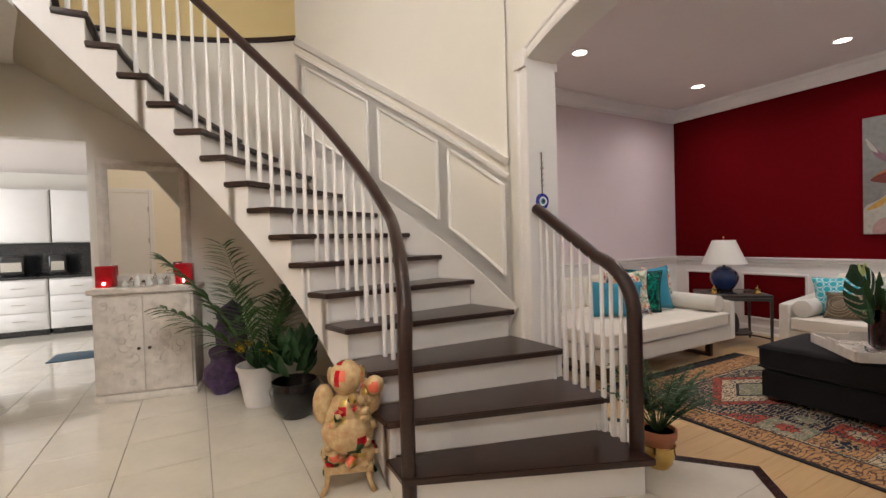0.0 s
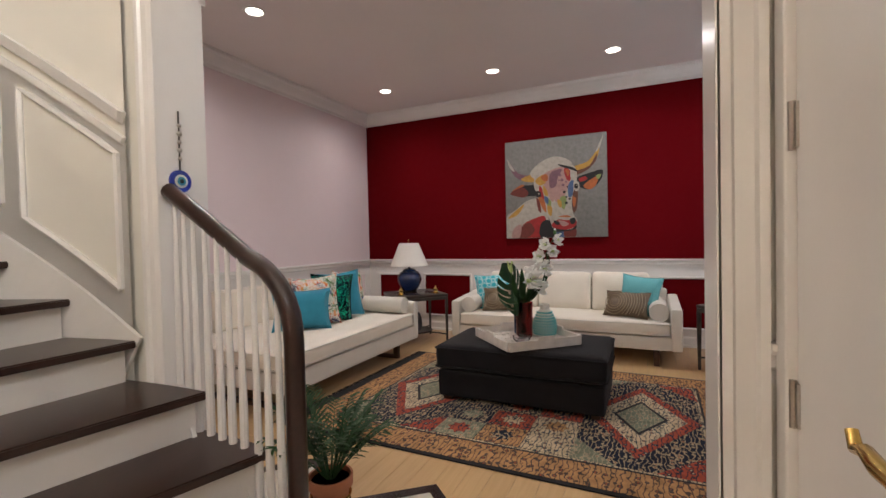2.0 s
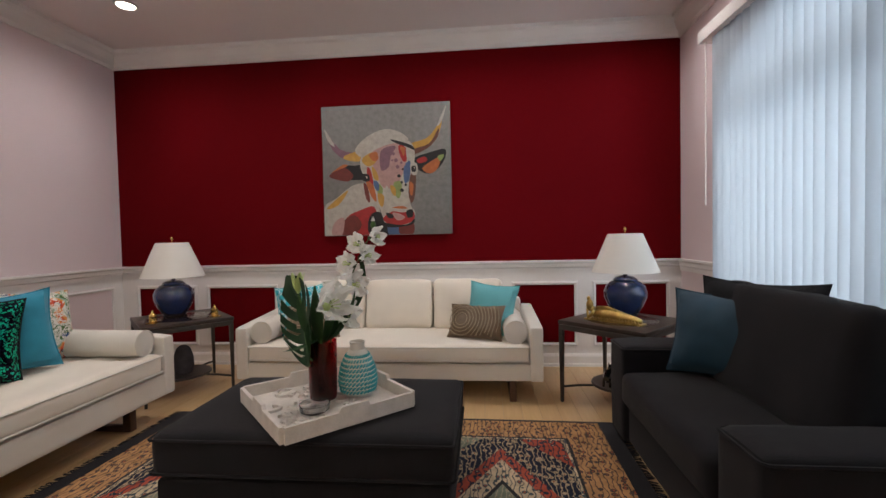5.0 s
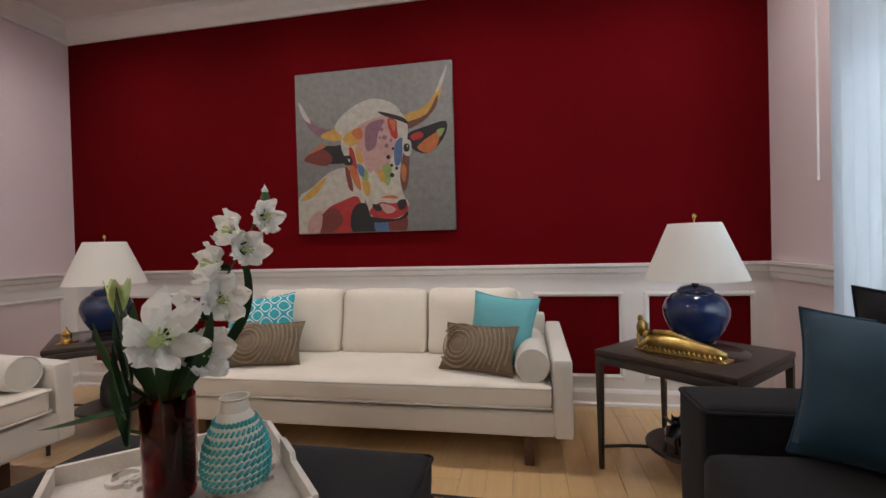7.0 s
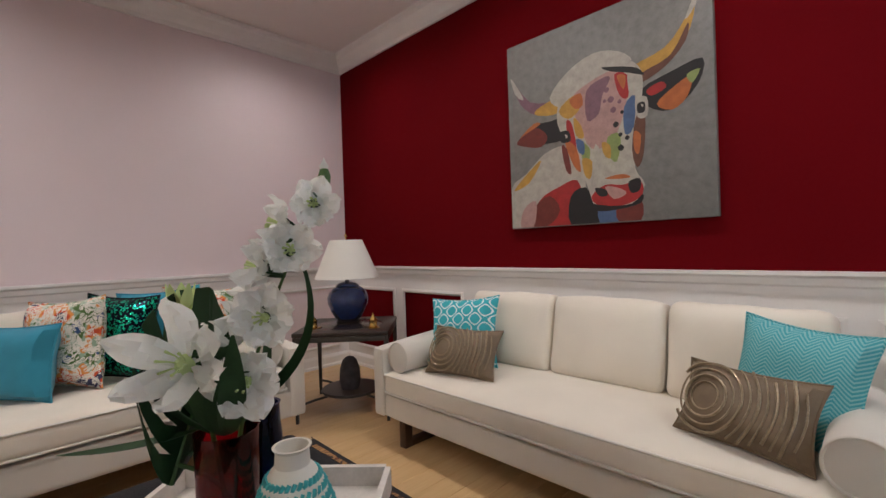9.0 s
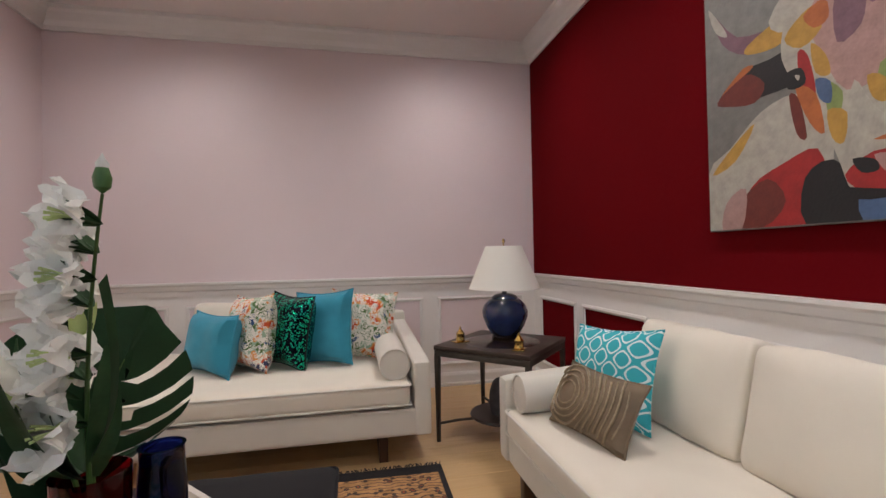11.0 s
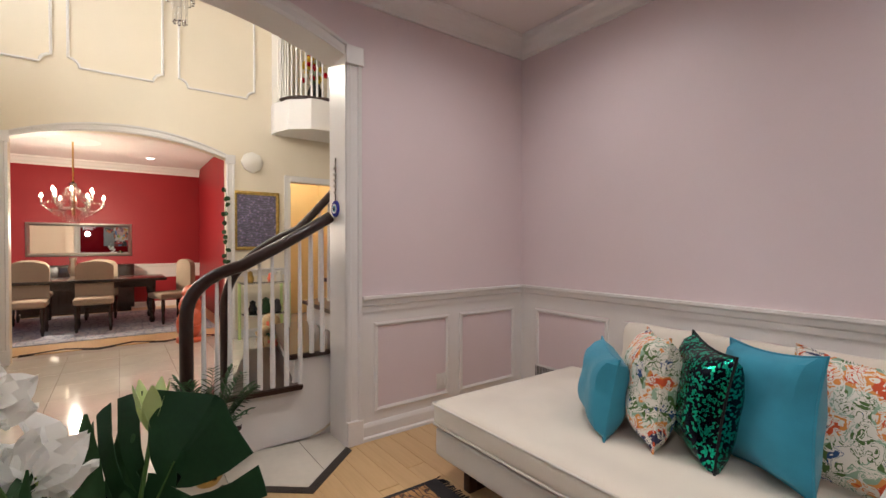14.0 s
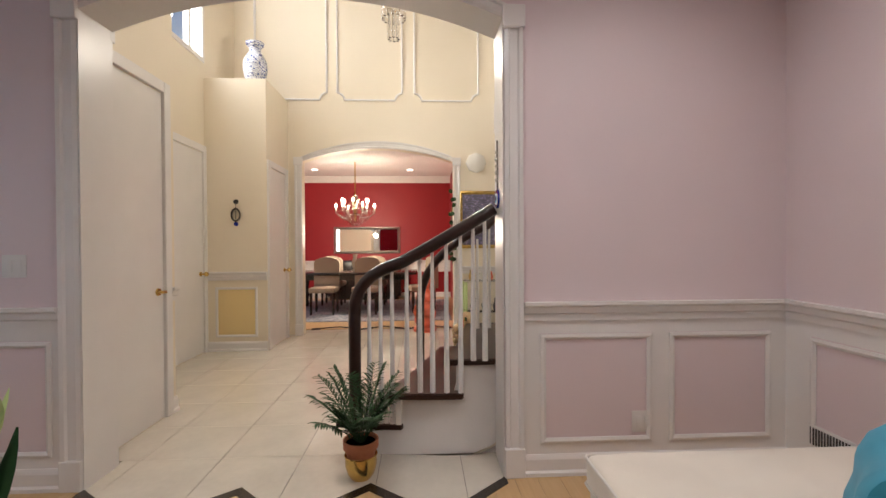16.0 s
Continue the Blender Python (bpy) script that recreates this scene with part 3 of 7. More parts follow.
def moulding(bm, prof, p, q, out, z):
    """A straight moulding from p to q on a wall whose room side is out."""
    p, q, out = Vector((*p, z)), Vector((*q, z)), Vector((*out, 0))
    rings = [[bm.verts.new(c + out * (a + 0.002) + Vector((0, 0, b))) for a, b in prof] for c in (p, q)]
    k = len(prof)
    for i in range(k):
        bm.faces.new((rings[0][i], rings[1][i], rings[1][(i + 1) % k], rings[0][(i + 1) % k]))
    bm.faces.new(rings[0][::-1])
    bm.faces.new(rings[1])
    bmesh.ops.recalc_face_normals(bm, faces=bm.faces[:])
    return bm


def frame_moulding(bm, along, out, o, a0, a1, z0, z1, w=0.03, d=0.016):
    """A picture-frame moulding of four mitred strips on a wall."""
    al, ou = Vector((*along, 0)), Vector((*out, 0))
    o = Vector((*o, 0))

    def P(a, z, e):
        return o + al * a + ou * e + Vector((0, 0, z))
    outer = [(a0, z0), (a1, z0), (a1, z1), (a0, z1)]
    inner = [(a0 + w, z0 + w), (a1 - w, z0 + w), (a1 - w, z1 - w), (a0 + w, z1 - w)]
    mid = [((x[0] + y[0]) / 2, (x[1] + y[1]) / 2) for x, y in zip(outer, inner)]
    loops = [[bm.verts.new(P(*p, e)) for p in ring] for ring, e in ((outer, 0.002), (outer, d * 0.7), (mid, d), (inner, d * 0.5), (inner, 0.002))]
    for a, b in zip(loops, loops[1:]):
        for i in range(4):
            bm.faces.new((a[i], a[(i + 1) % 4], b[(i + 1) % 4], b[i]))
    bmesh.ops.recalc_face_normals(bm, faces=bm.faces[:])


def trim(name, bm, label):
    return structure(name, bm, M["white"], label, "trim", False)


LIV = (((X1, Y0), (X1, Y1), (-1, 0)), ((X0, Y1), (X1, Y1), (0, -1)), ((X0, Y0), (X0, Y1), (1, 0)), ((X0, Y0), (X1, Y0), (0, 1)))
for i, (p, q, o) in enumerate(LIV):
    trim("crown_moulding_%d" % (i + 1), moulding(bmesh.new(), CROWN, p, q, o, CEIL - 0.157), "white stepped crown moulding")
RUNS = [((X1, Y0), (X1, Y1), (-1, 0)), ((X0, Y1), (X1, Y1), (0, -1)), ((X0, J1 + 0.105), (X0, Y1), (1, 0)), ((X0, Y0), (X0, J0 - 0.105), (1, 0)), ((WX1, Y0), (X1, Y0), (0, 1)), ((X0, Y0), (WX0, Y0), (0, 1))]
for i, (p, q, o) in enumerate(RUNS):
    trim("chair_rail_%d" % (i + 1), moulding(bmesh.new(), RAIL, p, q, o, 0.862), "white chair rail moulding")
    trim("baseboard_%d" % (i + 1), moulding(bmesh.new(), BASE, p, q, o, 0.0), "white stepped baseboard")
# white field of the red wall's wainscot, with red panels set in frames
RP = [(3.08, 3.70), (2.26, 2.97), (0.12, 2.10), (-0.56, 0.02), (-1.36, -0.70)]
bm = bmesh.new()
box(bm, X1 - 0.006, X1 - 0.001, Y0, Y1, 0.77, 0.87)
box(bm, X1 - 0.006, X1 - 0.001, Y0, Y1, 0.10, 0.19)
edges = [Y1] + [v for a, b in RP for v in (b, a)] + [Y0]
for a, b in zip(edges[::2], edges[1::2]):
    box(bm, X1 - 0.006, X1 - 0.001, b, a, 0.19, 0.77)
trim("wainscot_field_red_wall", bm, "white painted wainscot rails and stiles")
bm = bmesh.new()
for a, b in RP:
    frame_moulding(bm, (0, 1), (-1, 0), (X1 - 0.005, 0), a - 0.005, b + 0.005, 0.185, 0.775)
trim("panel_moulding_red_wall", bm, "white picture-frame mouldings round red panels")
bm = bmesh.new()
for a, b in ((2.60, 3.28), (3.40, 4.30), (4.40, 5.29), (5.42, 6.22)):
    frame_moulding(bm, (1, 0), (0, -1), (0, Y1), a, b, 0.18, 0.78)
trim("panel_moulding_pink_wall", bm, "white picture-frame mouldings on pink wainscot")
bm = bmesh.new()
for a, b in ((2.44, 3.075), (3.175, 3.77), (-1.36, -0.79), (-0.69, -0.17)):
    frame_moulding(bm, (0, 1), (1, 0), (X0, 0), a, b, 0.175, 0.785)
trim("panel_moulding_arch_wall", bm, "white picture-frame mouldings on pink wainscot")
# white wainscot ground on the pink walls
bm = bmesh.new()
box(bm, X0, X1, Y1 - 0.0025, Y1, 0.785, 0.868)
box(bm, X0, X0 + 0.0025, J1 + 0.1, Y1, 0.788, 0.868)
box(bm, X0, X0 + 0.0025, Y0, J0 - 0.1, 0.788, 0.868)
for a, b in ((X0, 2.6), (3.28, 3.40), (4.30, 4.40), (5.29, 5.42), (6.22, X1)):
    box(bm, a, b, Y1 - 0.0025, Y1, 0.18, 0.785)
for a, b in ((J1 + 0.1, 2.44), (3.075, 3.175), (3.77, Y1), (Y0, -1.36), (-0.79, -0.69), (-0.17, J0 - 0.1)):
    box(bm, X0, X0 + 0.0025, a, b, 0.178, 0.788)
box(bm, X0, X1, Y1 - 0.0025, Y1, 0.1, 0.18)
box(bm, X0, X0 + 0.0025, J1 + 0.1, Y1, 0.1, 0.178)
box(bm, X0, X0 + 0.0025, Y0, J0 - 0.1, 0.1, 0.178)
trim("wainscot_field_pink_walls", bm, "white painted wainscot rails and stiles")


def arch_casing(name, label, x, side, y0, y1, spring, apex, w=0.1):
    """Casing up one jamb, over the arch and down the other."""
    bm = bmesh.new()
    inner = [(y0, 0)] + arc(y0, y1, spring, apex, 24) + [(y1, 0)]
    outer = [(y0 - w, 0)] + arc(y0 - w, y1 + w, spring + 0.02, apex + w, 24) + [(y1 + w, 0)]
    prof = [(0.0, 0.002), (0.0, 0.018), (0.22, 0.026), (0.3, 0.016), (0.72, 0.018), (0.8, 0.03), (1.0, 0.034), (1.0, 0.002)]
    loops = [[bm.verts.new((x + side * e, a[0] + (b[0] - a[0]) * k, a[1] + (b[1] - a[1]) * k)) for a, b in zip(inner, outer)] for k, e in prof]
    for a, b in zip(loops, loops[1:]):
        for i in range(len(a) - 1):
            bm.faces.new((a[i], a[i + 1], b[i + 1], b[i]))
    bmesh.ops.recalc_face_normals(bm, faces=bm.faces[:])
    for yy in (y0 - w - 0.012, y1 - 0.012):
        box(bm, min(x, x + side * 0.045), max(x, x + side * 0.045), yy, yy + w + 0.024, spring - 0.06, spring + 0.06, 0.006)
        box(bm, min(x, x + side * 0.04), max(x, x + side * 0.04), yy + 0.006, yy + w + 0.018, 0.0, 0.16, 0.005)
    return trim(name, bm, label)


arch_casing("arch_casing_living", "white fluted casing round the arched opening", X0, 1, J0, J1, SPRING, APEX)
arch_casing("arch_casing_foyer", "white fluted casing round the arched opening", XF, -1, J0, J1, SPRING, APEX)
# white lining of the arch
bm = bmesh.new()
inn = [(J0, 0)] + arc(J0, J1, SPRING, APEX, 24) + [(J1, 0)]
off = [(J0 + 0.006, 0)] + arc(J0 + 0.006, J1 - 0.006, SPRING, APEX - 0.006, 24) + [(J1 - 0.006, 0)]
for a, b in zip(off, off[1:]):
    bm.faces.new([bm.verts.new(p) for p in ((XF - 0.02, *a), (X0 + 0.02, *a), (X0 + 0.02, *b), (XF - 0.02, *b))])
bmesh.ops.remove_doubles(bm, verts=bm.verts[:], dist=1e-4)
bmesh.ops.solidify(bm, geom=bm.faces[:], thickness=0.005)
trim("arch_lining", bm, "white painted jamb lining of the arch")

# foyer walls
structure("wall_door_closet", nbox(1.30, XF, -0.30, -0.15, 0, TOP), M["cream"], "cream foyer wall with a closet door", "wall")
structure("wall_entry_side", nbox(1.30, 1.44, -0.84, -0.302, 0, TOP), M["cream"], "cream side wall of the entry recess", "wall")
bm = bmesh.new()
box(bm, -1.55, 1.44, -1.0, -0.842, 0, 3.5)
box(bm, -1.55, -0.66, -1.0, -0.842, 3.5, TOP)
box(bm, 0.15, 1.44, -1.0, -0.842, 3.5, TOP)
box(bm, -0.66, 0.15, -1.0, -0.842, 5.3, TOP)
structure("wall_entry", bm, M["cream"], "cream entry wall with a high window", "wall")
structure("closet_block", nbox(-1.55, -0.65, -0.84, -0.10, 0, 3.32), M["cream"], "cream closet block with a plant ledge on top", "wall")
structure("wall_behind_ledge", nbox(-1.70, -1.552, -1.0, -0.10, 3.0, TOP), M["cream"], "cream wall above the ledge", "wall")
pts = [(-0.10, 0), (D0, 0)] + arc(D0, D1, DSPRING, DAPEX) + [(D1, 0), (3.12, 0), (3.12, 2.24), (3.80, 2.24), (3.80, 0), (5.0, 0), (5.0, TOP), (-0.10, TOP)]
structure("wall_dining", extrude_outline(bmesh.new(), pts, "x", XD - 0.14, XD), M["cream"], "tall pale cream foyer wall with an arched opening", "wall", False)
arch_casing("arch_casing_dining", "white casing round the dining arch", XD, 1, D0, D1, DSPRING, DAPEX)
bm = bmesh.new()
for a, b in ((-0.55, 0.45), (0.60, 1.52), (1.70, 2.62)):
    z0, z1, c = 3.36, 5.4, 0.10
    pts = [(a + c, z0), (b - c, z0)] + [(b - c * math.cos(t), z0 + c * math.sin(t) * 1.0) for t in (0.3, 0.8, 1.3)][::1] + [(b, z0 + c), (b, z1), (a, z1), (a, z0 + c)]
    pts += [(a + c * math.cos(t), z0 + c * math.sin(t)) for t in (1.3, 0.8, 0.3)]
    tube(bm, [(XD + 0.008, y, z) for y, z in pts + pts[:1]], 0.016, 6)
trim("panel_moulding_foyer", bm, "white notched panel mouldings high on the foyer wall")
bm = bmesh.new()
moulding(bm, RAIL, (-0.65, -0.84), (-0.65, -0.10), (1, 0), 0.862)
moulding(bm, BASE, (-0.65, -0.84), (-0.65, -0.10), (1, 0), 0.0)
moulding(bm, RAIL, (1.30, -0.15), (1.38, -0.15), (0, 1), 0.862)
moulding(bm, BASE, (1.30, -0.15), (1.38, -0.15), (0, 1), 0.0)
frame_moulding(bm, (0, 1), (1, 0), (-0.65, 0), -0.72, -0.22, 0.17, 0.78)
moulding(bm, RAIL, (XD, 2.36), (XD, 3.05), (1, 0), 0.862)
moulding(bm, BASE, (XD, 2.36), (XD, 3.05), (1, 0), 0.0)
moulding(bm, RAIL, (XF, -0.15), (XF, J0 - 0.1), (-1, 0), 0.862)
moulding(bm, BASE, (XF, -0.15), (XF, J0 - 0.1), (-1, 0), 0.0)
trim("chair_rail_foyer", bm, "white chair rail, baseboard and panel moulding")
structure("yellow_panel", nbox(-0.649, -0.645, -0.69, -0.25, 0.20, 0.75), M["yellow"], "yellow painted wainscot panel", "panel")


def door_leaf(name, label, at, rz, w, h, panels, knob_side, hinges=True, lever=False):
    """A white door in x-z with its face towards -y; x runs from hinge 0 to w."""
    d = tagged(new(name), label, "door", kind="structure")
    d.matrix_world = pose(*at, 0, 0, rz)
    bm = nbox(0, w, 0, 0.04, 0.008, h, 0.003)
    for x0, x1, z0, z1 in panels:
        frame_moulding(bm, (1, 0), (0, -1), (0, 0), x0, x1, z0, z1, 0.03, 0.012)
    part("door_panel", bm, M["white"], d, smooth=False)
    bm = bmesh.new()
    for x in (-0.085, w + 0.006):
        box(bm, x, x + 0.08, -0.022, 0.02, 0, h + 0.09, 0.006)
    box(bm, -0.002, w + 0.002, -0.022, 0.02, h + 0.008, h + 0.09, 0.006)
    part("door_casing", bm, M["white"], d, smooth=False)
    for z in (h * 0.09, h * 0.35, h * 0.61, h * 0.87):
        bm = nbox(-0.012, 0.02, -0.006, 0.0, z - 0.05, z + 0.05)
        cone(bm, (-0.002, -0.008, z - 0.055), (-0.002, -0.008, z + 0.055), 0.008, 0.008, 8)
        part("hinge", bm, M["nickel"], d)
    kx = w - 0.07
    bm = bmesh.new()
    cone(bm, (kx, 0, 0.95), (kx, -0.012, 0.95), 0.028, 0.026, 18)
    cone(bm, (kx, -0.01, 0.95), (kx, -0.055, 0.95), 0.012, 0.010, 12)
    if lever:
        tube(bm, [(kx + 0.005, -0.052, 0.95), (kx - 0.03, -0.058, 0.952), (kx - 0.07, -0.056, 0.955), (kx - 0.10, -0.055, 0.945), (kx - 0.115, -0.055, 0.965)], [0.013, 0.012, 0.010, 0.009, 0.008], 10)
    else:
        bmesh.ops.create_uvsphere(bm, u_segments=14, v_segments=10, radius=0.028, matrix=Matrix.Translation((kx, -0.07, 0.95)))
    part("door_handle", bm, M["brass"], d, "polished brass door handle")
    return d


door_leaf("door_1", "white closet door with polished brass lever handle", (2.10, -0.145, 0), 180, 0.64, 2.42, [], 1, lever=True)
door_leaf("door_2", "white panelled front door with nickel hinges", (-0.60, -0.835, 0), 180, -0.0 + 0.74, 2.40, [], 1).matrix_world = pose(0.16, -0.835, 0, 0, 0, 180)
door_leaf("door_3", "narrow white closet door", (-1.40, -0.095, 0), 180, 0.62, 2.25, [], 1).matrix_world = pose(-0.74, -0.095, 0, 0, 0, 180)
bm = bmesh.new()
for y in (3.03, 3.80):
    box(bm, XD, XD + 0.02, y, y + 0.09, 0, 2.33, 0.005)
box(bm, XD, XD + 0.02, 3.12, 3.80, 2.24, 2.33, 0.005)
trim("yellow_room_casing", bm, "white casing of the doorway to a yellow room")
structure("yellow_room_wall", nbox(-3.4, -3.3, 2.6, 5.0, 0, 3.0), M["yellow"], "yellow wall of the room beyond", "wall")
structure("yellow_room_side", nbox(-3.3, -1.69, 4.2, 4.3, 0, 3.0), M["yellow"], "yellow side wall of the room beyond", "wall")
# high entry window
bm = bmesh.new()
for x in (-0.66, 0.10):
    box(bm, x, x + 0.05, -0.95, -0.83, 3.5, 5.3)
box(bm, -0.61, 0.10, -0.95, -0.83, 3.5, 3.55)
box(bm, -0.61, 0.10, -0.95, -0.83, 5.25, 5.3)
box(bm, -0.40, -0.36, -0.93, -0.86, 3.55, 5.25)
trim("window_1", bm, "tall white-framed window above the front door")
pane = structure("window_pane_1", nbox(-0.61, 0.10, -0.90, -0.895, 3.55, 5.25), M["clear"], "clear window glass", "window")
pane.visible_shadow = False

# dining room
DX, DY0, DY1 = -6.0, -2.2, 4.1
structure("dining_wall_back", nbox(DX - 0.1, DX, DY0, 2.6, 0, 2.95), M["dred"], "bright red dining room wall", "wall")
structure("dining_wall_side", nbox(DX, XD - 0.14, DY0 - 0.1, DY0, 0, 2.95), M["dred"], "bright red dining room side wall", "wall")
structure("dining_wall_other", nbox(DX, XD - 0.14, 2.5, 2.6, 0, 2.95), M["dred"], "bright red dining room side wall", "wall")
structure("dining_ceiling", nbox(DX, XD - 0.14, DY0, 2.5, 2.95, 3.05), M["ceil"], "white dining room ceiling", "ceiling")
bm = bmesh.new()
moulding(bm, CROWN, (DX, DY0), (DX, 2.5), (1, 0), 2.793)
moulding(bm, RAIL, (DX, DY0), (DX, 2.5), (1, 0), 0.80)
moulding(bm, BASE, (DX, DY0), (DX, 2.5), (1, 0), 0.0)
box(bm, DX + 0.001, DX + 0.006, DY0, 2.5, 0.62, 0.81)
trim("dining_trim", bm, "white crown, chair rail and baseboard")
structure("dining_floor", nbox(DX, XD - 0.45, DY0, 2.5, -0.1, 0.0), M["plank"], "light wood dining room floor", "floor")
# kitchen beyond the foyer
structure("kitchen_ceiling", nbox(-5.0, 1.0, 5.2, 9.6, 2.6, 2.7), M["ceil"], "white kitchen ceiling", "ceiling")
structure("kitchen_wall_back", nbox(-5.0, 1.2, 9.5, 9.6, 0, 2.7), M["cream2"], "pale kitchen wall", "wall")
structure("kitchen_wall_side", nbox(1.0, 1.1, 5.2, 9.5, 0, 2.7), M["cream2"], "pale kitchen side wall", "wall")
# out-of-view wall; its opening is assumed, to go with the added kitchen lamp
bm = bmesh.new()
box(bm, -5.0, -4.9, 5.0, 6.1, 0, 2.7)
box(bm, -5.0, -4.9, 8.3, 9.6, 0, 2.7)
box(bm, -5.0, -4.9, 6.1, 8.3, 0, 0.8)
box(bm, -5.0, -4.9, 6.1, 8.3, 2.5, 2.7)
structure("kitchen_wall_opening", bm, M["cream2"], "unseen pale kitchen wall with an added opening", "wall")
structure("hall_header", nbox(XD - 0.14, -0.63, 5.0, 5.12, 2.30, 3.32), M["cream2"], "pale header over the way to the kitchen", "wall")
structure("hall_wall", nbox(-4.9, XD - 0.142, 5.0, 5.15, 0, TOP), M["cream2"], "pale hall wall", "wall")

# ---- floors ----
structure("subfloor", nbox(-6.3, X1 + 0.2, -1.7, 9.7, -0.12, -0.012), M["grout"], "grey tile grout bed", "floor")
ZIG = [(J1, 2.44), (1.87, 2.77), (1.50, 2.47), (1.14, 2.77), (0.82, 2.47), (0.44, 2.77), (J0, 2.44)]


def zig_at(y):
    for (ya, xa), (yb, xb) in zip(ZIG, ZIG[1:]):
        if yb <= y <= ya:
            return xa + (xb - xa) * (ya - y) / (ya - yb)
    return 2.44


bm = bmesh.new()
for (ya, xa), (yb, xb) in zip(ZIG, ZIG[1:]):
    d = Vector((xb - xa, yb - ya)).normalized()
    nn = Vector((d.y, -d.x)) * -1
    q = [(xa, ya), (xb, yb), (xb + 0.075, yb), (xa + 0.075, ya)]
    extrude_outline(bm, q, "z", -0.012, 0.003)
structure("floor_inlay", bm, M["inlay"], "black zigzag wood inlay between tile and planks", "floor", False)
bm = bmesh.new()
zz = [(0.1, -1.95), (0.5, -2.1), (0.85, -1.9), (1.2, -2.1), (1.55, -1.9), (1.9, -2.1), (2.24, -1.95)]
for (ya, xa), (yb, xb) in zip(zz, zz[1:]):
    extrude_outline(bm, [(xa, ya), (xb, yb), (xb - 0.07, yb), (xa - 0.07, ya)], "z", -0.01, 0.004)
structure("floor_inlay_dining", bm, M["inlay"], "dark zigzag inlay at the dining arch", "floor", False)

# ---- living room: window and ceiling lights ----
bm = bmesh.new()
yy = Y0 - 0.10
for x in (WX0, (WX0 + WX1) / 2 - 0.04, WX1 - 0.07):
    box(bm, x, x + 0.07, yy, yy + 0.06, WZ0, 2.30)
box(bm, WX0, WX1, yy, yy + 0.06, WZ0, WZ0 + 0.06)
box(bm, WX0, WX1, yy - 0.002, yy + 0.058, 2.02, 2.12)
trim("window_2", bm, "white arched window frame behind blinds")
pane = structure("window_pane_2", nbox(WX0 + 0.07, WX1 - 0.07, yy + 0.025, yy + 0.03, WZ0 + 0.06, 2.55), M["clear"], "clear window glass", "window")
pane.visible_shadow = False
trim("window_sill", nbox(WX0 - 0.06, WX1 + 0.06, Y0 - 0.05, Y0 + 0.05, WZ0 - 0.04, WZ0, 0.008), "white window sill")
blinds = thing("vertical_blinds", "translucent white vertical blinds drawn across the window", "blinds", (0, Y0, 0))
part("headrail", nbox(WX0 - 0.1, WX1 + 0.14, 0.012, 0.115, 2.60, 2.69, 0.006), M["white"], blinds, "white blind headrail")
me = None
n = int((WX1 - WX0 + 0.12) / 0.076)
for i in range(n):
    x = WX0 - 0.06 + 0.076 * i + 0.04
    if me is None:
        bm = bmesh.new()
        for k in range(5):
            u = -1 + k / 2
            for z in (0.0, 1.94):
                bm.verts.new((u * 0.044, 0.010 * (1 - u * u), z))
        bm.verts.ensure_lookup_table()
        for k in range(4):
            bm.faces.new([bm.verts[q] for q in (2 * k, 2 * k + 2, 2 * k + 3, 2 * k + 1)])
        me = bpy.data.meshes.new("slat")
        bm.to_mesh(me)
        bm.free()
        me.materials.append(M["blind"])
        me.shade_smooth()
    s = new("slat", me)
    s.parent = blinds
    s.matrix_basis = pose(x, 0.062, 0.655, 0, 0, 24 + 5 * math.sin(i * 2.1))
part("wand", tube(bmesh.new(), [(WX1 + 0.1, 0.075, 2.6), (WX1 + 0.105, 0.075, 1.4)], 0.006, 6), M["plastic"], blinds)

LIGHTS = [(5.50, 3.01), (5.50, 1.65), (5.53, 0.43), (5.60, -0.87), (3.44, 2.92), (3.44, 1.62)]
first = None
for x, y in LIGHTS:
    if first is None:
        first = thing("recessed_light", "round white recessed ceiling light, switched on", "ceiling light", (x, y, CEIL), 0, "recessed ceiling lights")
        part("trim_ring", lathe(bmesh.new(), [(0.062, -0.001), (0.066, -0.006), (0.084, -0.007), (0.088, -0.001)], 28), M["white"], first)
        part("lens", lathe(bmesh.new(), [(0.0, -0.0035), (0.062, -0.0035), (0.062, -0.001)], 28), M["downlight"], first, "glowing white lens")
    else:
        copy_thing(first, pose(x, y, CEIL))
    bulb("downlight", (x, y, CEIL - 0.03), 42, (1.0, 0.95, 0.93), 0.06, 165)

# ---- rug ----
rug = thing("patchwork_rug", "worn patchwork oriental rug in navy, tan and brick red", "rug", (4.10, 0.98, 0), -1.2)
RL, RW = 1.02, 1.47
part("ground", nbox(-RL, RL, -RW, RW, 0.0, 0.010, 0.003), M["rug_edge"], rug, "charcoal rug ground with dark edge")


def slab(x0, x1, y0, y1, z, m, name="band"):
    part(name, nbox(x0, x1, y0, y1, 0.009, z), m, rug, smooth=False)


def quad(pts, z, m, name="patch"):
    part(name, extrude_outline(bmesh.new(), pts, "z", 0.0095, z), m, rug, smooth=False)


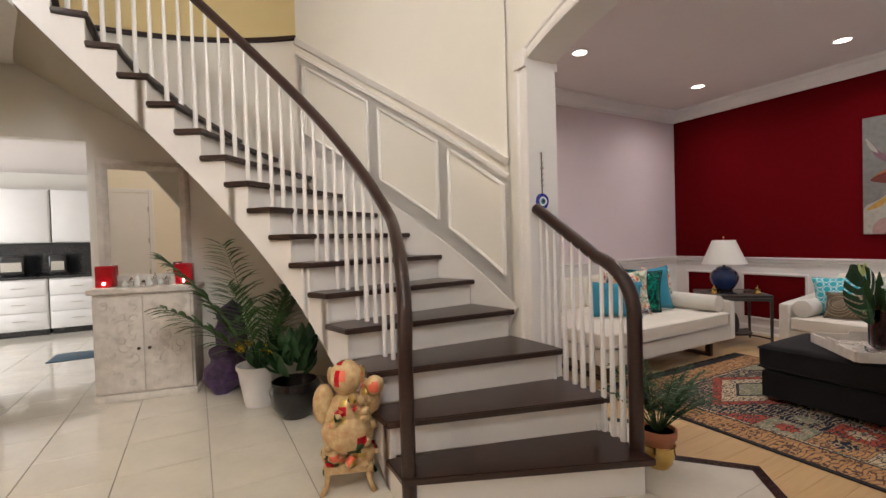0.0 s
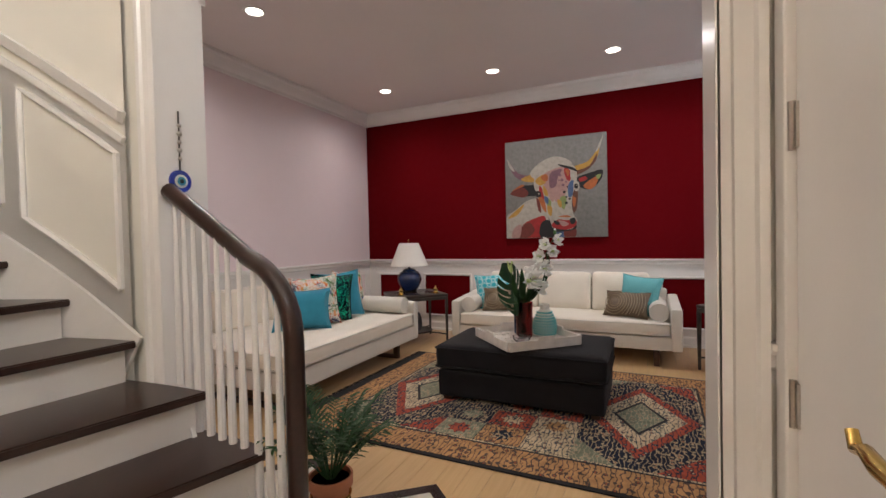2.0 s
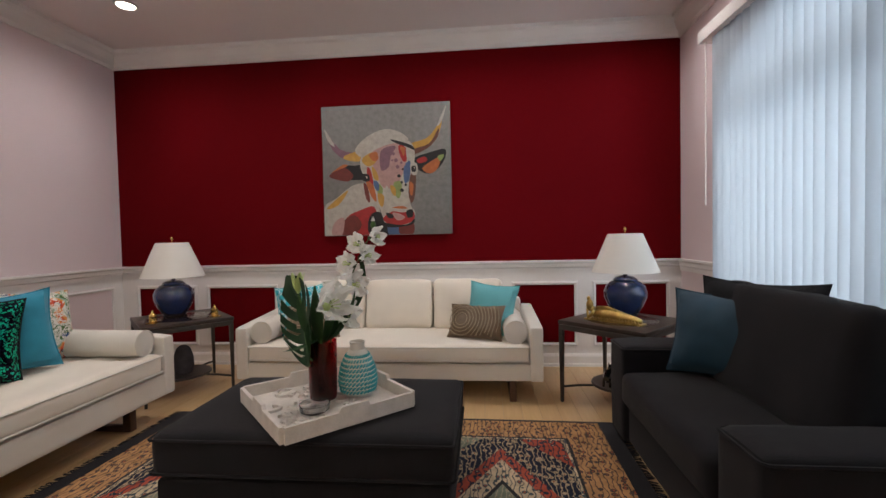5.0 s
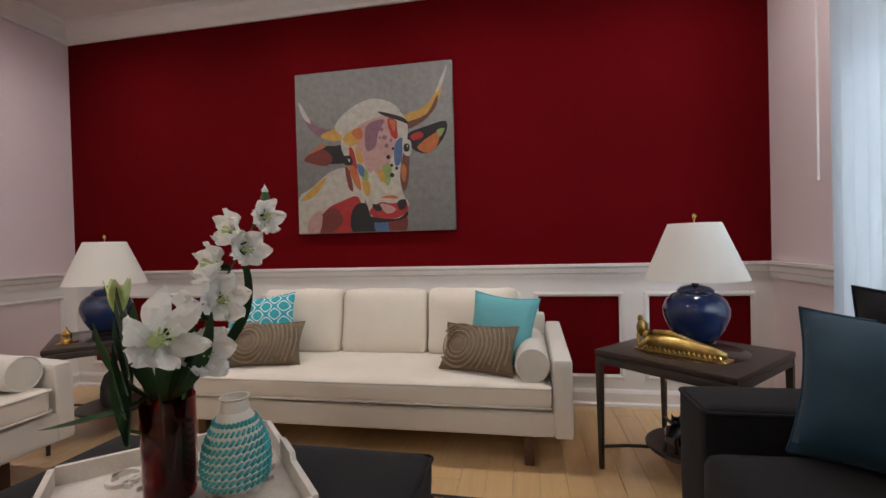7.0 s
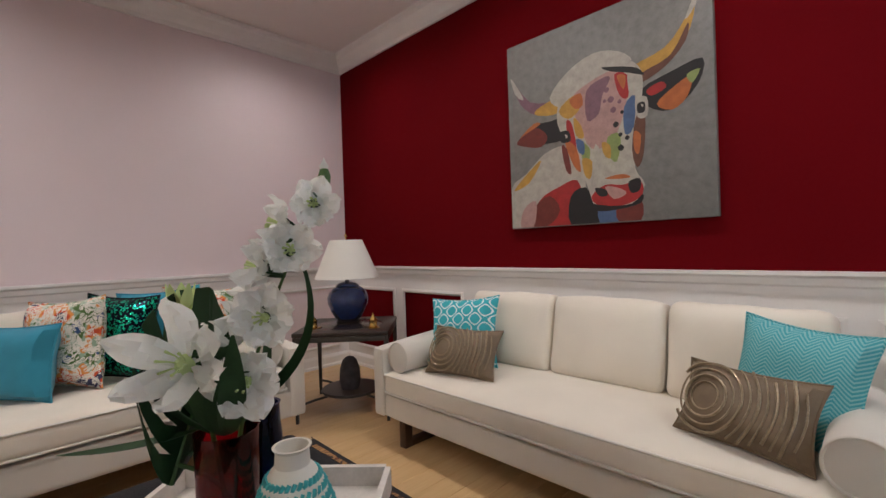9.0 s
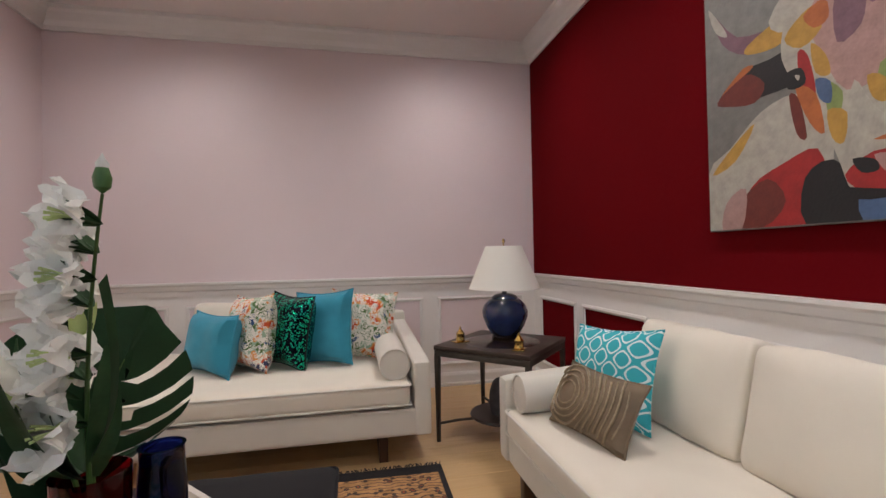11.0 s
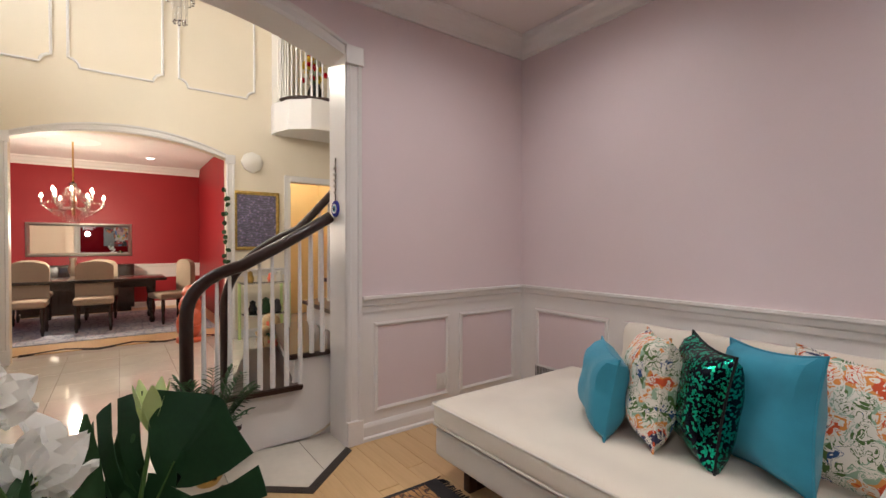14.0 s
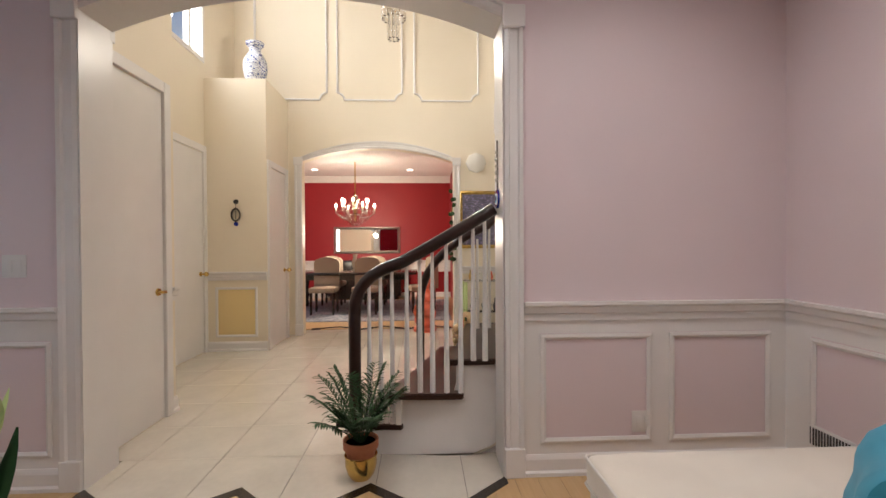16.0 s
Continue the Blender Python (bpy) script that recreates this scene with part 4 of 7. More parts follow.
slab(-RL + 0.03, RL - 0.03, -RW + 0.09, RW - 0.09, 0.0115, M["rug_tan"], "outer_border")
slab(-RL + 0.25, RL - 0.25, -RW + 0.31, RW - 0.31, 0.0120, M["rug_edge"], "guard_stripe")
slab(-RL + 0.265, RL - 0.265, -RW + 0.325, RW - 0.325, 0.0125, M["rug_cream"], "inner_stripe")
slab(-RL + 0.28, RL - 0.28, -RW + 0.34, RW - 0.34, 0.0130, M["rug_navy"], "field")
fx, fy = RL - 0.28, RW - 0.34
for s in (-1, 1):
    c = s * (fy - 0.36)
    quad([(-0.62, c), (0, c - 0.36), (0.62, c), (0, c + 0.36)], 0.0136, M["rug_red"])
    quad([(-0.50, c), (0, c - 0.28), (0.50, c), (0, c + 0.28)], 0.0141, M["rug_cream"])
    quad([(-0.30, c), (0, c - 0.17), (0.30, c), (0, c + 0.17)], 0.0146, M["rug_edge"])
    quad([(-0.26, c), (0, c - 0.145), (0.26, c), (0, c + 0.145)], 0.0151, M["rug_green"])
    for q in (-1, 1):
        quad([(q * fx, c - 0.34), (q * fx, c - 0.10), (q * (fx - 0.30), c - 0.37)], 0.0137, M["rug_red"])
        quad([(q * fx, c + 0.34), (q * fx, c + 0.10), (q * (fx - 0.30), c + 0.37)], 0.0137, M["rug_green"])
cells = ["rug_cream", "rug_navy", "rug_green", "rug_cream", "rug_tan", "rug_navy", "rug_cream", "rug_red", "rug_green", "rug_cream"]
k = 0
for i in range(6):
    for j in range(3):
        w, d = 2 * fx / 6, 0.86 / 3
        m = M[cells[(i * 3 + j * 4 + i // 2) % 10]]
        slab(-fx + i * w + 0.004, -fx + (i + 1) * w - 0.004, -0.43 + j * d + 0.004, -0.43 + (j + 1) * d - 0.004, 0.0139, m, "patch")
        cx, cy = -fx + (i + 0.5) * w, -0.43 + (j + 0.5) * d
        st = []
        for a in range(16):
            r = (0.085, 0.055)[a % 2]
            st.append((cx + r * math.cos(a * math.pi / 8), cy + r * math.sin(a * math.pi / 8)))
        quad(st, 0.0144, M[cells[(i + j * 2 + 3) % 10]], "star")
rr = random.Random(3)
for s in (-1, 1):
    bm = bmesh.new()
    for i in range(170):
        x = -RL + 2 * RL * (i + 0.5) / 170
        a = rr.uniform(-0.02, 0.02)
        tube(bm, [(x, s * RW, 0.006), (x + a * 0.5, s * (RW + 0.02), 0.006), (x + a, s * (RW + rr.uniform(0.03, 0.045)), 0.004)], 0.0028, 4)
    tagged(part("fringe", bm, M["rug_edge"], rug, "short dark fringe"), kind="stuff")

# ---- ivory sofas ----


def sled_leg(parent, x, y0, y1, h):
    bm = nbox(x - 0.025, x + 0.025, y0, y0 + 0.055, 0.0, h, 0.004)
    box(bm, x - 0.025, x + 0.025, y1 - 0.055, y1, 0.0, h, 0.004)
    box(bm, x - 0.024, x + 0.024, y0 + 0.05, y1 - 0.05, 0.0, 0.035, 0.004)
    return part("sled_leg", bm, M["leg"], parent, "dark walnut sled leg")


def bolster(parent, x, y0, y1, z, r=0.085):
    bm = lathe(bmesh.new(), [(0.0, 0.0), (r * 0.75, 0.002), (r * 0.95, 0.008), (r, 0.025), (r * 1.02, (y1 - y0) / 2), (r, y1 - y0 - 0.025), (r * 0.95, y1 - y0 - 0.008), (r * 0.75, y1 - y0 - 0.002), (0.0, y1 - y0)], 26)
    bm.transform(Matrix.Translation((x, y0, z)) @ Matrix.Rotation(radians(-90), 4, "X"))
    b = part("bolster", bm, M["linen"], parent, "round ivory bolster cushion")
    for yq in (y0 + 0.006, y1 - 0.006):
        part("piping", tube(bmesh.new(), [(x + r * 0.96 * math.cos(a * math.pi / 12), yq, z + r * 0.96 * math.sin(a * math.pi / 12)) for a in range(25)], 0.005, 6), M["linen"], b)
    return b


# built facing -y, length along x, then turned
W = 2.30
sofa = thing("sofa", "ivory linen sofa with bolsters against the red wall", "sofa", (5.40, 1.01, 0), -90)
part("seat_frame", soft(-W / 2 + 0.09, W / 2 - 0.09, 0.01, 0.82, 0.15, 0.285, 0.02), M["linen"], sofa)
for s in (-1, 1):
    bm = soft(min(s * (W / 2 - 0.1), s * W / 2), max(s * (W / 2 - 0.1), s * W / 2), 0.0, 0.84, 0.15, 0.545, 0.02, cuts=7)
    for v in bm.verts:
        if v.co.z > 0.45:
            v.co.z += 0.06 * v.co.y
    part("arm", bm, M["linen"], sofa)
    bolster(sofa, s * (W / 2 - 0.195), 0.03, 0.60, 0.505)
part("seat_cushion", soft(-W / 2 + 0.105, W / 2 - 0.105, -0.005, 0.66, 0.288, 0.42, 0.035, 0.018, 12, wob=0.006), M["linen2"], sofa, "long ivory seat cushion")
for z in (0.402, 0.305):
    part("piping", piping(bmesh.new(), -W / 2 + 0.107, W / 2 - 0.107, -0.006, 0.65, z), M["linen"], sofa)
part("back_frame", soft(-W / 2 + 0.1, W / 2 - 0.1, 0.74, 0.86, 0.16, 0.66, 0.03), M["linen"], sofa)
for i in range(3):
    x = -0.885 + 0.59 * i
    bm = soft(x + 0.004, x + 0.586, 0.0, 0.16, 0.0, 0.43, 0.05, 0.0, 10, wob=0.01, seed=i)
    for v in bm.verts:
        u = (v.co.x - x - 0.295) / 0.295
        w = (v.co.z - 0.215) / 0.215
        v.co.y += math.copysign(0.03, v.co.y - 0.08) * max(0, (1 - u * u)) * max(0, 1 - w * w)
    bm.transform(Matrix.Translation((0, 0.52, 0.425)) @ Matrix.Rotation(radians(-13), 4, "X"))
    part("back_cushion", bm, M["linen2"], sofa, "loose cream back cushion")
for s in (-1, 1):
    sled_leg(sofa, s * 0.93, 0.03, 0.74, 0.155)

day = thing("daybed", "ivory linen daybed with one arm, against the pink wall", "daybed", (4.13, 2.43, 0), 0)
part("seat_frame", soft(-0.97, 0.97, 0.0, 1.24, 0.17, 0.325, 0.02), M["linen"], day)
bm = soft(-0.985, 0.865, -0.01, 1.20, 0.328, 0.465, 0.04, 0.012, 22, wob=0.006)
tufts = [(-0.75 + 0.3 * i, 0.2 + 0.27 * j) for i in range(6) for j in range(4)]
for v in bm.verts:
    if v.co.z > 0.45:
        for tx, ty in tufts:
            d2 = (v.co.x - tx) ** 2 + (v.co.y - ty) ** 2
            v.co.z -= 0.020 * math.exp(-d2 / 0.006)
part("mattress", bm, M["linen2"], day, "tufted ivory mattress")
bm = bmesh.new()
for tx, ty in tufts:
    cone(bm, (tx, ty, 0.444), (tx, ty, 0.4535), 0.012, 0.008, 8)
tagged(part("button_tufts", bm, M["linen2"], day), kind="stuff")
for z in (0.448, 0.345):
    part("piping", piping(bmesh.new(), -0.985, 0.865, -0.01, 1.2, z), M["linen"], day)
bm = soft(0.88, 0.98, -0.005, 1.26, 0.17, 0.57, 0.02, cuts=7)
for v in bm.verts:
    if v.co.z > 0.45:
        v.co.z += 0.05 * v.co.y
part("arm", bm, M["linen"], day)
bolster(day, 0.785, 0.05, 0.98, 0.55)
part("back_frame", soft(-0.35, 0.98, 1.25, 1.36, 0.17, 0.70, 0.03), M["linen"], day)
for x0, x1 in ((-0.60, 0.02), (0.03, 0.66)):
    bm = soft(x0, x1, 0.0, 0.15, 0.0, 0.37, 0.05, 0.0, 10, wob=0.01, seed=x0)
    bm.transform(Matrix.Translation((0, 1.12, 0.465)) @ Matrix.Rotation(radians(-12), 4, "X"))
    part("back_cushion", bm, M["linen2"], day, "loose cream back cushion")
for x in (-0.82, 0.72):
    sled_leg(day, x, 0.10, 1.12, 0.175)

# pillows on the daybed
G1 = "pillows on the daybed"
throw_pillow("floral cotton throw pillow leaning on the bolster", M["floral"], (4.73, 3.02, 0.468), -4, 13, 0.45, 0.46, 0.17, G1, seed=1, roll=5)
throw_pillow("turquoise velvet throw pillow on the daybed", M["turq"], (4.50, 2.95, 0.468), -32, 9, 0.44, 0.47, 0.19, G1, seed=2, roll=-4)
throw_pillow("green and black sequin throw pillow on the daybed", M["sequin"], (4.27, 2.93, 0.468), -46, 8, 0.40, 0.46, 0.19, G1, M["black"], seed=3, roll=3)
throw_pillow("floral cotton throw pillow beside the sequin one", M["floral"], (4.06, 2.92, 0.468), -50, 9, 0.43, 0.46, 0.20, G1, seed=4, roll=-4)
throw_pillow("turquoise velvet lumbar pillow on the daybed", M["turq"], (3.84, 2.90, 0.468), -48, 10, 0.50, 0.36, 0.19, G1, seed=5)
# pillows on the sofa
G2 = "pillows on the sofa"
throw_pillow("aqua lattice throw pillow on the ivory sofa", M["lattice"], (5.72, 1.74, 0.43), -72, 20, 0.44, 0.41, 0.15, G2, seed=6, roll=-4)
throw_pillow("aqua herringbone throw pillow on the ivory sofa", M["herringbone"], (5.70, 0.26, 0.43), -108, 18, 0.40, 0.41, 0.15, G2, seed=7, roll=5)


def beaded_pillow(at, rz, lean, seed):
    e = throw_pillow("bronze beaded lumbar pillow with a spiral", M["brownsilk"], at, rz, lean, 0.43, 0.27, 0.13, G2, seed=seed)
    bm = bmesh.new()
    for r in range(2, 18):
        pts = []
        for a in range(41):
            t = 2 * math.pi * a / 40
            x, z = -0.10 + 0.024 * r * math.cos(t), 0.135 + 0.024 * r * math.sin(t)
            u, v = 2 * x / 0.43, 2 * (z - 0.135) / 0.27
            if abs(u) < 0.93 and abs(v) < 0.9:
                th = 0.065 * ((1 - u ** 4) * (1 - v ** 4)) ** 0.55 * (1 + 0.22 * noise.noise(Vector((x * 6 + seed, z * 6, -1)))) + 0.001
                pts.append((x, -th, z))
            else:
                if len(pts) > 2:
                    tube(bm, pts, 0.0035 + 0.002 * (r % 2), 5)
                pts = []
        if len(pts) > 2:
            tube(bm, pts, 0.0035 + 0.002 * (r % 2), 5)
    tagged(part("beading", bm, M["beads"], e, "rings of bronze beads"), kind="stuff")
    return e


M["brownsilk"] = mat("bronze_brown_silk", (0.20, 0.14, 0.085), 0.5, var=0.3, scale=20, bump=0.5, fine=300)
M["beads"] = mat("bronze_beads", (0.42, 0.33, 0.22), 0.3, metal=0.6, var=0.4, scale=80, bump=0.8, fine=400)
beaded_pillow((5.56, 1.62, 0.43), -80, 28, 8)
beaded_pillow((5.54, 0.36, 0.43), -106, 28, 9)

# ---- black ottoman with tray ----
ott = thing("ottoman", "large black upholstered storage ottoman on the rug", "ottoman", (4.26, 1.02, 0.012), 0)
part("base", soft(-0.36, 0.36, -0.605, 0.605, 0.03, 0.235, 0.02, wob=0.004), M["black"], ott)
part("lid", soft(-0.375, 0.375, -0.62, 0.62, 0.24, 0.425, 0.04, 0.012, 12, wob=0.006), M["black"], ott, "padded black lid")
for z in (0.40, 0.262):
    part("piping", piping(bmesh.new(), -0.376, 0.376, -0.621, 0.621, z), M["black"], ott)
for x in (-0.3, 0.3):
    for y in (-0.54, 0.54):
        part("foot", nbox(x - 0.03, x + 0.03, y - 0.03, y + 0.03, 0.0, 0.035), M["leg"], ott)

TZ = 0.452
tray = thing("serving_tray", "whitewashed carved wooden tray on the ottoman", "tray", (4.20, 1.01, TZ), 43)
h = 0.285
part("bottom", nbox(-h, h, -h, h, 0, 0.012), M["whitewash"], tray)
for k in range(4):
    bm = bmesh.new()
    prof = [(-h, 0.0), (h, 0.0), (h, 0.065), (0.07, 0.065), (0.06, 0.085), (-0.06, 0.085), (-0.07, 0.065), (-h, 0.065)]
    extrude_outline(bm, prof, "y", -h - 0.016, -h)
    bm.transform(Matrix.Rotation(radians(90 * k), 4, "Z"))
    part("side", bm, M["whitewash"], tray, smooth=False)
bm = bmesh.new()
rs = random.Random(8)
for i in range(46):
    cx, cy = rs.uniform(-0.24, 0.24), rs.uniform(-0.24, 0.24)
    r0, a0 = rs.uniform(0.025, 0.06), rs.uniform(0, 6.28)
    pts = [(cx + r0 * (1 - 0.07 * q) * math.cos(a0 + 0.42 * q), cy + r0 * (1 - 0.07 * q) * math.sin(a0 + 0.42 * q), 0.016) for q in range(11)]
    pts = [(max(-0.268, min(0.268, x)), max(-0.268, min(0.268, y)), z) for x, y, z in pts]
    sweep(bm, pts, [(-0.009, -0.006), (0.009, -0.006), (0.007, 0.008), (-0.007, 0.008)])
tagged(part("carving", bm, M["whitewash"], tray, "carved scroll fretwork"), kind="stuff")
TB = TZ + 0.026


def vase(name, label, at, prof, material, group=""):
    e = thing(name, label, "vase", at, 0, group)
    part("body", lathe(bmesh.new(), prof, 32), material, e)
    return e


red_vase = vase("glass_vase", "tall ruby red glass cylinder vase on the tray", (4.20, 1.02, TB), [(0.0, 0.0), (0.058, 0.0), (0.062, 0.01), (0.066, 0.265), (0.063, 0.265), (0.058, 0.018), (0.0, 0.014)], M["redglass"])
vase("glass_bottle", "tall cobalt blue glass bottle on the tray", (4.30, 1.08, TB), [(0.0, 0.0), (0.042, 0.0), (0.047, 0.01), (0.047, 0.20), (0.043, 0.24), (0.042, 0.275), (0.045, 0.28), (0.038, 0.28), (0.040, 0.20), (0.042, 0.02), (0.0, 0.012)], M["blueglass"])
aq = vase("ceramic_vase", "white ceramic vase wrapped in aqua woven bands", (4.28, 0.88, TB), [(0.0, 0.0), (0.062, 0.0), (0.078, 0.02), (0.084, 0.06), (0.080, 0.11), (0.066, 0.16), (0.045, 0.195), (0.036, 0.205), (0.034, 0.235), (0.040, 0.243), (0.034, 0.243), (0.030, 0.20), (0.0, 0.19)], M["bone"])
for i in range(9):
    z = 0.022 + 0.0195 * i
    r = [0.079, 0.083, 0.0855, 0.084, 0.0815, 0.077, 0.070, 0.062, 0.052][i]
    bm = bmesh.new()
    for a in range(30):
        t0 = 2 * math.pi * a / 30
        tube(bm, [(r * math.cos(t0), r * math.sin(t0), z - 0.006), ((r + 0.004) * math.cos(t0 + 0.08), (r + 0.004) * math.sin(t0 + 0.08), z), (r * math.cos(t0 + 0.16) * 0.985, r * math.sin(t0 + 0.16) * 0.985, z + 0.007)], 0.0052, 5)
    part("woven_band", bm, M["aqua"], aq, "aqua woven cord band")
for i in range(9):
    z = 0.012 + 0.0195 * i
    r = [0.074, 0.081, 0.0845, 0.085, 0.083, 0.079, 0.073, 0.066, 0.057][i]
    part("rope_ring", tube(bmesh.new(), [(r * math.cos(2 * math.pi * a / 28), r * math.sin(2 * math.pi * a / 28), z) for a in range(29)], 0.0035, 5), M["bone"], aq)
dish = thing("glass_dish", "small clear glass candle dish on the tray", "dish", (4.04, 1.0, TB))
part("bowl", lathe(bmesh.new(), [(0.0, 0.0), (0.05, 0.0), (0.062, 0.01), (0.065, 0.035), (0.061, 0.035), (0.055, 0.012), (0.0, 0.01)], 24), M["clear"], dish)


# ---- silk flowers ----
def petal(bm, origin, axis, side, length, width, curl, n=7, ruffle=0.0, seed=0.0):
    """A cupped petal or leaf blade that leaves origin along axis."""
    axis, side = Vector(axis).normalized(), Vector(side).normalized()
    up = side.cross(axis).normalized()
    rows = []
    for i in range(n + 1):
        t = i / n
        c = Vector(origin) + axis * (length * (t - 0.25 * abs(curl) * t * t)) + up * (curl * length * t * t)
        w = width * (math.sin(math.pi * min(1, t * 0.92 + 0.06)) ** 0.8)
        rows.append([bm.verts.new(c + side * (w * s) + up * (0.30 * w * abs(s) ** 2 + ruffle * math.sin(9 * t + 4 * s + seed))) for s in (-1, -0.5, 0, 0.5, 1)])
    for a, b in zip(rows, rows[1:]):
        for k in range(4):
            bm.faces.new((a[k], a[k + 1], b[k + 1], b[k]))


def bloom(parent, at, facing, size, petals, width, curl, seed, ruffle=0.004):
    f = Vector(facing).normalized()
    u = f.orthogonal().normalized()
    w = f.cross(u)
    r = random.Random(seed)
    bm = bmesh.new()
    a0 = r.uniform(0, 6)
    for k in range(petals):
        a = a0 + 2 * math.pi * k / petals + r.uniform(-0.12, 0.12)
        d = (u * math.cos(a) + w * math.sin(a))
        ax = d * 1.0 + f * 0.55
        petal(bm, at, ax, f.cross(d), size * r.uniform(0.9, 1.08), size * width, -curl * (1 if k % 2 else 0.8), 7, ruffle, seed + k)
    fl = part("blossom", bm, M["petal"], parent, "white silk blossom")
    bm = bmesh.new()
    for k in range(6):
        a = 2 * math.pi * k / 6
        d = (u * math.cos(a) + w * math.sin(a)) * 0.25 + f
        tube(bm, [Vector(at), Vector(at) + d.normalized() * size * 0.35, Vector(at) + d.normalized() * size * 0.55 + u * 0.004], [0.002, 0.0015, 0.003], 5)
    cone(bm, at, Vector(at) + f * size * 0.2, size * 0.16, size * 0.05, 10)
    part("throat", bm, M["throat"], fl, "pale green throat and stamens")


bouquet = thing("flower_arrangement", "white silk lilies and orchids with monstera leaves in the vase", "flowers", (4.20, 1.02, TB + 0.02))
spray = bez((0.01, 0.0, 0.05), (0.0, -0.05, 0.40), (0.13, -0.22, 0.75), 16)
part("stem", tube(bmesh.new(), spray, [0.0055 - 0.0002 * i for i in range(17)], 7), M["stem"], bouquet)
for i, k in enumerate((7, 9, 10, 12, 13, 14, 15)):
    p = spray[k]
    if i % 2 == 0:
        f = Vector((-0.42 + 0.05 * math.sin(2.3 * i), -0.72, 0.16))
    else:
        f = Vector((-0.75, 0.38 + 0.06 * math.sin(i), 0.30))
    f.normalize()
    size = 0.096 - 0.005 * i
    bloom(bouquet, p + f * 0.034, f, size, 6, 0.36, 0.26, 20 + i, 0.008)
    bm = bmesh.new()
    cone(bm, p, p + f * 0.040, 0.004, 0.013, 8)
    for g in (-1, 1):
        o = f.cross(Vector((0, 0, 1))).normalized()
        petal(bm, p - f * 0.004, f + Vector((0, 0, -0.25 * g)), o, 0.062, 0.014, 0.15, 4)
    part("sepal", bm, M["leaf"], bouquet, "green sepals behind a blossom")
for dz, sz in ((0.0, 1.0), (0.022, 0.7)):
    part("bud", lathe(bmesh.new(), [(0.0, 0.0), (0.011 * sz, 0.01), (0.013 * sz, 0.025), (0.007 * sz, 0.045 * sz), (0.0, 0.06 * sz)], 10, tuple(spray[-1] + Vector((0, 0, dz)))), M["leaf2"] if dz == 0 else M["petal"], bouquet, "green flower bud")
lily = Vector((-0.085, -0.05, 0.41))
part("stem", tube(bmesh.new(), bez((0, 0.01, 0.05), (-0.03, 0.0, 0.32), tuple(lily)), 0.0045, 7), M["stem"], bouquet)
bloom(bouquet, lily, (-0.50, -0.78, 0.30), 0.165, 6, 0.19, 0.50, 60, 0.010)
part("stem", tube(bmesh.new(), bez((0, 0.01, 0.05), (-0.02, 0.05, 0.3), (-0.06, 0.08, 0.47)), 0.004, 7), M["stem"], bouquet)
bm = bmesh.new()
for k in range(5):
    a = 2 * math.pi * k / 5
    petal(bm, (-0.06, 0.08, 0.47), (0.25 * math.cos(a), 0.25 * math.sin(a), 1), (-math.sin(a), math.cos(a), 0), 0.10, 0.016, 0.06)
part("bud", bm, M["throat"], bouquet, "closed pale green lily bud")
rs = random.Random(5)
for i in range(9):
    a = rs.uniform(2.4, 5.6)
    l = rs.uniform(0.20, 0.30)
    base = Vector((0.02 * math.cos(a), 0.02 * math.sin(a), 0.24))
    bm = bmesh.new()
    petal(bm, base, (math.cos(a) * 0.8, math.sin(a) * 0.8, rs.uniform(0.5, 1.1)), (-math.sin(a), math.cos(a), 0), l, 0.026, -0.35, 9)
    part("leaf", bm, M["leaf"], bouquet)
bm = bmesh.new()
ribbon = [Vector(p) for p in bez((0.03, -0.05, 0.30), (0.16, -0.20, 0.42), (0.10, -0.16, 0.62), 12)]
for t in (0,):
    rows = [[bm.verts.new(p + Vector((0.0, 0.013 * q, 0.008 * q))) for q in (-1, 1)] for p in ribbon]
    for a, b in zip(rows, rows[1:]):
        bm.faces.new((a[0], a[1], b[1], b[0]))
bmesh.ops.solidify(bm, geom=bm.faces[:], thickness=0.0015)
part("blade_leaf", bm, M["leaf"], bouquet, "long curling green blade")
bm = bmesh.new()
petal(bm, (-0.05, 0.0, 0.26), (-0.8, 0.2, -0.15), (0.2, 0.8, 0), 0.24, 0.020, 0.2, 9)
part("leaf", bm, M["leaf"], bouquet, "drooping green blade")


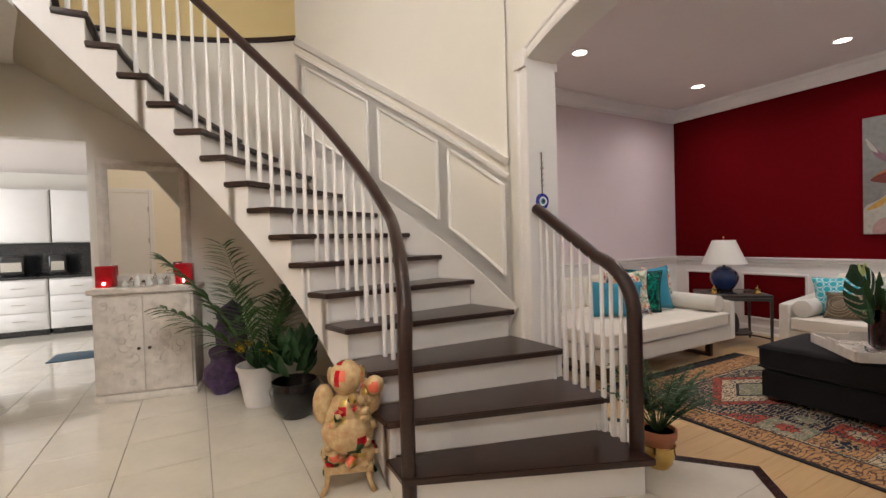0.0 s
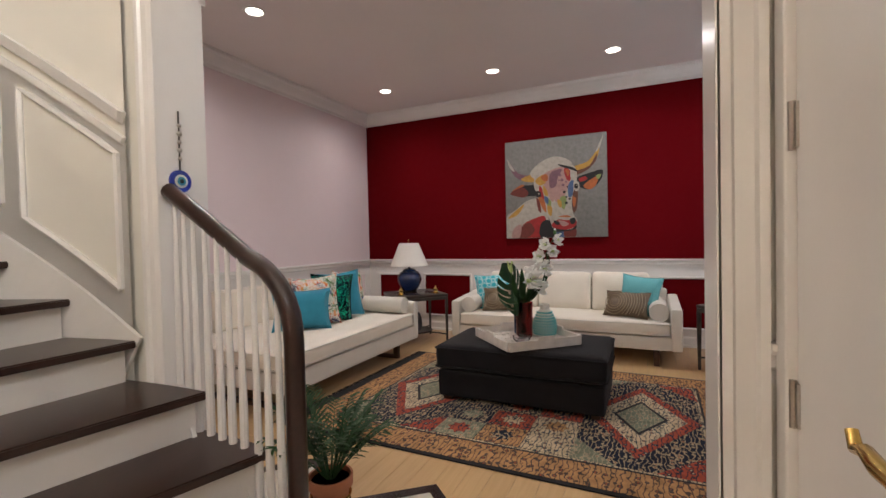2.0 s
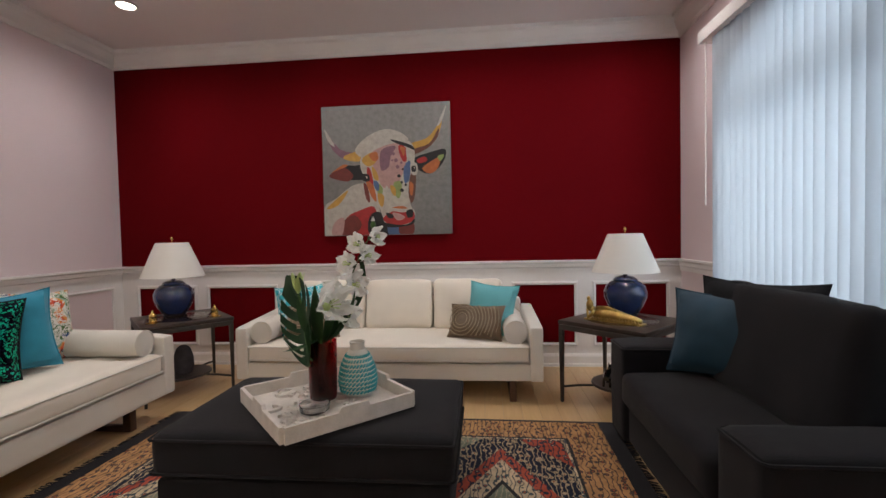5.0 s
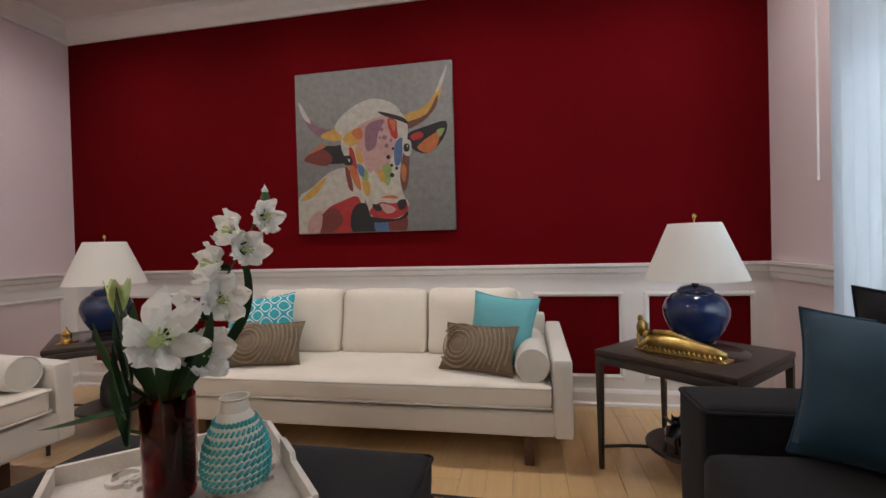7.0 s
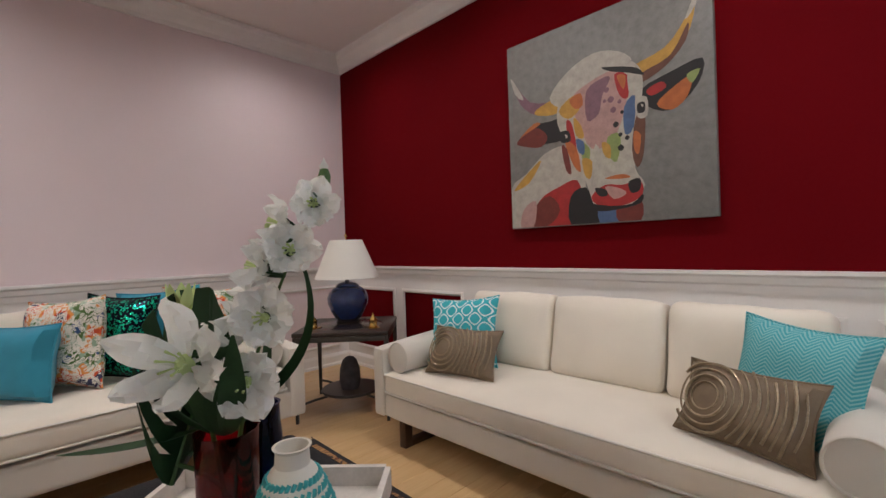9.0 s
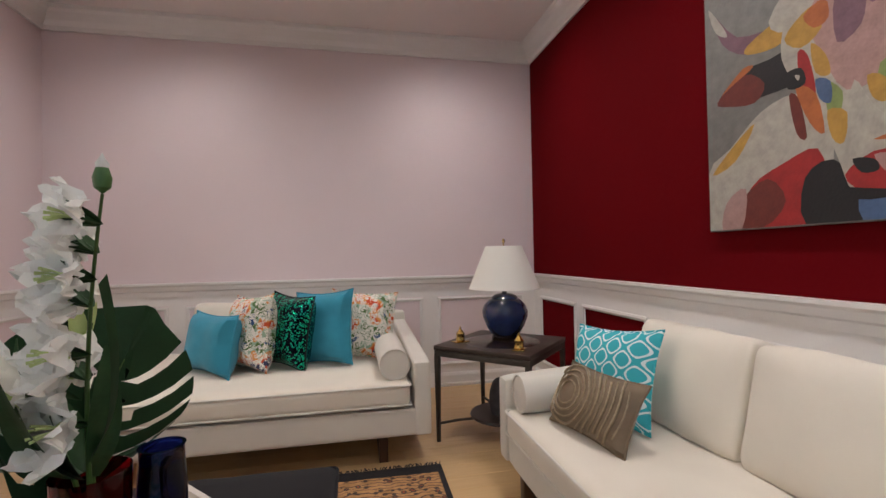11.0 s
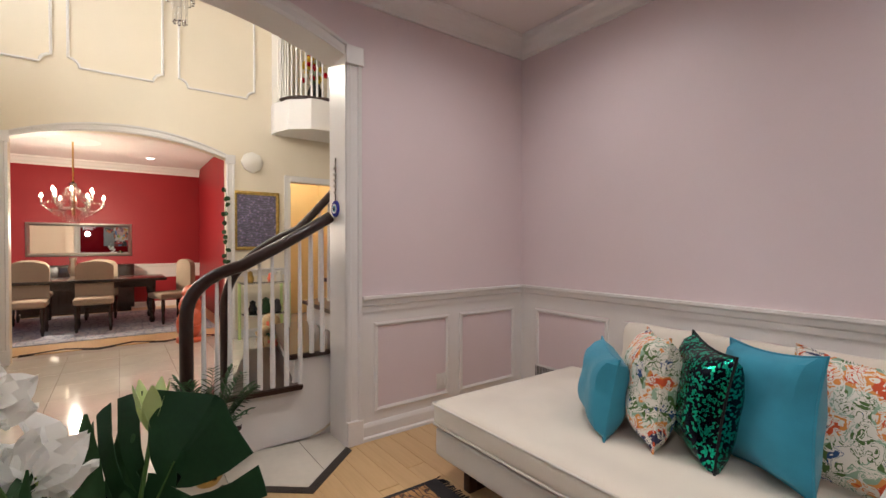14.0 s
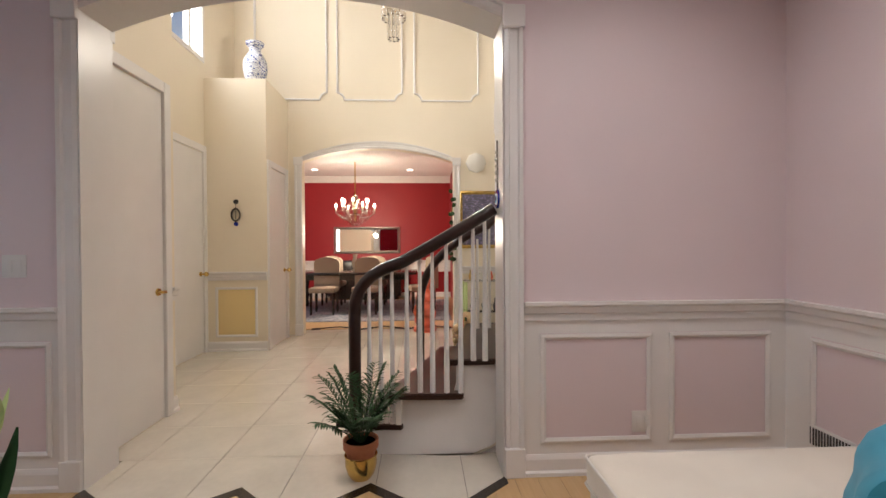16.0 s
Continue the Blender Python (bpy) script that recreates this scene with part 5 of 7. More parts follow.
def monstera(parent, base, tip_dir, normal, size, seed):
    """A split leaf: a broad heart cut into fingers, with holes by the rib."""
    d, nn = Vector(tip_dir).normalized(), Vector(normal).normalized()
    s = d.cross(nn).normalized()
    nn = s.cross(d).normalized()
    bm = bmesh.new()
    N = 6
    for side in (-1, 1):
        for k in range(N):
            t0, t1 = k / N, (k + (0.74 if k < N - 1 else 1.0)) / N
            def edge(t):
                return size * 0.62 * math.sin(math.pi * min(1.0, 0.12 + 0.88 * t)) ** 0.7 * (1.0 if t < 0.9 else 0.8)
            rows = []
            for q in range(6):
                f = q / 5
                lag = 0.34 * f * f
                ring = []
                for t in (t0, (t0 + t1) / 2, t1):
                    tt = t + (0.12 / N if f < 0.35 else 0) * (t == t1) * 2
                    p = Vector(base) + d * (size * (tt + lag - 0.12)) + s * (side * edge(t) * f) + nn * (-0.22 * size * (f * f) * 0.5 - 0.10 * size * (tt - 0.4) ** 2)
                    if f > 0.85:
                        p += d * (size * 0.02)
                    ring.append(bm.verts.new(p))
                rows.append(ring)
            for qa, (a, b) in enumerate(zip(rows, rows[1:])):
                for j in range(2):
                    if qa == 1 and j == 1 and k in ((1, 3) if side > 0 else (2, 4)):
                        continue
                    bm.faces.new((a[j], a[j + 1], b[j + 1], b[j]))
    bmesh.ops.remove_doubles(bm, verts=bm.verts[:], dist=0.0015)
    bmesh.ops.solidify(bm, geom=bm.faces[:], thickness=0.0016)
    lf = part("monstera_leaf", bm, M["monstera"], parent, "dark green split monstera leaf")
    part("rib", tube(bmesh.new(), [Vector(base) - d * size * 0.12, Vector(base) + d * size * 0.45 - nn * 0.0, Vector(base) + d * size * 0.86 - nn * size * 0.02], [0.004, 0.003, 0.0015], 6), M["stem"], lf)
    return lf


mb = Vector((-0.09, 0.03, 0.19))
part("stem", tube(bmesh.new(), bez((0.02, 0.02, 0.05), (0.0, 0.02, 0.14), tuple(mb)), 0.0045, 7), M["stem"], bouquet)
monstera(bouquet, mb, (0.36, 0.26, 0.85), (0.75, -0.66, 0.12), 0.32, 1)

# ---- end tables and lamps ----


def end_table(at, rz, label):
    e = thing("end_table", label, "table", at, rz, "end tables by the sofa")
    a = 0.315
    part("tabletop", nbox(-a, a, -a, a, 0.562, 0.592, 0.006), M["bronze"], e, "dark brown tabletop")
    part("inlaid_disc", lathe(bmesh.new(), [(0.0, 0.5935), (0.235, 0.5935), (0.24, 0.592)], 40), M["espresso"], e)
    bm = nbox(-a + 0.004, a - 0.004, -a + 0.004, -a + 0.026, 0.525, 0.561, 0.003)
    box(bm, -a + 0.004, a - 0.004, a - 0.026, a - 0.004, 0.525, 0.561, 0.003)
    box(bm, -a + 0.004, -a + 0.026, -a + 0.026, a - 0.026, 0.526, 0.560, 0.003)
    box(bm, a - 0.026, a - 0.004, -a + 0.026, a - 0.026, 0.526, 0.560, 0.003)
    part("apron", bm, M["iron"], e)
    for x in (-1, 1):
        for y in (-1, 1):
            bm = bmesh.new()
            r = bmesh.ops.create_cone(bm, cap_ends=True, segments=4, radius1=0.013, radius2=0.021, depth=0.53, matrix=Matrix.Translation((x * (a - 0.018), y * (a - 0.018), 0.265)) @ Matrix.Rotation(radians(45), 4, "Z"))
            part("leg", bm, M["iron"], e, smooth=False)
            part("stretcher", tube(bmesh.new(), [(x * (a - 0.018), y * (a - 0.018), 0.11), (x * 0.21, y * 0.21, 0.12), (x * 0.14, y * 0.14, 0.12)], 0.009, 6), M["iron"], e)
    part("shelf", lathe(bmesh.new(), [(0.0, 0.122), (0.205, 0.122), (0.21, 0.13), (0.205, 0.14), (0.0, 0.14)], 36), M["bronze"], e, "round dark lower shelf")
    return e


end_table((5.62, 2.74, 0), 46, "square dark metal end table left of the sofa".replace(" left of", " beside"))
end_table((5.46, -0.69, 0), 46, "square dark metal end table beside the black armchair")


def table_lamp(at):
    e = thing("table_lamp", "cobalt blue ceramic table lamp with white shade, unlit", "lamp", at, 0, "pair of blue table lamps")
    part("base", lathe(bmesh.new(), [(0.0, 0.0), (0.085, 0.0), (0.09, 0.012), (0.082, 0.02)], 30), M["espresso"], e, "round dark wood foot")
    part("body", lathe(bmesh.new(), [(0.08, 0.02), (0.095, 0.03), (0.125, 0.08), (0.148, 0.14), (0.150, 0.18), (0.135, 0.22), (0.105, 0.25), (0.085, 0.258), (0.085, 0.268), (0.065, 0.285), (0.03, 0.295), (0.0, 0.296)], 40), M["blueglaze"], e, "glossy cobalt blue ginger-jar body")
    part("neck", lathe(bmesh.new(), [(0.016, 0.295), (0.016, 0.33), (0.01, 0.335), (0.006, 0.60), (0.0, 0.60)], 14), M["iron"], e)
    bm = lathe(bmesh.new(), [(0.235, 0.325), (0.12, 0.605), (0.118, 0.605), (0.232, 0.326), (0.235, 0.325)][:4], 44)
    for f in [f for f in bm.faces if len(f.verts) > 10]:
        bm.faces.remove(f)
    part("shade", bm, M["shade"], e, "white linen empire shade")
    part("finial", lathe(bmesh.new(), [(0.004, 0.60), (0.004, 0.625), (0.011, 0.632), (0.012, 0.642), (0.006, 0.652), (0.0, 0.654)], 12), M["brass"], e, "small brass finial")
    return e


lamp = table_lamp((5.68, 2.84, 0.594))
copy_thing(lamp, pose(5.60, -0.76, 0.594))


def stupa(at, rz):
    e = thing("stupa_ornament", "small brass bell-shaped ornament on the end table", "ornament", at, rz, "brass bell ornaments")
    part("plate", nbox(-0.05, 0.05, -0.035, 0.035, 0.0, 0.006, 0.002), M["brass"], e)
    part("bell", lathe(bmesh.new(), [(0.026, 0.006), (0.029, 0.012), (0.026, 0.018), (0.026, 0.05), (0.029, 0.054), (0.022, 0.062), (0.012, 0.075), (0.006, 0.085), (0.007, 0.092), (0.0, 0.10)], 18), M["brass"], e)


stupa((5.36, 2.78, 0.594), 20)
stupa((5.63, 2.46, 0.594), 60)
buddha = tagged(shown("reclining_statue", bmesh.new(), M["gold"]), "gilded reclining statue on the end table", "statue")
bm = bmesh.new()
pts = [(0.0, 0.0, 0.03), (0.08, 0.0, 0.036), (0.16, 0.0, 0.038), (0.24, 0.0, 0.03), (0.33, 0.0, 0.022), (0.38, 0.0, 0.018)]
tube(bm, pts, [0.026, 0.036, 0.038, 0.030, 0.022, 0.014], 12)
bmesh.ops.create_uvsphere(bm, u_segments=14, v_segments=10, radius=0.032, matrix=Matrix.Translation((-0.035, 0.0, 0.082)) @ Matrix.Diagonal((0.85, 0.85, 1.1, 1)))
bmesh.ops.create_uvsphere(bm, u_segments=10, v_segments=8, radius=0.014, matrix=Matrix.Translation((-0.045, 0.0, 0.122)))
tube(bm, [(0.0, 0.0, 0.055), (-0.02, 0.0, 0.06)], [0.024, 0.018], 8)
tube(bm, [(0.02, -0.02, 0.05), (-0.03, -0.03, 0.012), (-0.05, -0.01, 0.06)], [0.013, 0.012, 0.010], 8)
tube(bm, [(0.03, 0.0, 0.07), (0.12, -0.01, 0.078), (0.2, -0.01, 0.062)], [0.012, 0.011, 0.009], 8)
for q in range(16):
    tube(bm, [(0.0 + 0.024 * q, -0.035, 0.006), (0.01 + 0.024 * q, -0.03, 0.018), (0.018 + 0.024 * q, -0.036, 0.005)], 0.007, 6)
box(bm, -0.06, 0.40, -0.04, 0.03, 0.0, 0.008, 0.003)
bm.to_mesh(buddha.data)
bm.free()
buddha.data.shade_smooth()
buddha.matrix_world = pose(5.46, -0.50, 0.594, 0, 0, 229) @ Matrix.Diagonal((0.88, 1.25, 1.2, 1))
dk = tagged(shown("dark_figurine", lathe(bmesh.new(), [(0.0, 0.0), (0.06, 0.0), (0.075, 0.06), (0.07, 0.14), (0.05, 0.20), (0.03, 0.22), (0.0, 0.23)], 18), M["stone"]), "dark rounded stone ornament on the lower shelf", "ornament")
dk.matrix_world = pose(5.60, 2.72, 0.141)
bm = bmesh.new()
tube(bm, [(0, -0.05, 0.05), (0, 0.0, 0.075), (0, 0.06, 0.06)], [0.03, 0.035, 0.02], 10)
bmesh.ops.create_uvsphere(bm, u_segments=12, v_segments=8, radius=0.026, matrix=Matrix.Translation((0, -0.075, 0.10)))
for x in (-0.018, 0.018):
    for y in (-0.05, 0.045):
        tube(bm, [(x, y, 0.06), (x * 1.3, y, 0.0)], 0.010, 6)
    cone(bm, (x * 0.7, -0.07, 0.118), (x, -0.066, 0.142), 0.008, 0.001, 6)
fg = tagged(shown("animal_figurine", bm, M["blackpot"]), "small black animal figurine on the lower shelf", "figurine")
fg.matrix_world = pose(5.40, -0.58, 0.141, 0, 0, 60)

# ---- black armchair ----
ac = thing("armchair", "wide black upholstered armchair under the window", "armchair", (4.23, -0.47, 0), 180)
# local +x is world -x, local -y faces the room
part("base", soft(-0.73, 0.73, 0.03, 0.92, 0.05, 0.28, 0.03, wob=0.004), M["black"], ac)
for s in (-1, 1):
    x0, x1 = sorted((s * 0.48, s * 0.73))
    part("arm", soft(x0, x1, 0.0, 0.90, 0.05, 0.585, 0.03, 0.006, wob=0.004), M["black"], ac)
    bm = bmesh.new()
    piping(bm, x0, x1, 0.0, 0.90, 0.568, 0.006, 0.03)
    part("piping", bm, M["black"], ac)
part("seat_cushion", soft(-0.475, 0.475, -0.02, 0.70, 0.28, 0.46, 0.045, 0.02, 12, wob=0.006), M["black"], ac, "black seat cushion")
part("back_frame", soft(-0.73, 0.73, 0.78, 0.97, 0.05, 0.84, 0.05, wob=0.006), M["black"], ac)
bm = soft(-0.50, 0.47, 0.0, 0.20, 0.0, 0.52, 0.07, 0.0, 12, wob=0.014, seed=5)
bm.transform(Matrix.Translation((0, 0.36, 0.46)) @ Matrix.Rotation(radians(-14), 4, "X"))
part("back_cushion", bm, M["black"], ac, "loose black back cushion")
for x in (-0.62, 0.62):
    for y in (0.1, 0.85):
        part("foot", cone(bmesh.new(), (x, y, 0), (x, y, 0.06), 0.022, 0.03, 12), M["leg"], ac)
throw_pillow("petrol blue velvet throw pillow on the black armchair", M["tealv"], (4.51, -0.85, 0.475), 224, 15, 0.47, 0.44, 0.19, "", seed=12)
throw_pillow("large black throw pillow behind the blue velvet one", M["black"], (4.46, -0.98, 0.475), 212, 10, 0.56, 0.50, 0.18, "", seed=13)

# ---- painting of a bull ----
art = thing("bull_painting", "square unframed canvas of a colourful longhorn bull", "painting", (X1 - 0.001, 1.16, 1.83), -90)
A = 1.205
part("canvas", nbox(-A / 2, A / 2, -0.04, -0.002, -A / 2, A / 2, 0.003), M["c_grey"], art, "grey painted canvas")
lift = [0.0]


def dab(colour, *pts):
    """A patch of paint; points run 0 to 100 from the top left of the canvas."""
    lift[0] += 0.00004
    bm = bmesh.new()
    n = len(pts)
    ring = []
    for i in range(n):
        a, b, c, d = pts[i - 1], pts[i], pts[(i + 1) % n], pts[(i + 2) % n]
        for t in (0.0, 0.34, 0.67):
            q = [0.5 * ((2 * b[k]) + (c[k] - a[k]) * t + (2 * a[k] - 5 * b[k] + 4 * c[k] - d[k]) * t * t + (3 * b[k] - a[k] - 3 * c[k] + d[k]) * t ** 3) for k in (0, 1)]
            q = [max(0.4, min(99.6, c)) for c in q]
            ring.append(((q[0] / 100 - 0.5) * A, (0.5 - q[1] / 100) * A))
    extrude_outline(bm, ring, "y", -0.0400 - 0.0012 - lift[0], -0.0395)
    part("brush_patch", bm, M["c_" + colour], art, smooth=False)


dab("white", (0, 78), (10, 71), (22, 62), (34, 60), (42, 68), (44, 84), (36, 100), (0, 100))
dab("gold", (2, 79), (12, 70), (20, 65), (12, 76))
dab("red", (18, 86), (30, 80), (40, 78), (42, 90), (36, 100), (14, 100))
dab("dred", (14, 90), (24, 84), (30, 92), (22, 100), (10, 100))
dab("pink", (8, 90), (16, 86), (14, 100), (6, 100))
dab("black", (36, 86), (44, 82), (52, 92), (52, 100), (36, 100))
dab("blue", (51, 90), (60, 90), (60, 100), (51, 100))
dab("dred", (60, 92), (70, 90), (70, 100), (60, 100))
dab("mauve", (4, 20), (14, 33), (28, 37), (30, 42), (18, 41), (8, 33))
dab("gold", (18, 38), (30, 35), (34, 40), (28, 43), (18, 41))
dab("white", (2, 17), (8, 26), (10, 31), (5, 27))
dab("gold", (68, 31), (82, 27), (90, 18), (94, 10), (92, 22), (84, 32), (70, 36))
dab("brown", (72, 35), (84, 31), (91, 20), (90, 27), (82, 35), (72, 39))
dab("white", (90, 18), (97, 3), (94, 14))
dab("black", (6, 52), (16, 46), (26, 46), (34, 46), (34, 56), (24, 57), (12, 56))
dab("dred", (5, 53), (16, 47), (24, 53), (20, 58), (10, 56))
dab("orange", (7, 51), (16, 45), (20, 46), (12, 49))
dab("black", (72, 42), (84, 38), (96, 36), (94, 46), (84, 54), (74, 50))
dab("orange", (78, 50), (86, 44), (92, 42), (90, 50), (84, 54))
dab("red", (74, 43), (80, 41), (82, 44), (76, 46))
dab("green", (90, 41), (95, 40), (92, 45))
dab("white", (30, 48), (32, 36), (42, 26), (54, 23), (66, 27), (72, 34), (72, 46), (70, 60), (68, 76), (72, 84), (66, 92), (50, 92), (46, 84), (42, 72), (36, 60))
dab("pink", (38, 38), (48, 32), (60, 30), (66, 36), (64, 50), (58, 62), (48, 64), (42, 52))
dab("white", (26, 34), (36, 24), (50, 19), (62, 22), (68, 28), (58, 27), (48, 30), (40, 34), (32, 40))
dab("gold", (31, 42), (37, 37), (42, 37), (42, 44), (36, 47))
dab("orange", (37, 38), (43, 36), (44, 42), (40, 43))
dab("mauve", (46, 36), (54, 32), (58, 33), (54, 40), (52, 48), (46, 50))
dab("red", (60, 32), (66, 34), (66, 44), (62, 42))
dab("orange", (61, 33), (65, 34), (64, 40))
dab("white", (66, 33), (71, 40), (71, 46), (67, 45))
dab("black", (54, 27), (62, 29), (70, 32), (73, 36), (66, 33), (58, 30))
dab("red", (35, 48), (38, 50), (40, 62), (36, 60))
dab("gold", (39, 47), (43, 52), (44, 58), (40, 56))
dab("orange", (34, 58), (40, 62), (42, 74), (38, 70))
dab("dred", (32, 60), (35, 62), (37, 74), (34, 72))
dab("green", (43, 60), (47, 64), (46, 70), (43, 68))
dab("gold", (43, 68), (48, 70), (47, 78), (44, 76))
dab("blue", (40, 58), (44, 60), (44, 66), (41, 64))
dab("blue", (64, 48), (69, 44), (68, 58), (64, 60))
dab("green", (56, 60), (62, 60), (60, 72), (56, 68))
dab("gold", (53, 62), (57, 64), (57, 70), (54, 68))
dab("brown", (69, 54), (73, 52), (72, 70), (69, 76), (67, 68))
dab("orange", (68, 60), (71, 62), (70, 70), (68, 68))
dab("white", (50, 62), (54, 70), (60, 76), (66, 74), (66, 84), (52, 84), (48, 74))
dab("red", (47, 87), (54, 82), (62, 83), (70, 82), (71, 88), (64, 92), (52, 92))
dab("pink", (54, 83), (60, 84), (64, 87), (58, 89))
dab("black", (49, 83), (54, 84), (55, 87), (51, 87))
dab("black", (65, 82), (70, 81), (70, 86), (66, 87))
dab("orange", (54, 79), (62, 78), (66, 80), (60, 80))
dab("black", (45, 90), (56, 92), (66, 92), (71, 88), (70, 92), (60, 94), (50, 94))
dab("black", (31, 53), (36, 53), (37, 58), (32, 58))
dab("white", (34, 54.5), (35.5, 55), (35, 56.5))
dab("white", (69, 46), (74, 46), (74, 54), (70, 54))
dab("black", (70, 48), (73, 48), (73, 52), (70, 52))
dab("white", (71.5, 48.5), (72.5, 49), (72, 50))
rs = random.Random(2)
for cx, cy, r in ((56, 38, 1.4), (58, 43, 1.6), (59, 48, 1.5), (62, 45, 1.0), (60, 55, 1.4), (62, 60, 1.0), (65, 62, 1.1), (62, 66, 1.5), (55, 43, 0.9), (63, 50, 0.9)):
    dab("mauve" if cy < 50 else "black", (cx - r, cy), (cx, cy - r), (cx + r, cy), (cx, cy + r))

# ---- curved staircase ----
CX, CY, RI, RO, H = -0.576, 2.156, 1.618, 2.775, 0.196
N = 17


def th(k):
    return -0.196 + 0.112 * k


def polar(r, a, z=None):
    p = (CX + r * math.cos(a), CY + r * math.sin(a))
    return p if z is None else (*p, z)


def outer_a(k):
    """The treads splay out at the foot of the stair."""
    return th(k) - 0.145 + 0.015 * max(0, k - 3)


def shift(k):
    """The lowest steps reach forward into the foyer."""
    return float(np.interp(k, (1, 2, 3, 4, 5), (0.25, 0.23, 0.17, 0.06, 0.0)))


def step(r, a, k, z=None):
    x, y = polar(r, a)
    return (x, y - shift(k)) if z is None else (x, y - shift(k), z)


stair = thing("curved_staircase", "curved staircase with dark treads, white risers and balusters", "staircase", (0, 0, 0))
for k in range(1, N + 1):
    a0, a1 = th(k), th(k + 1) + 0.02
    o0, o1 = outer_a(k), min(outer_a(k + 1) + 0.02, th(k + 1) + 0.02)
    ro = RO - 0.004 if k > 2 else RO + 0.03 - 0.12 * (2 - k) * 0.3
    z = H * k
    n = 5
    inner_r = RI - 0.06
    pts = [step(inner_r, a0 - 0.02 + (a1 - a0) * i / n, k + i / n) for i in range(n + 1)] + [step(ro, o1 + (o0 - 0.012 - o1) * i / n, k + 1 - i / n) for i in range(n + 1)]
    bm = extrude_outline(bmesh.new(), pts, "z", z - 0.036, z)
    bmesh.ops.bevel(bm, geom=[e for e in bm.edges if e.calc_face_angle(0) > 0.6], offset=0.006, segments=2, affect="EDGES")
    part("tread", bm, M["walnut"], stair, "dark espresso wood tread" if k == 1 else "", smooth=False)
    pr = [step(RI - 0.01, a0 + 0.006, k), step(ro - 0.03, o0 + 0.006, k), step(ro - 0.03, o0 + 0.018, k), step(RI - 0.01, a0 + 0.018, k)]
    part("riser", extrude_outline(bmesh.new(), pr, "z", z - H, z - 0.037), M["white"], stair, smooth=False)


def under(k):
    """The plastered underside, which meets the floor at the foot."""
    return max(0.0, H * k - 0.42)


bm = bmesh.new()
rows = []
for i in range(0, 4 * N + 1):
    k = 1 + i / 4
    a = th(k)
    top = H * math.floor(k + 1e-6) - 0.04
    rows.append((a, under(k), top, k))
for (a, u, t, ka), (b, u2, t2, kb) in zip(rows, rows[1:]):
    q = [step(RI, a, ka), step(RI, b, kb), step(RI - 0.03, b, kb), step(RI - 0.03, a, ka)]
    lo = [u, u2, u2, u]
    v0 = [bm.verts.new((*p, z)) for p, z in zip(q, lo)]
    v1 = [bm.verts.new((*p, t)) for p in q]
    bm.faces.new(v0)
    bm.faces.new(v1[::-1])
    for i in range(4):
        j = (i + 1) % 4
        bm.faces.new((v0[j], v0[i], v1[i], v1[j]))
bmesh.ops.remove_doubles(bm, verts=bm.verts[:], dist=1e-4)
bmesh.ops.recalc_face_normals(bm, faces=bm.faces[:])
part("stringer", bm, M["white"], stair, "white stepped inner stringer")
bm = bmesh.new()
rows = []
for i in range(0, 3 * N + 1):
    k = 1 + i / 3
    rows.append([bm.verts.new(polar(r, th(k) if q == 0 else max(th(k) - 0.05, outer_a(k)), under(k) + 0.004)) for q, r in enumerate((RI, RO - 0.01))])
for a, b in zip(rows, rows[1:]):
    bm.faces.new((a[0], b[0], b[1], a[1]))
bmesh.ops.solidify(bm, geom=bm.faces[:], thickness=0.02)
part("soffit", bm, M["cream"], stair, "plastered sloping soffit")
bm = bmesh.new()
rows = [[step(RO - 0.035, outer_a(k) + 0.02, k, 0.0), step(RO - 0.035, outer_a(k) + 0.02, k, H * math.floor(k + 1e-6) - 0.038)] for k in [1 + i / 6 for i in range(0, 18)]]
for a, b in zip(rows, rows[1:]):
    bm.faces.new([bm.verts.new(p) for p in (a[0], b[0], b[1], a[1])])
bmesh.ops.remove_doubles(bm, verts=bm.verts[:], dist=1e-4)
bmesh.ops.solidify(bm, geom=bm.faces[:], thickness=0.02)
part("side_panel", bm, M["white"], stair, "white side panel under the first steps")


def baluster(x, y, z0, z1):
    bm = bmesh.new()
    tube(bm, [(x, y, z0), (x, y, z0 + 0.18), (x, y, z0 + 0.20), (x, y, z1 - 0.25), (x, y, z1)], [0.017, 0.017, 0.0165, 0.012, 0.010], 8)
    part("baluster", bm, M["white"], stair)


def rail_z(k):
    return H * k + 0.93


HAND = [(-0.030, -0.028), (0.030, -0.028), (0.034, 0.0), (0.030, 0.022), (0.014, 0.034), (-0.014, 0.034), (-0.030, 0.022), (-0.034, 0.0)]
inner = [polar(RI + 0.165, th(k), rail_z(k)) for k in [2.6 + 0.25 * i for i in range(60)]]
nl = (1.02, 1.77)
i0 = Vector(inner[0])
foot = bez((nl[0], nl[1], 0.80), (nl[0] + 0.03, nl[1] + 0.02, 1.20), tuple(i0), 12)
part("handrail", tube(bmesh.new(), [(nl[0], nl[1], 0.0), (nl[0], nl[1], 0.4)] + [tuple(p) for p in foot] + inner[1:], 0.036, 12), M["walnut"], stair, "dark polished handrail curving into its newel")
nr = (2.13, 1.37)
outer = [polar(RO - 0.04, outer_a(k) + 0.03, rail_z(k)) for k in (2.0, 2.4, 2.8, 3.2, 3.55)]
end = Vector((2.235, 2.215, 1.50))
foot = bez((nr[0], nr[1], 0.86), (nr[0] - 0.005, nr[1] - 0.01, 1.10), (2.19, 1.66, 1.18), 8)
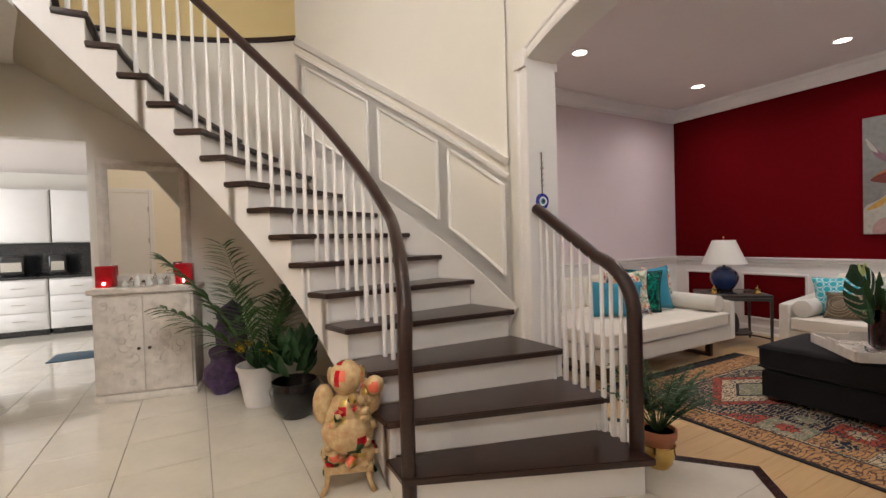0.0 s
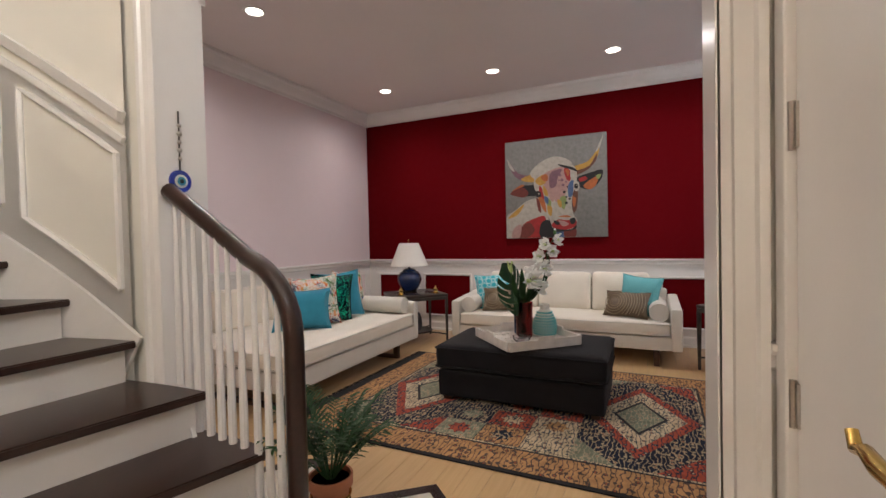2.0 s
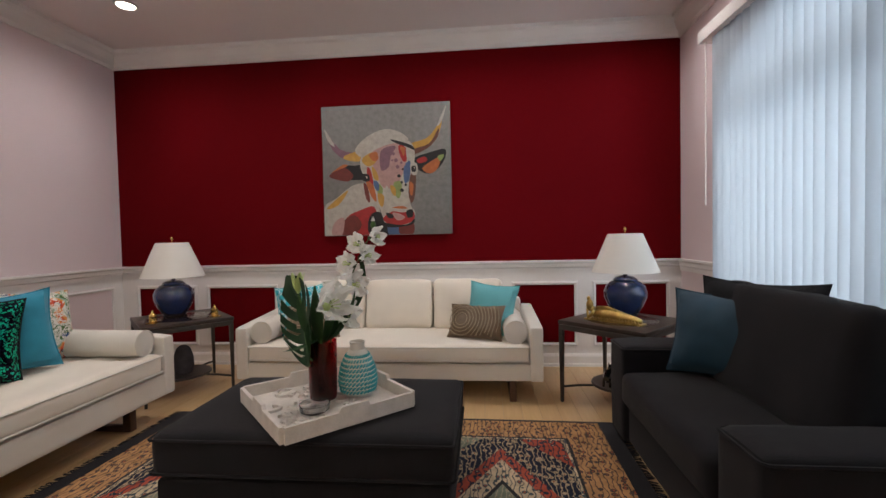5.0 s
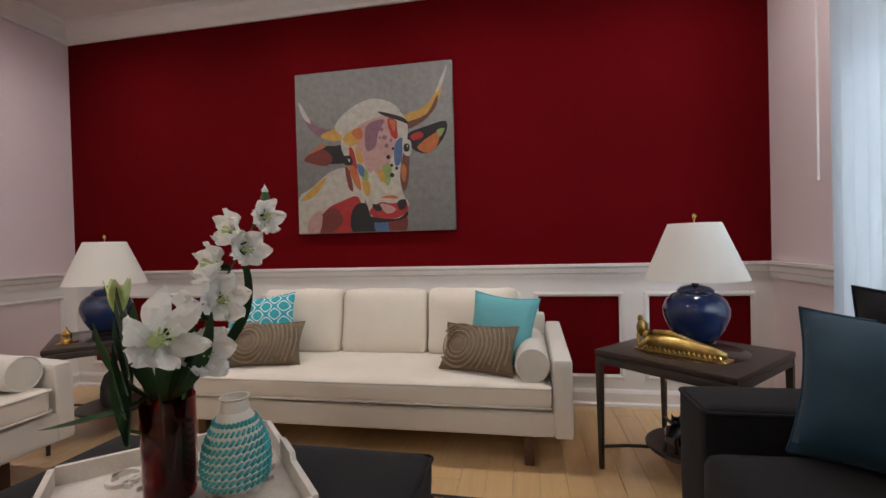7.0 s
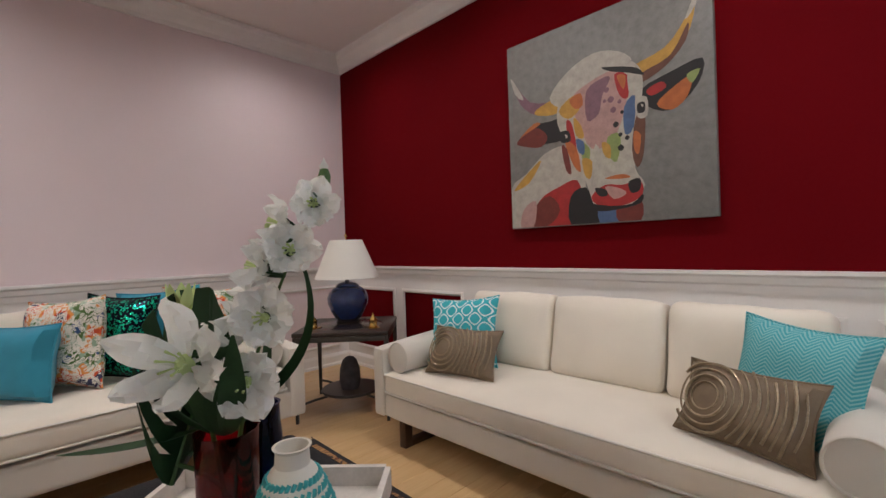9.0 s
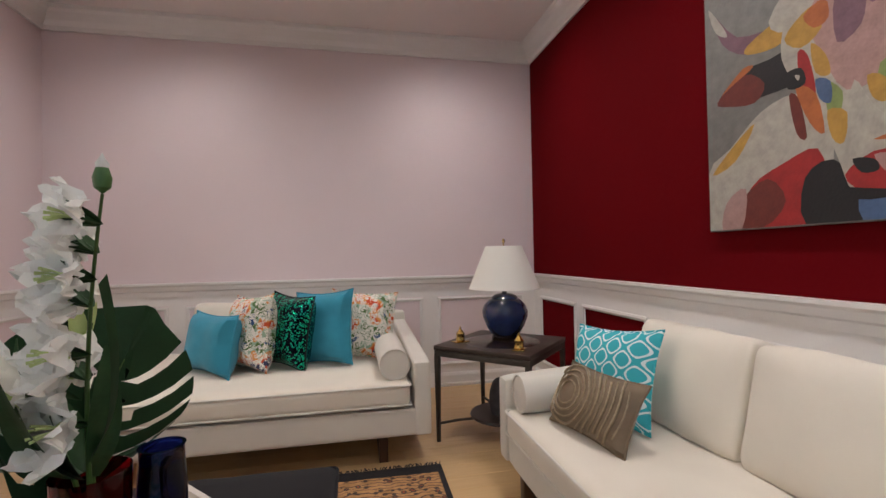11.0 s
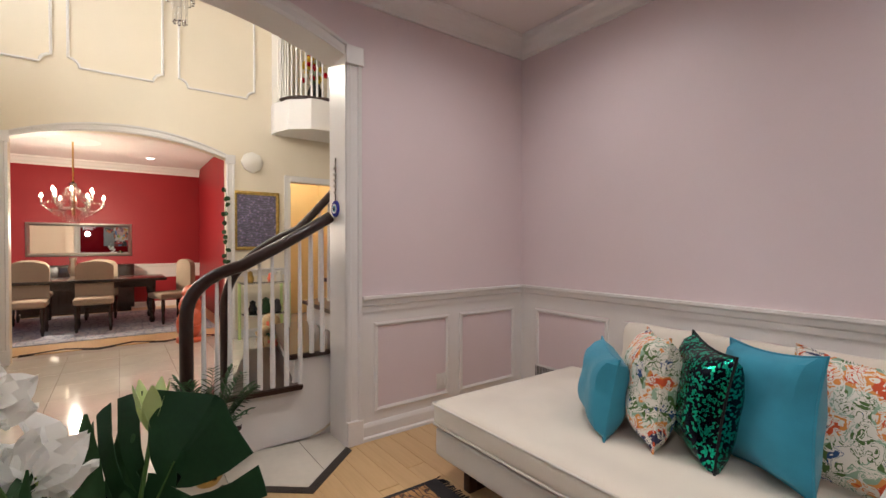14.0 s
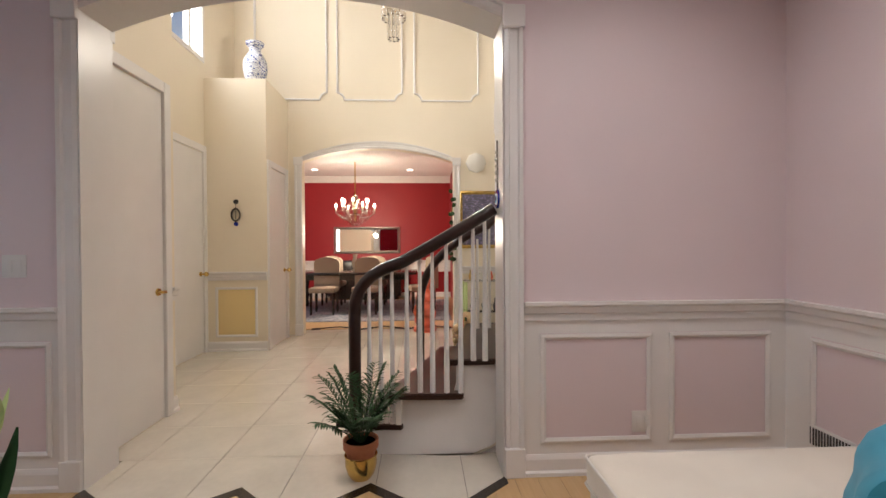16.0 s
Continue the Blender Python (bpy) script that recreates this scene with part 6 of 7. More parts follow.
part("handrail", tube(bmesh.new(), [(nr[0], nr[1], 0.0), (nr[0], nr[1], 0.4)] + [tuple(p) for p in foot] + [(2.215, 1.86, 1.29), (2.23, 2.05, 1.40), tuple(end)], 0.038, 12), M["walnut"], stair, "short dark handrail ending at the arch post")
for k in range(1, N + 1):
    for f in (0.2, 0.7):
        if k > 1:
            baluster(*polar(RI + 0.165, th(k + f)), H * k, rail_z(k + f) - 0.03)
for y, z0 in ((1.46, H), (1.53, H), (1.60, H), (1.69, 2 * H), (1.77, 2 * H), (1.845, 2 * H), (1.93, 2 * H), (2.015, 2 * H), (2.09, 3 * H), (2.16, 3 * H)):
    u = (y - 1.37) / (2.215 - 1.37)
    baluster(2.13 + 0.10 * u, y, z0, 1.02 + 0.44 * u)

# curved wall beside the stair, with raking wainscot
bm = bmesh.new()
A0, A1, A2 = 0.105, 0.92, 1.60


def curve_wall(bm, a0, a1, r0, r1, z0, z1, n):
    for i in range(n):
        a, b = a0 + (a1 - a0) * i / n, a0 + (a1 - a0) * (i + 1) / n
        q = [polar(r0, a), polar(r0, b), polar(r1, b), polar(r1, a)]
        v0 = [bm.verts.new((*p, z0)) for p in q]
        v1 = [bm.verts.new((*p, z1)) for p in q]
        bm.faces.new(v1)
        bm.faces.new((v0[0], v0[1], v1[1], v1[0]))
        bm.faces.new((v0[2], v0[3], v1[3], v1[2]))
        if i == n - 1:
            bm.faces.new((v0[1], v0[2], v1[2], v1[1]))
    bmesh.ops.remove_doubles(bm, verts=bm.verts[:], dist=1e-4)
    bmesh.ops.recalc_face_normals(bm, faces=bm.faces[:])


curve_wall(bm, A0, A1, RO, RO + 0.10, 0, TOP, 24)
structure("wall_stair", bm, M["cream2"], "pale cream curved wall beside the staircase", "wall")
bm = bmesh.new()
curve_wall(bm, A1, A2, RO + 0.001, RO + 0.101, 0, 3.30, 20)
structure("wall_stair_upper", bm, M["cream2"], "pale cream curved wall below the upper hall", "wall")
bm = bmesh.new()
curve_wall(bm, A1, A2 - 0.0, RO - 0.03, RO + 0.2, 3.302, 3.34, 20)
structure("landing_nosing", bm, M["walnut"], "dark wood nosing of the upper landing", "floor")
bm = bmesh.new()
curve_wall(bm, 0.7, 2.2, RO + 0.85, RO + 0.95, 3.3, TOP, 24)
structure("wall_upper_hall", bm, M["yellow"], "warm yellow wall of the upper hall", "wall")


def raking(bm, a0, a1, dz, sec, n=14):
    sweep(bm, [polar(RO - 0.002, a0 + (a1 - a0) * i / n, H * ((a0 + (a1 - a0) * i / n) + 0.196) / 0.112 + dz) for i in range(n + 1)], sec)


bm = bmesh.new()
for dz, sec in ((1.33, [(0.0, -0.03), (0.0, 0.03), (-0.045, 0.03), (-0.03, -0.02)]), (1.22, [(0.0, -0.02), (0.0, 0.02), (-0.02, 0.015), (-0.02, -0.015)])):
    sec = [(-s, u) for s, u in sec]
    raking(bm, A0, A1, dz, [(-s, u) for s, u in sec])
raking(bm, A0, A1, 0.16, [(0.0, -0.16), (0.0, 0.13), (-0.02, 0.13), (-0.02, -0.16)])
bmesh.ops.recalc_face_normals(bm, faces=bm.faces[:])
trim("stair_chair_rail", bm, "white raking chair rail and skirt along the stair")
bm = bmesh.new()
for a0, a1 in ((0.125, 0.335), (0.38, 0.61), (0.655, 0.895)):
    def zz_at(a, dz):
        return H * (a + 0.196) / 0.112 + dz
    pts = [polar(RO - 0.008, a0 + (a1 - a0) * i / 8, zz_at(a0 + (a1 - a0) * i / 8, 0.47)) for i in range(9)]
    pts += [polar(RO - 0.008, a1 + (a0 - a1) * i / 8, zz_at(a1 + (a0 - a1) * i / 8, 1.13)) for i in range(9)]
    tube(bm, pts + pts[:1], 0.017, 6)
trim("stair_panel_moulding", bm, "white raking panel mouldings on the stair wall")
bm = bmesh.new()
for a0, a1, d0, d1 in ((A0, A1, 1.15, 1.20), (A0, A1, 0.29, 0.45)):
    n = 20
    for i in range(n):
        a, b = a0 + (a1 - a0) * i / n, a0 + (a1 - a0) * (i + 1) / n
        bm.faces.new([bm.verts.new(polar(RO - 0.003, q, H * (q + 0.196) / 0.112 + d)) for q, d in ((a, d0), (b, d0), (b, d1), (a, d1))])
for a, b in ((A0, 0.12), (0.34, 0.375), (0.615, 0.65), (0.9, A1)):
    bm.faces.new([bm.verts.new(polar(RO - 0.003, q, H * (q + 0.196) / 0.112 + d)) for q, d in ((a, 0.45), (b, 0.45), (b, 1.15), (a, 1.15))])
bmesh.ops.solidify(bm, geom=bm.faces[:], thickness=0.002)
trim("stair_wainscot_field", bm, "white wainscot ground on the stair wall")

# upper landing and balcony
structure("upper_landing", extrude_outline(bmesh.new(), [(XD + 0.002, 2.85), (-1.40, 2.85), (-1.08, 2.95), (-0.87, 3.2), (-0.80, 3.74), (-0.80, 4.93), (XD + 0.002, 4.95)], "z", 2.9, 3.32), M["white"], "white curved fascia and soffit of the upper landing", "ceiling", False)
structure("landing_wall", nbox(XD + 0.002, -1.25, 2.86, 2.94, 3.321, TOP), M["cream2"], "pale wall at the end of the landing", "wall")
balc = thing("balcony_railing", "curved balcony railing with dark rail and white balusters", "railing", (0, 0, 3.32))
bp = [(-1.24, 2.90), (-1.08, 2.97), (-0.93, 3.15), (-0.86, 3.4), (-0.82, 3.7)]
part("nosing", tube(bmesh.new(), [(x, y, 0.015) for x, y in bp], 0.03, 6), M["walnut"], balc)
part("handrail", tube(bmesh.new(), [(x, y, 0.93) for x, y in bp], 0.032, 10), M["walnut"], balc, "dark wood handrail")
part("newel", nbox(-0.87, -0.78, 3.72, 3.81, -0.2, 1.1, 0.006), M["walnut"], balc, "square dark newel post")
for i in range(14):
    t = i / 14 * 4
    a, b = bp[int(t)], bp[int(t) + 1]
    x, y = a[0] + (b[0] - a[0]) * (t % 1), a[1] + (b[1] - a[1]) * (t % 1)
    part("baluster", tube(bmesh.new(), [(x, y, 0.03), (x, y, 0.92)], [0.016, 0.011], 7), M["white"], balc)
up = thing("upstairs_bouquet", "red and yellow silk flowers behind the balcony railing", "flowers", (-1.12, 3.35, 3.32))
rs = random.Random(9)
for i in range(26):
    p = (rs.uniform(-0.15, 0.15), rs.uniform(-0.15, 0.15), rs.uniform(0.3, 0.85))
    bm = bmesh.new()
    bmesh.ops.create_icosphere(bm, subdivisions=1, radius=rs.uniform(0.03, 0.055), matrix=Matrix.Translation(p))
    part("blossom", bm, M["yellowflower"] if i % 3 else M["redcandle"], up)
    part("stem", tube(bmesh.new(), [(0, 0, 0.2), p], 0.004, 5), M["stem"], up)
part("vase", lathe(bmesh.new(), [(0.0, 0), (0.09, 0.0), (0.12, 0.15), (0.06, 0.3), (0.05, 0.3), (0.0, 0.1)], 16), M["blackpot"], up)

am = thing("evil_eye_amulet", "blue glass eye amulet hanging on the arch post", "ornament", (2.30, 2.232, 1.42))
part("cord", tube(bmesh.new(), [(0, -0.008, 0.18), (0, -0.008, 0.47)], 0.004, 6), M["iron"], am)
for z, r in ((0.24, 0.010), (0.28, 0.012), (0.32, 0.010), (0.36, 0.013), (0.40, 0.010)):
    bm = bmesh.new()
    bmesh.ops.create_uvsphere(bm, u_segments=10, v_segments=6, radius=r, matrix=Matrix.Translation((0, -0.012, z)))
    part("bead", bm, M["nickel"], am)
for r, d, m in ((0.056, 0.014, "evil"), (0.034, 0.017, "petal"), (0.022, 0.019, "turq"), (0.011, 0.021, "blackpot")):
    part("eye_ring", cone(bmesh.new(), (0, -0.002, 0.13), (0, -d, 0.13), r, r * 0.96, 24), M[m], am)


# ---- plants ----
def palm_frond(bm, base, tip, droop, blades, bl, bw, seed):
    r = random.Random(seed)
    base, tip = Vector(base), Vector(tip)
    mid = (base + tip) / 2 + Vector((0, 0, droop))
    pts = bez(tuple(base), tuple(mid), tuple(tip), 12)
    tube(bm, pts, [0.004 - 0.00025 * i for i in range(13)], 5)
    for i in range(blades):
        t = 0.22 + 0.78 * i / blades
        q = t * 12
        j = min(11, int(q))
        p = pts[j].lerp(pts[j + 1], q - j)
        d = (pts[j + 1] - pts[j]).normalized()
        s = d.cross(Vector((0, 0, 1)))
        s = s.normalized() if s.length > 0.05 else Vector((1, 0, 0))
        l = bl * (0.5 + 0.5 * math.sin(math.pi * min(1, 0.15 + t * 0.85))) * r.uniform(0.85, 1.1)
        for g in (-1, 1):
            ax = d * 0.75 + s * g * 0.8 + Vector((0, 0, r.uniform(-0.25, 0.25)))
            petal(bm, p, ax, ax.cross(Vector((0, 0, 1))).normalized(), l, bw, -0.25 * 1, 3)


def palm(name, label, at, height, spread, fronds, blades, bl, bw, material, seed, pot):
    e = thing(name, label, "plant", at)
    z0 = pot(e)
    r = random.Random(seed)
    for i in range(fronds):
        a = 2 * math.pi * i / fronds + r.uniform(-0.3, 0.3)
        s = spread * r.uniform(0.45, 1.0)
        h = height * r.uniform(0.55, 1.0) * (1.25 - 0.5 * s / spread)
        bm = bmesh.new()
        palm_frond(bm, (0.02 * math.cos(a), 0.02 * math.sin(a), z0), (s * math.cos(a), s * math.sin(a), z0 + h), 0.25 * h, blades, bl, bw, seed * 50 + i)
        part("frond", bm, material, e)
    return e


def small_pot(e):
    part("pot", lathe(bmesh.new(), [(0.0, 0.03), (0.06, 0.03), (0.085, 0.17), (0.097, 0.17), (0.098, 0.215), (0.088, 0.215), (0.084, 0.19), (0.0, 0.19)], 26), M["terra"], e, "terracotta pot")
    part("cachepot", lathe(bmesh.new(), [(0.0, 0.0), (0.055, 0.0), (0.075, 0.03), (0.088, 0.08), (0.086, 0.125), (0.092, 0.13), (0.09, 0.135), (0.082, 0.13), (0.07, 0.05), (0.0, 0.02)], 26), M["brass"], e, "polished brass cachepot")
    part("soil", lathe(bmesh.new(), [(0.0, 0.195), (0.083, 0.195)], 18), M["soil"], e)
    return 0.2


palm("parlour_palm", "bushy parlour palm in a terracotta pot inside brass", (2.40, 1.44, 0), 0.44, 0.30, 26, 13, 0.085, 0.007, M["leaf"], 3, small_pot)


def white_pot(e):
    part("pot", lathe(bmesh.new(), [(0.0, 0.0), (0.12, 0.0), (0.17, 0.30), (0.18, 0.30), (0.18, 0.33), (0.165, 0.33), (0.16, 0.27), (0.0, 0.27)], 28), M["whitepot"], e, "white tapered plastic pot")
    rr = random.Random(4)
    for i in range(16):
        a, d = rr.uniform(0, 6.28), rr.uniform(0.05, 0.24)
        bm = bmesh.new()
        petal(bm, (0, 0, 0.28), (math.cos(a) * d, math.sin(a) * d, 0.2), (-math.sin(a), math.cos(a), 0), 0.24, 0.05, -0.2)
        part("leaf", bm, M["leaf"], e)
    for i in range(11):
        a, d = rr.uniform(0, 6.28), rr.uniform(0.05, 0.24)
        bm = bmesh.new()
        for q in range(5):
            b = q * 1.257
            petal(bm, (d * math.cos(a), d * math.sin(a), 0.40 + rr.uniform(0, 0.08)), (math.cos(b), math.sin(b), 0.5), (-math.sin(b), math.cos(b), 0), 0.045, 0.02, -0.2, 3)
        part("blossom", bm, M["yellowflower"], e, "yellow blossom")
    return 0.28


palm("areca_palm", "tall areca palm with yellow flowers in a white pot", (0.60, 3.78, 0), 1.15, 0.85, 9, 24, 0.27, 0.014, M["leaf2"], 7, white_pot)
shrub = thing("rubber_plant", "dark leafy houseplant in a glossy black pot", "plant", (0.80, 3.36, 0))
part("pot", lathe(bmesh.new(), [(0.0, 0.0), (0.11, 0.0), (0.17, 0.09), (0.19, 0.20), (0.17, 0.27), (0.16, 0.27), (0.16, 0.22), (0.0, 0.22)], 28), M["blackpot"], shrub, "round glossy black pot")
rs = random.Random(6)
for i in range(60):
    a, e2 = rs.uniform(0, 6.28), rs.uniform(0.1, 1.3)
    p = Vector((0.08 * math.cos(a), 0.08 * math.sin(a), rs.uniform(0.28, 0.55)))
    bm = bmesh.new()
    petal(bm, p, (math.cos(a), math.sin(a), e2), (-math.sin(a), math.cos(a), 0), rs.uniform(0.13, 0.22), 0.042, -0.35)
    part("leaf", bm, M["leaf"], shrub)
statue = tagged(shown("laughing_statue", bmesh.new(), M["ivory"]), "ivory and gold laughing statue standing on the tiles", "statue")
bm = bmesh.new()
for x, y, z, a, b, c in ((0, 0, 0.36, 0.13, 0.11, 0.15), (0, -0.02, 0.30, 0.14, 0.13, 0.12), (0, -0.01, 0.58, 0.085, 0.085, 0.095), (0.12, 0, 0.46, 0.06, 0.06, 0.10), (-0.12, 0, 0.44, 0.06, 0.06, 0.11), (0.15, -0.05, 0.54, 0.05, 0.05, 0.05), (-0.07, -0.03, 0.18, 0.07, 0.07, 0.07), (0.07, -0.03, 0.18, 0.07, 0.07, 0.07), (0.08, 0.0, 0.59, 0.02, 0.02, 0.05), (-0.08, 0.0, 0.59, 0.02, 0.02, 0.05)):
    bmesh.ops.create_uvsphere(bm, u_segments=16, v_segments=10, radius=1, matrix=Matrix.Translation((x, y, z)) @ Matrix.Diagonal((a, b, c, 1)))
for i in range(40):
    a = rs.uniform(0, 6.28)
    bmesh.ops.create_icosphere(bm, subdivisions=1, radius=rs.uniform(0.015, 0.035), matrix=Matrix.Translation((0.14 * math.cos(a), 0.12 * math.sin(a), rs.uniform(0.14, 0.50))))
box(bm, -0.13, 0.13, -0.10, 0.10, 0.10, 0.14, 0.01)
for x in (-0.10, 0.10):
    for y in (-0.08, 0.08):
        tube(bm, [(x, y, 0.12), (x * 1.1, y * 1.1, 0.05), (x * 1.35, y * 1.3, 0.0)], [0.018, 0.013, 0.016], 8)
bm.to_mesh(statue.data)
bm.free()
statue.data.shade_smooth()
statue.matrix_world = pose(0.86, 2.20, 0, 0, 0, -20)
for i in range(9):
    a = -2.6 + 0.45 * i
    bm = bmesh.new()
    bmesh.ops.create_icosphere(bm, subdivisions=2, radius=0.03, matrix=Matrix.Translation((0.86 + 0.145 * math.cos(a), 2.20 + 0.13 * math.sin(a), 0.22 + 0.06 * (i * 5 % 6))))
    statue.data.materials.append(M[("coral", "gold", "leaf", "redcandle")[i % 4]]) if i < 4 else None
    bm.free()
for p in statue.data.polygons:
    c = p.center
    if noise.noise(c * 14) > 0.28:
        p.material_index = 1 + int(abs(noise.noise(c * 5 + Vector((3, 1, 2)))) * 9) % 4
am2 = tagged(shown("amethyst_geode", bmesh.new(), M["amethyst"]), "tall purple amethyst geode on the floor", "geode")
bm = bmesh.new()
bmesh.ops.create_icosphere(bm, subdivisions=4, radius=1, matrix=Matrix.Translation((0, 0, 0.22)) @ Matrix.Diagonal((0.15, 0.10, 0.23, 1)))
bmesh.ops.create_icosphere(bm, subdivisions=4, radius=1, matrix=Matrix.Translation((0.08, 0.14, 0.40)) @ Matrix.Diagonal((0.13, 0.11, 0.42, 1)))
for v in bm.verts:
    v.co += 0.05 * noise.noise_vector(v.co * 9)
    v.co.z = max(0.0, v.co.z)
bm.to_mesh(am2.data)
bm.free()
am2.matrix_world = pose(0.36, 4.24, 0)

# ---- carved console with mirror ----
con = thing("carved_cabinet", "whitewashed two-door cabinet with carved floral panels", "cabinet", (-0.20, 4.62, 0), -12)
part("body", nbox(-0.38, 0.38, -0.16, 0.16, 0.06, 0.92, 0.006), M["whitewash"], con)
part("top", nbox(-0.41, 0.41, -0.19, 0.18, 0.922, 0.97, 0.01), M["whitewash"], con)
part("plinth", nbox(-0.39, 0.39, -0.17, 0.17, 0.0, 0.06, 0.004), M["whitewash"], con)
for s in (-1, 1):
    x0, x1 = sorted((s * 0.008, s * 0.36))
    d = part("door", nbox(x0, x1, -0.178, -0.162, 0.08, 0.90, 0.004), M["whitewash"], con, "carved door")
    bm = bmesh.new()
    rs2 = random.Random(11)
    for i in range(40):
        cx, cz = rs2.uniform(0.06, 0.30) * s, rs2.uniform(0.14, 0.84)
        r0, a0 = rs2.uniform(0.02, 0.05), rs2.uniform(0, 6.28)
        tube(bm, [(cx + r0 * (1 - 0.08 * q) * math.cos(a0 + 0.6 * q), -0.182, cz + r0 * (1 - 0.08 * q) * math.sin(a0 + 0.6 * q)) for q in range(9)], 0.007, 5)
    tagged(part("carving", bm, M["whitewash"], d), kind="stuff")
    bm = bmesh.new()
    bmesh.ops.create_uvsphere(bm, u_segments=10, v_segments=8, radius=0.014, matrix=Matrix.Translation((s * 0.04, -0.195, 0.45)))
    part("knob", bm, M["iron"], d, "dark round knob")
mir = thing("wall_mirror", "tall mirror in a carved greyish frame above the cabinet", "mirror", (-0.22, 4.83, 0.98), 4)
bm = bmesh.new()
frame_moulding(bm, (1, 0), (0, -1), (0, 0), -0.36, 0.36, 0.0, 1.13, 0.085, 0.05)
part("frame", bm, M["whitewash"], mir, "carved pale frame")
part("glass", nbox(-0.285, 0.285, -0.014, -0.004, 0.075, 1.055), M["mirror"], mir)
for x in (-0.62, -0.02):
    cd = thing("candle_holder", "square red glass candle holder on the cabinet", "candle", (x + 0.10, 4.58 - 0.2 * x, 0.971), -14, "red candle holders")
    part("glass", nbox(-0.068, 0.068, -0.05, 0.05, 0.0, 0.19, 0.008), M["redcandle"], cd)
    part("flame", lathe(bmesh.new(), [(0.0, 0.02), (0.012, 0.03), (0.0, 0.05)], 8, (0, -0.056, 0.0)), M["flame"], cd, "glowing candle flame")
rs = random.Random(21)
for i in range(9):
    o = tagged(shown("crystal_ornament", lathe(bmesh.new(), [(0.0, 0), (0.02, 0.0), (0.026, 0.02), (0.012, 0.045 + 0.02 * (i % 3)), (0.0, 0.06 + 0.02 * (i % 3))], 9), M["crystal"] if i % 2 else M["petal"]), "small glass and white ornament on the cabinet", "ornament", "ornaments on the cabinet")
    o.matrix_world = pose(-0.38 + 0.045 * i, 4.66 - 0.010 * i + rs.uniform(-0.03, 0.03), 0.971)

# ---- foyer details ----
vs = thing("porcelain_jar", "tall blue and white porcelain jar on the ledge", "vase", (-0.86, -0.30, 3.32))
part("body", lathe(bmesh.new(), [(0.0, 0.0), (0.10, 0.0), (0.12, 0.06), (0.145, 0.18), (0.14, 0.28), (0.10, 0.36), (0.07, 0.40), (0.07, 0.46), (0.11, 0.50), (0.11, 0.52), (0.06, 0.51), (0.05, 0.42), (0.0, 0.3)], 30), M["bluewhite"], vs)
hm = thing("hanging_charm", "small dark wall charm with a horseshoe and bead", "ornament", (-0.648, -0.47, 1.50))
part("medallion", cone(bmesh.new(), (0, 0, 0.32), (0.015, 0, 0.32), 0.032, 0.026, 18), M["blackpot"], hm)
part("horseshoe", tube(bmesh.new(), [(0.01, 0.05 * math.cos(a * 0.42), 0.16 + 0.075 * math.sin(a * 0.42)) for a in range(16)], 0.011, 7), M["iron"], hm)
part("cord", tube(bmesh.new(), [(0.006, 0, 0.3), (0.006, 0, 0.06)], 0.004, 5), M["iron"], hm)
part("bead", cone(bmesh.new(), (0, 0, 0.05), (0.016, 0, 0.05), 0.028, 0.022, 16), M["evil"], hm)
dsc = thing("door_chime", "round cream chime cover on the foyer wall", "chime", (XD, 2.585, 2.47))
part("cover", lathe(bmesh.new(), [(0.0, 0.055), (0.10, 0.05), (0.145, 0.03), (0.15, 0.002)], 8), M["cream2"], dsc).matrix_basis = pose(0, 0, 0, 0, 90, 0)
pic = thing("landscape_painting", "framed landscape of purple blossom trees on the foyer wall", "painting", (XD, 2.645, 1.66), 90)
bm = bmesh.new()
frame_moulding(bm, (1, 0), (0, -1), (0, 0), -0.31, 0.31, -0.43, 0.40, 0.05, 0.035)
part("frame", bm, M["gold"], pic, "narrow gilt frame")
part("canvas", nbox(-0.265, 0.265, -0.018, -0.003, -0.385, 0.355), M["landscape"], pic)
gt = thing("glass_console", "pale green glass console table with ornaments under it", "table", (-1.22, 2.66, 0))
part("top", nbox(-0.2, 0.2, -0.3, 0.3, 0.78, 0.80, 0.004), M["clear"], gt)
part("shelf", nbox(-0.18, 0.18, -0.28, 0.28, 0.36, 0.375, 0.004), M["clear"], gt)
for x in (-0.18, 0.18):
    for y in (-0.28, 0.28):
        part("leg", nbox(x - 0.018, x + 0.018, y - 0.018, y + 0.018, 0.0, 0.778, 0.003), M["throat"], gt)
for i, (y, z, m, s) in enumerate(((-0.18, 0.802, "gold", 1.0), (-0.06, 0.802, "bone", 0.7), (0.08, 0.802, "coral", 0.8), (0.2, 0.802, "bone", 1.0), (-0.15, 0.377, "blackpot", 1.2), (0.02, 0.377, "leaf", 1.4), (0.17, 0.377, "stone", 1.2))):
    o = tagged(shown("table_ornament", lathe(bmesh.new(), [(0.0, 0), (0.04 * s, 0.0), (0.05 * s, 0.05 * s), (0.03 * s, 0.10 * s), (0.035 * s, 0.13 * s), (0.0, 0.15 * s)], 14), M[m]), "small ornament on the glass console", "ornament", "ornaments on the console")
    o.matrix_world = pose(-1.22, 2.66 + y, z)
cs = tagged(shown("coral_statue", bmesh.new(), M["coral"]), "large coral orange seated statue by the dining arch", "statue")
bm = bmesh.new()
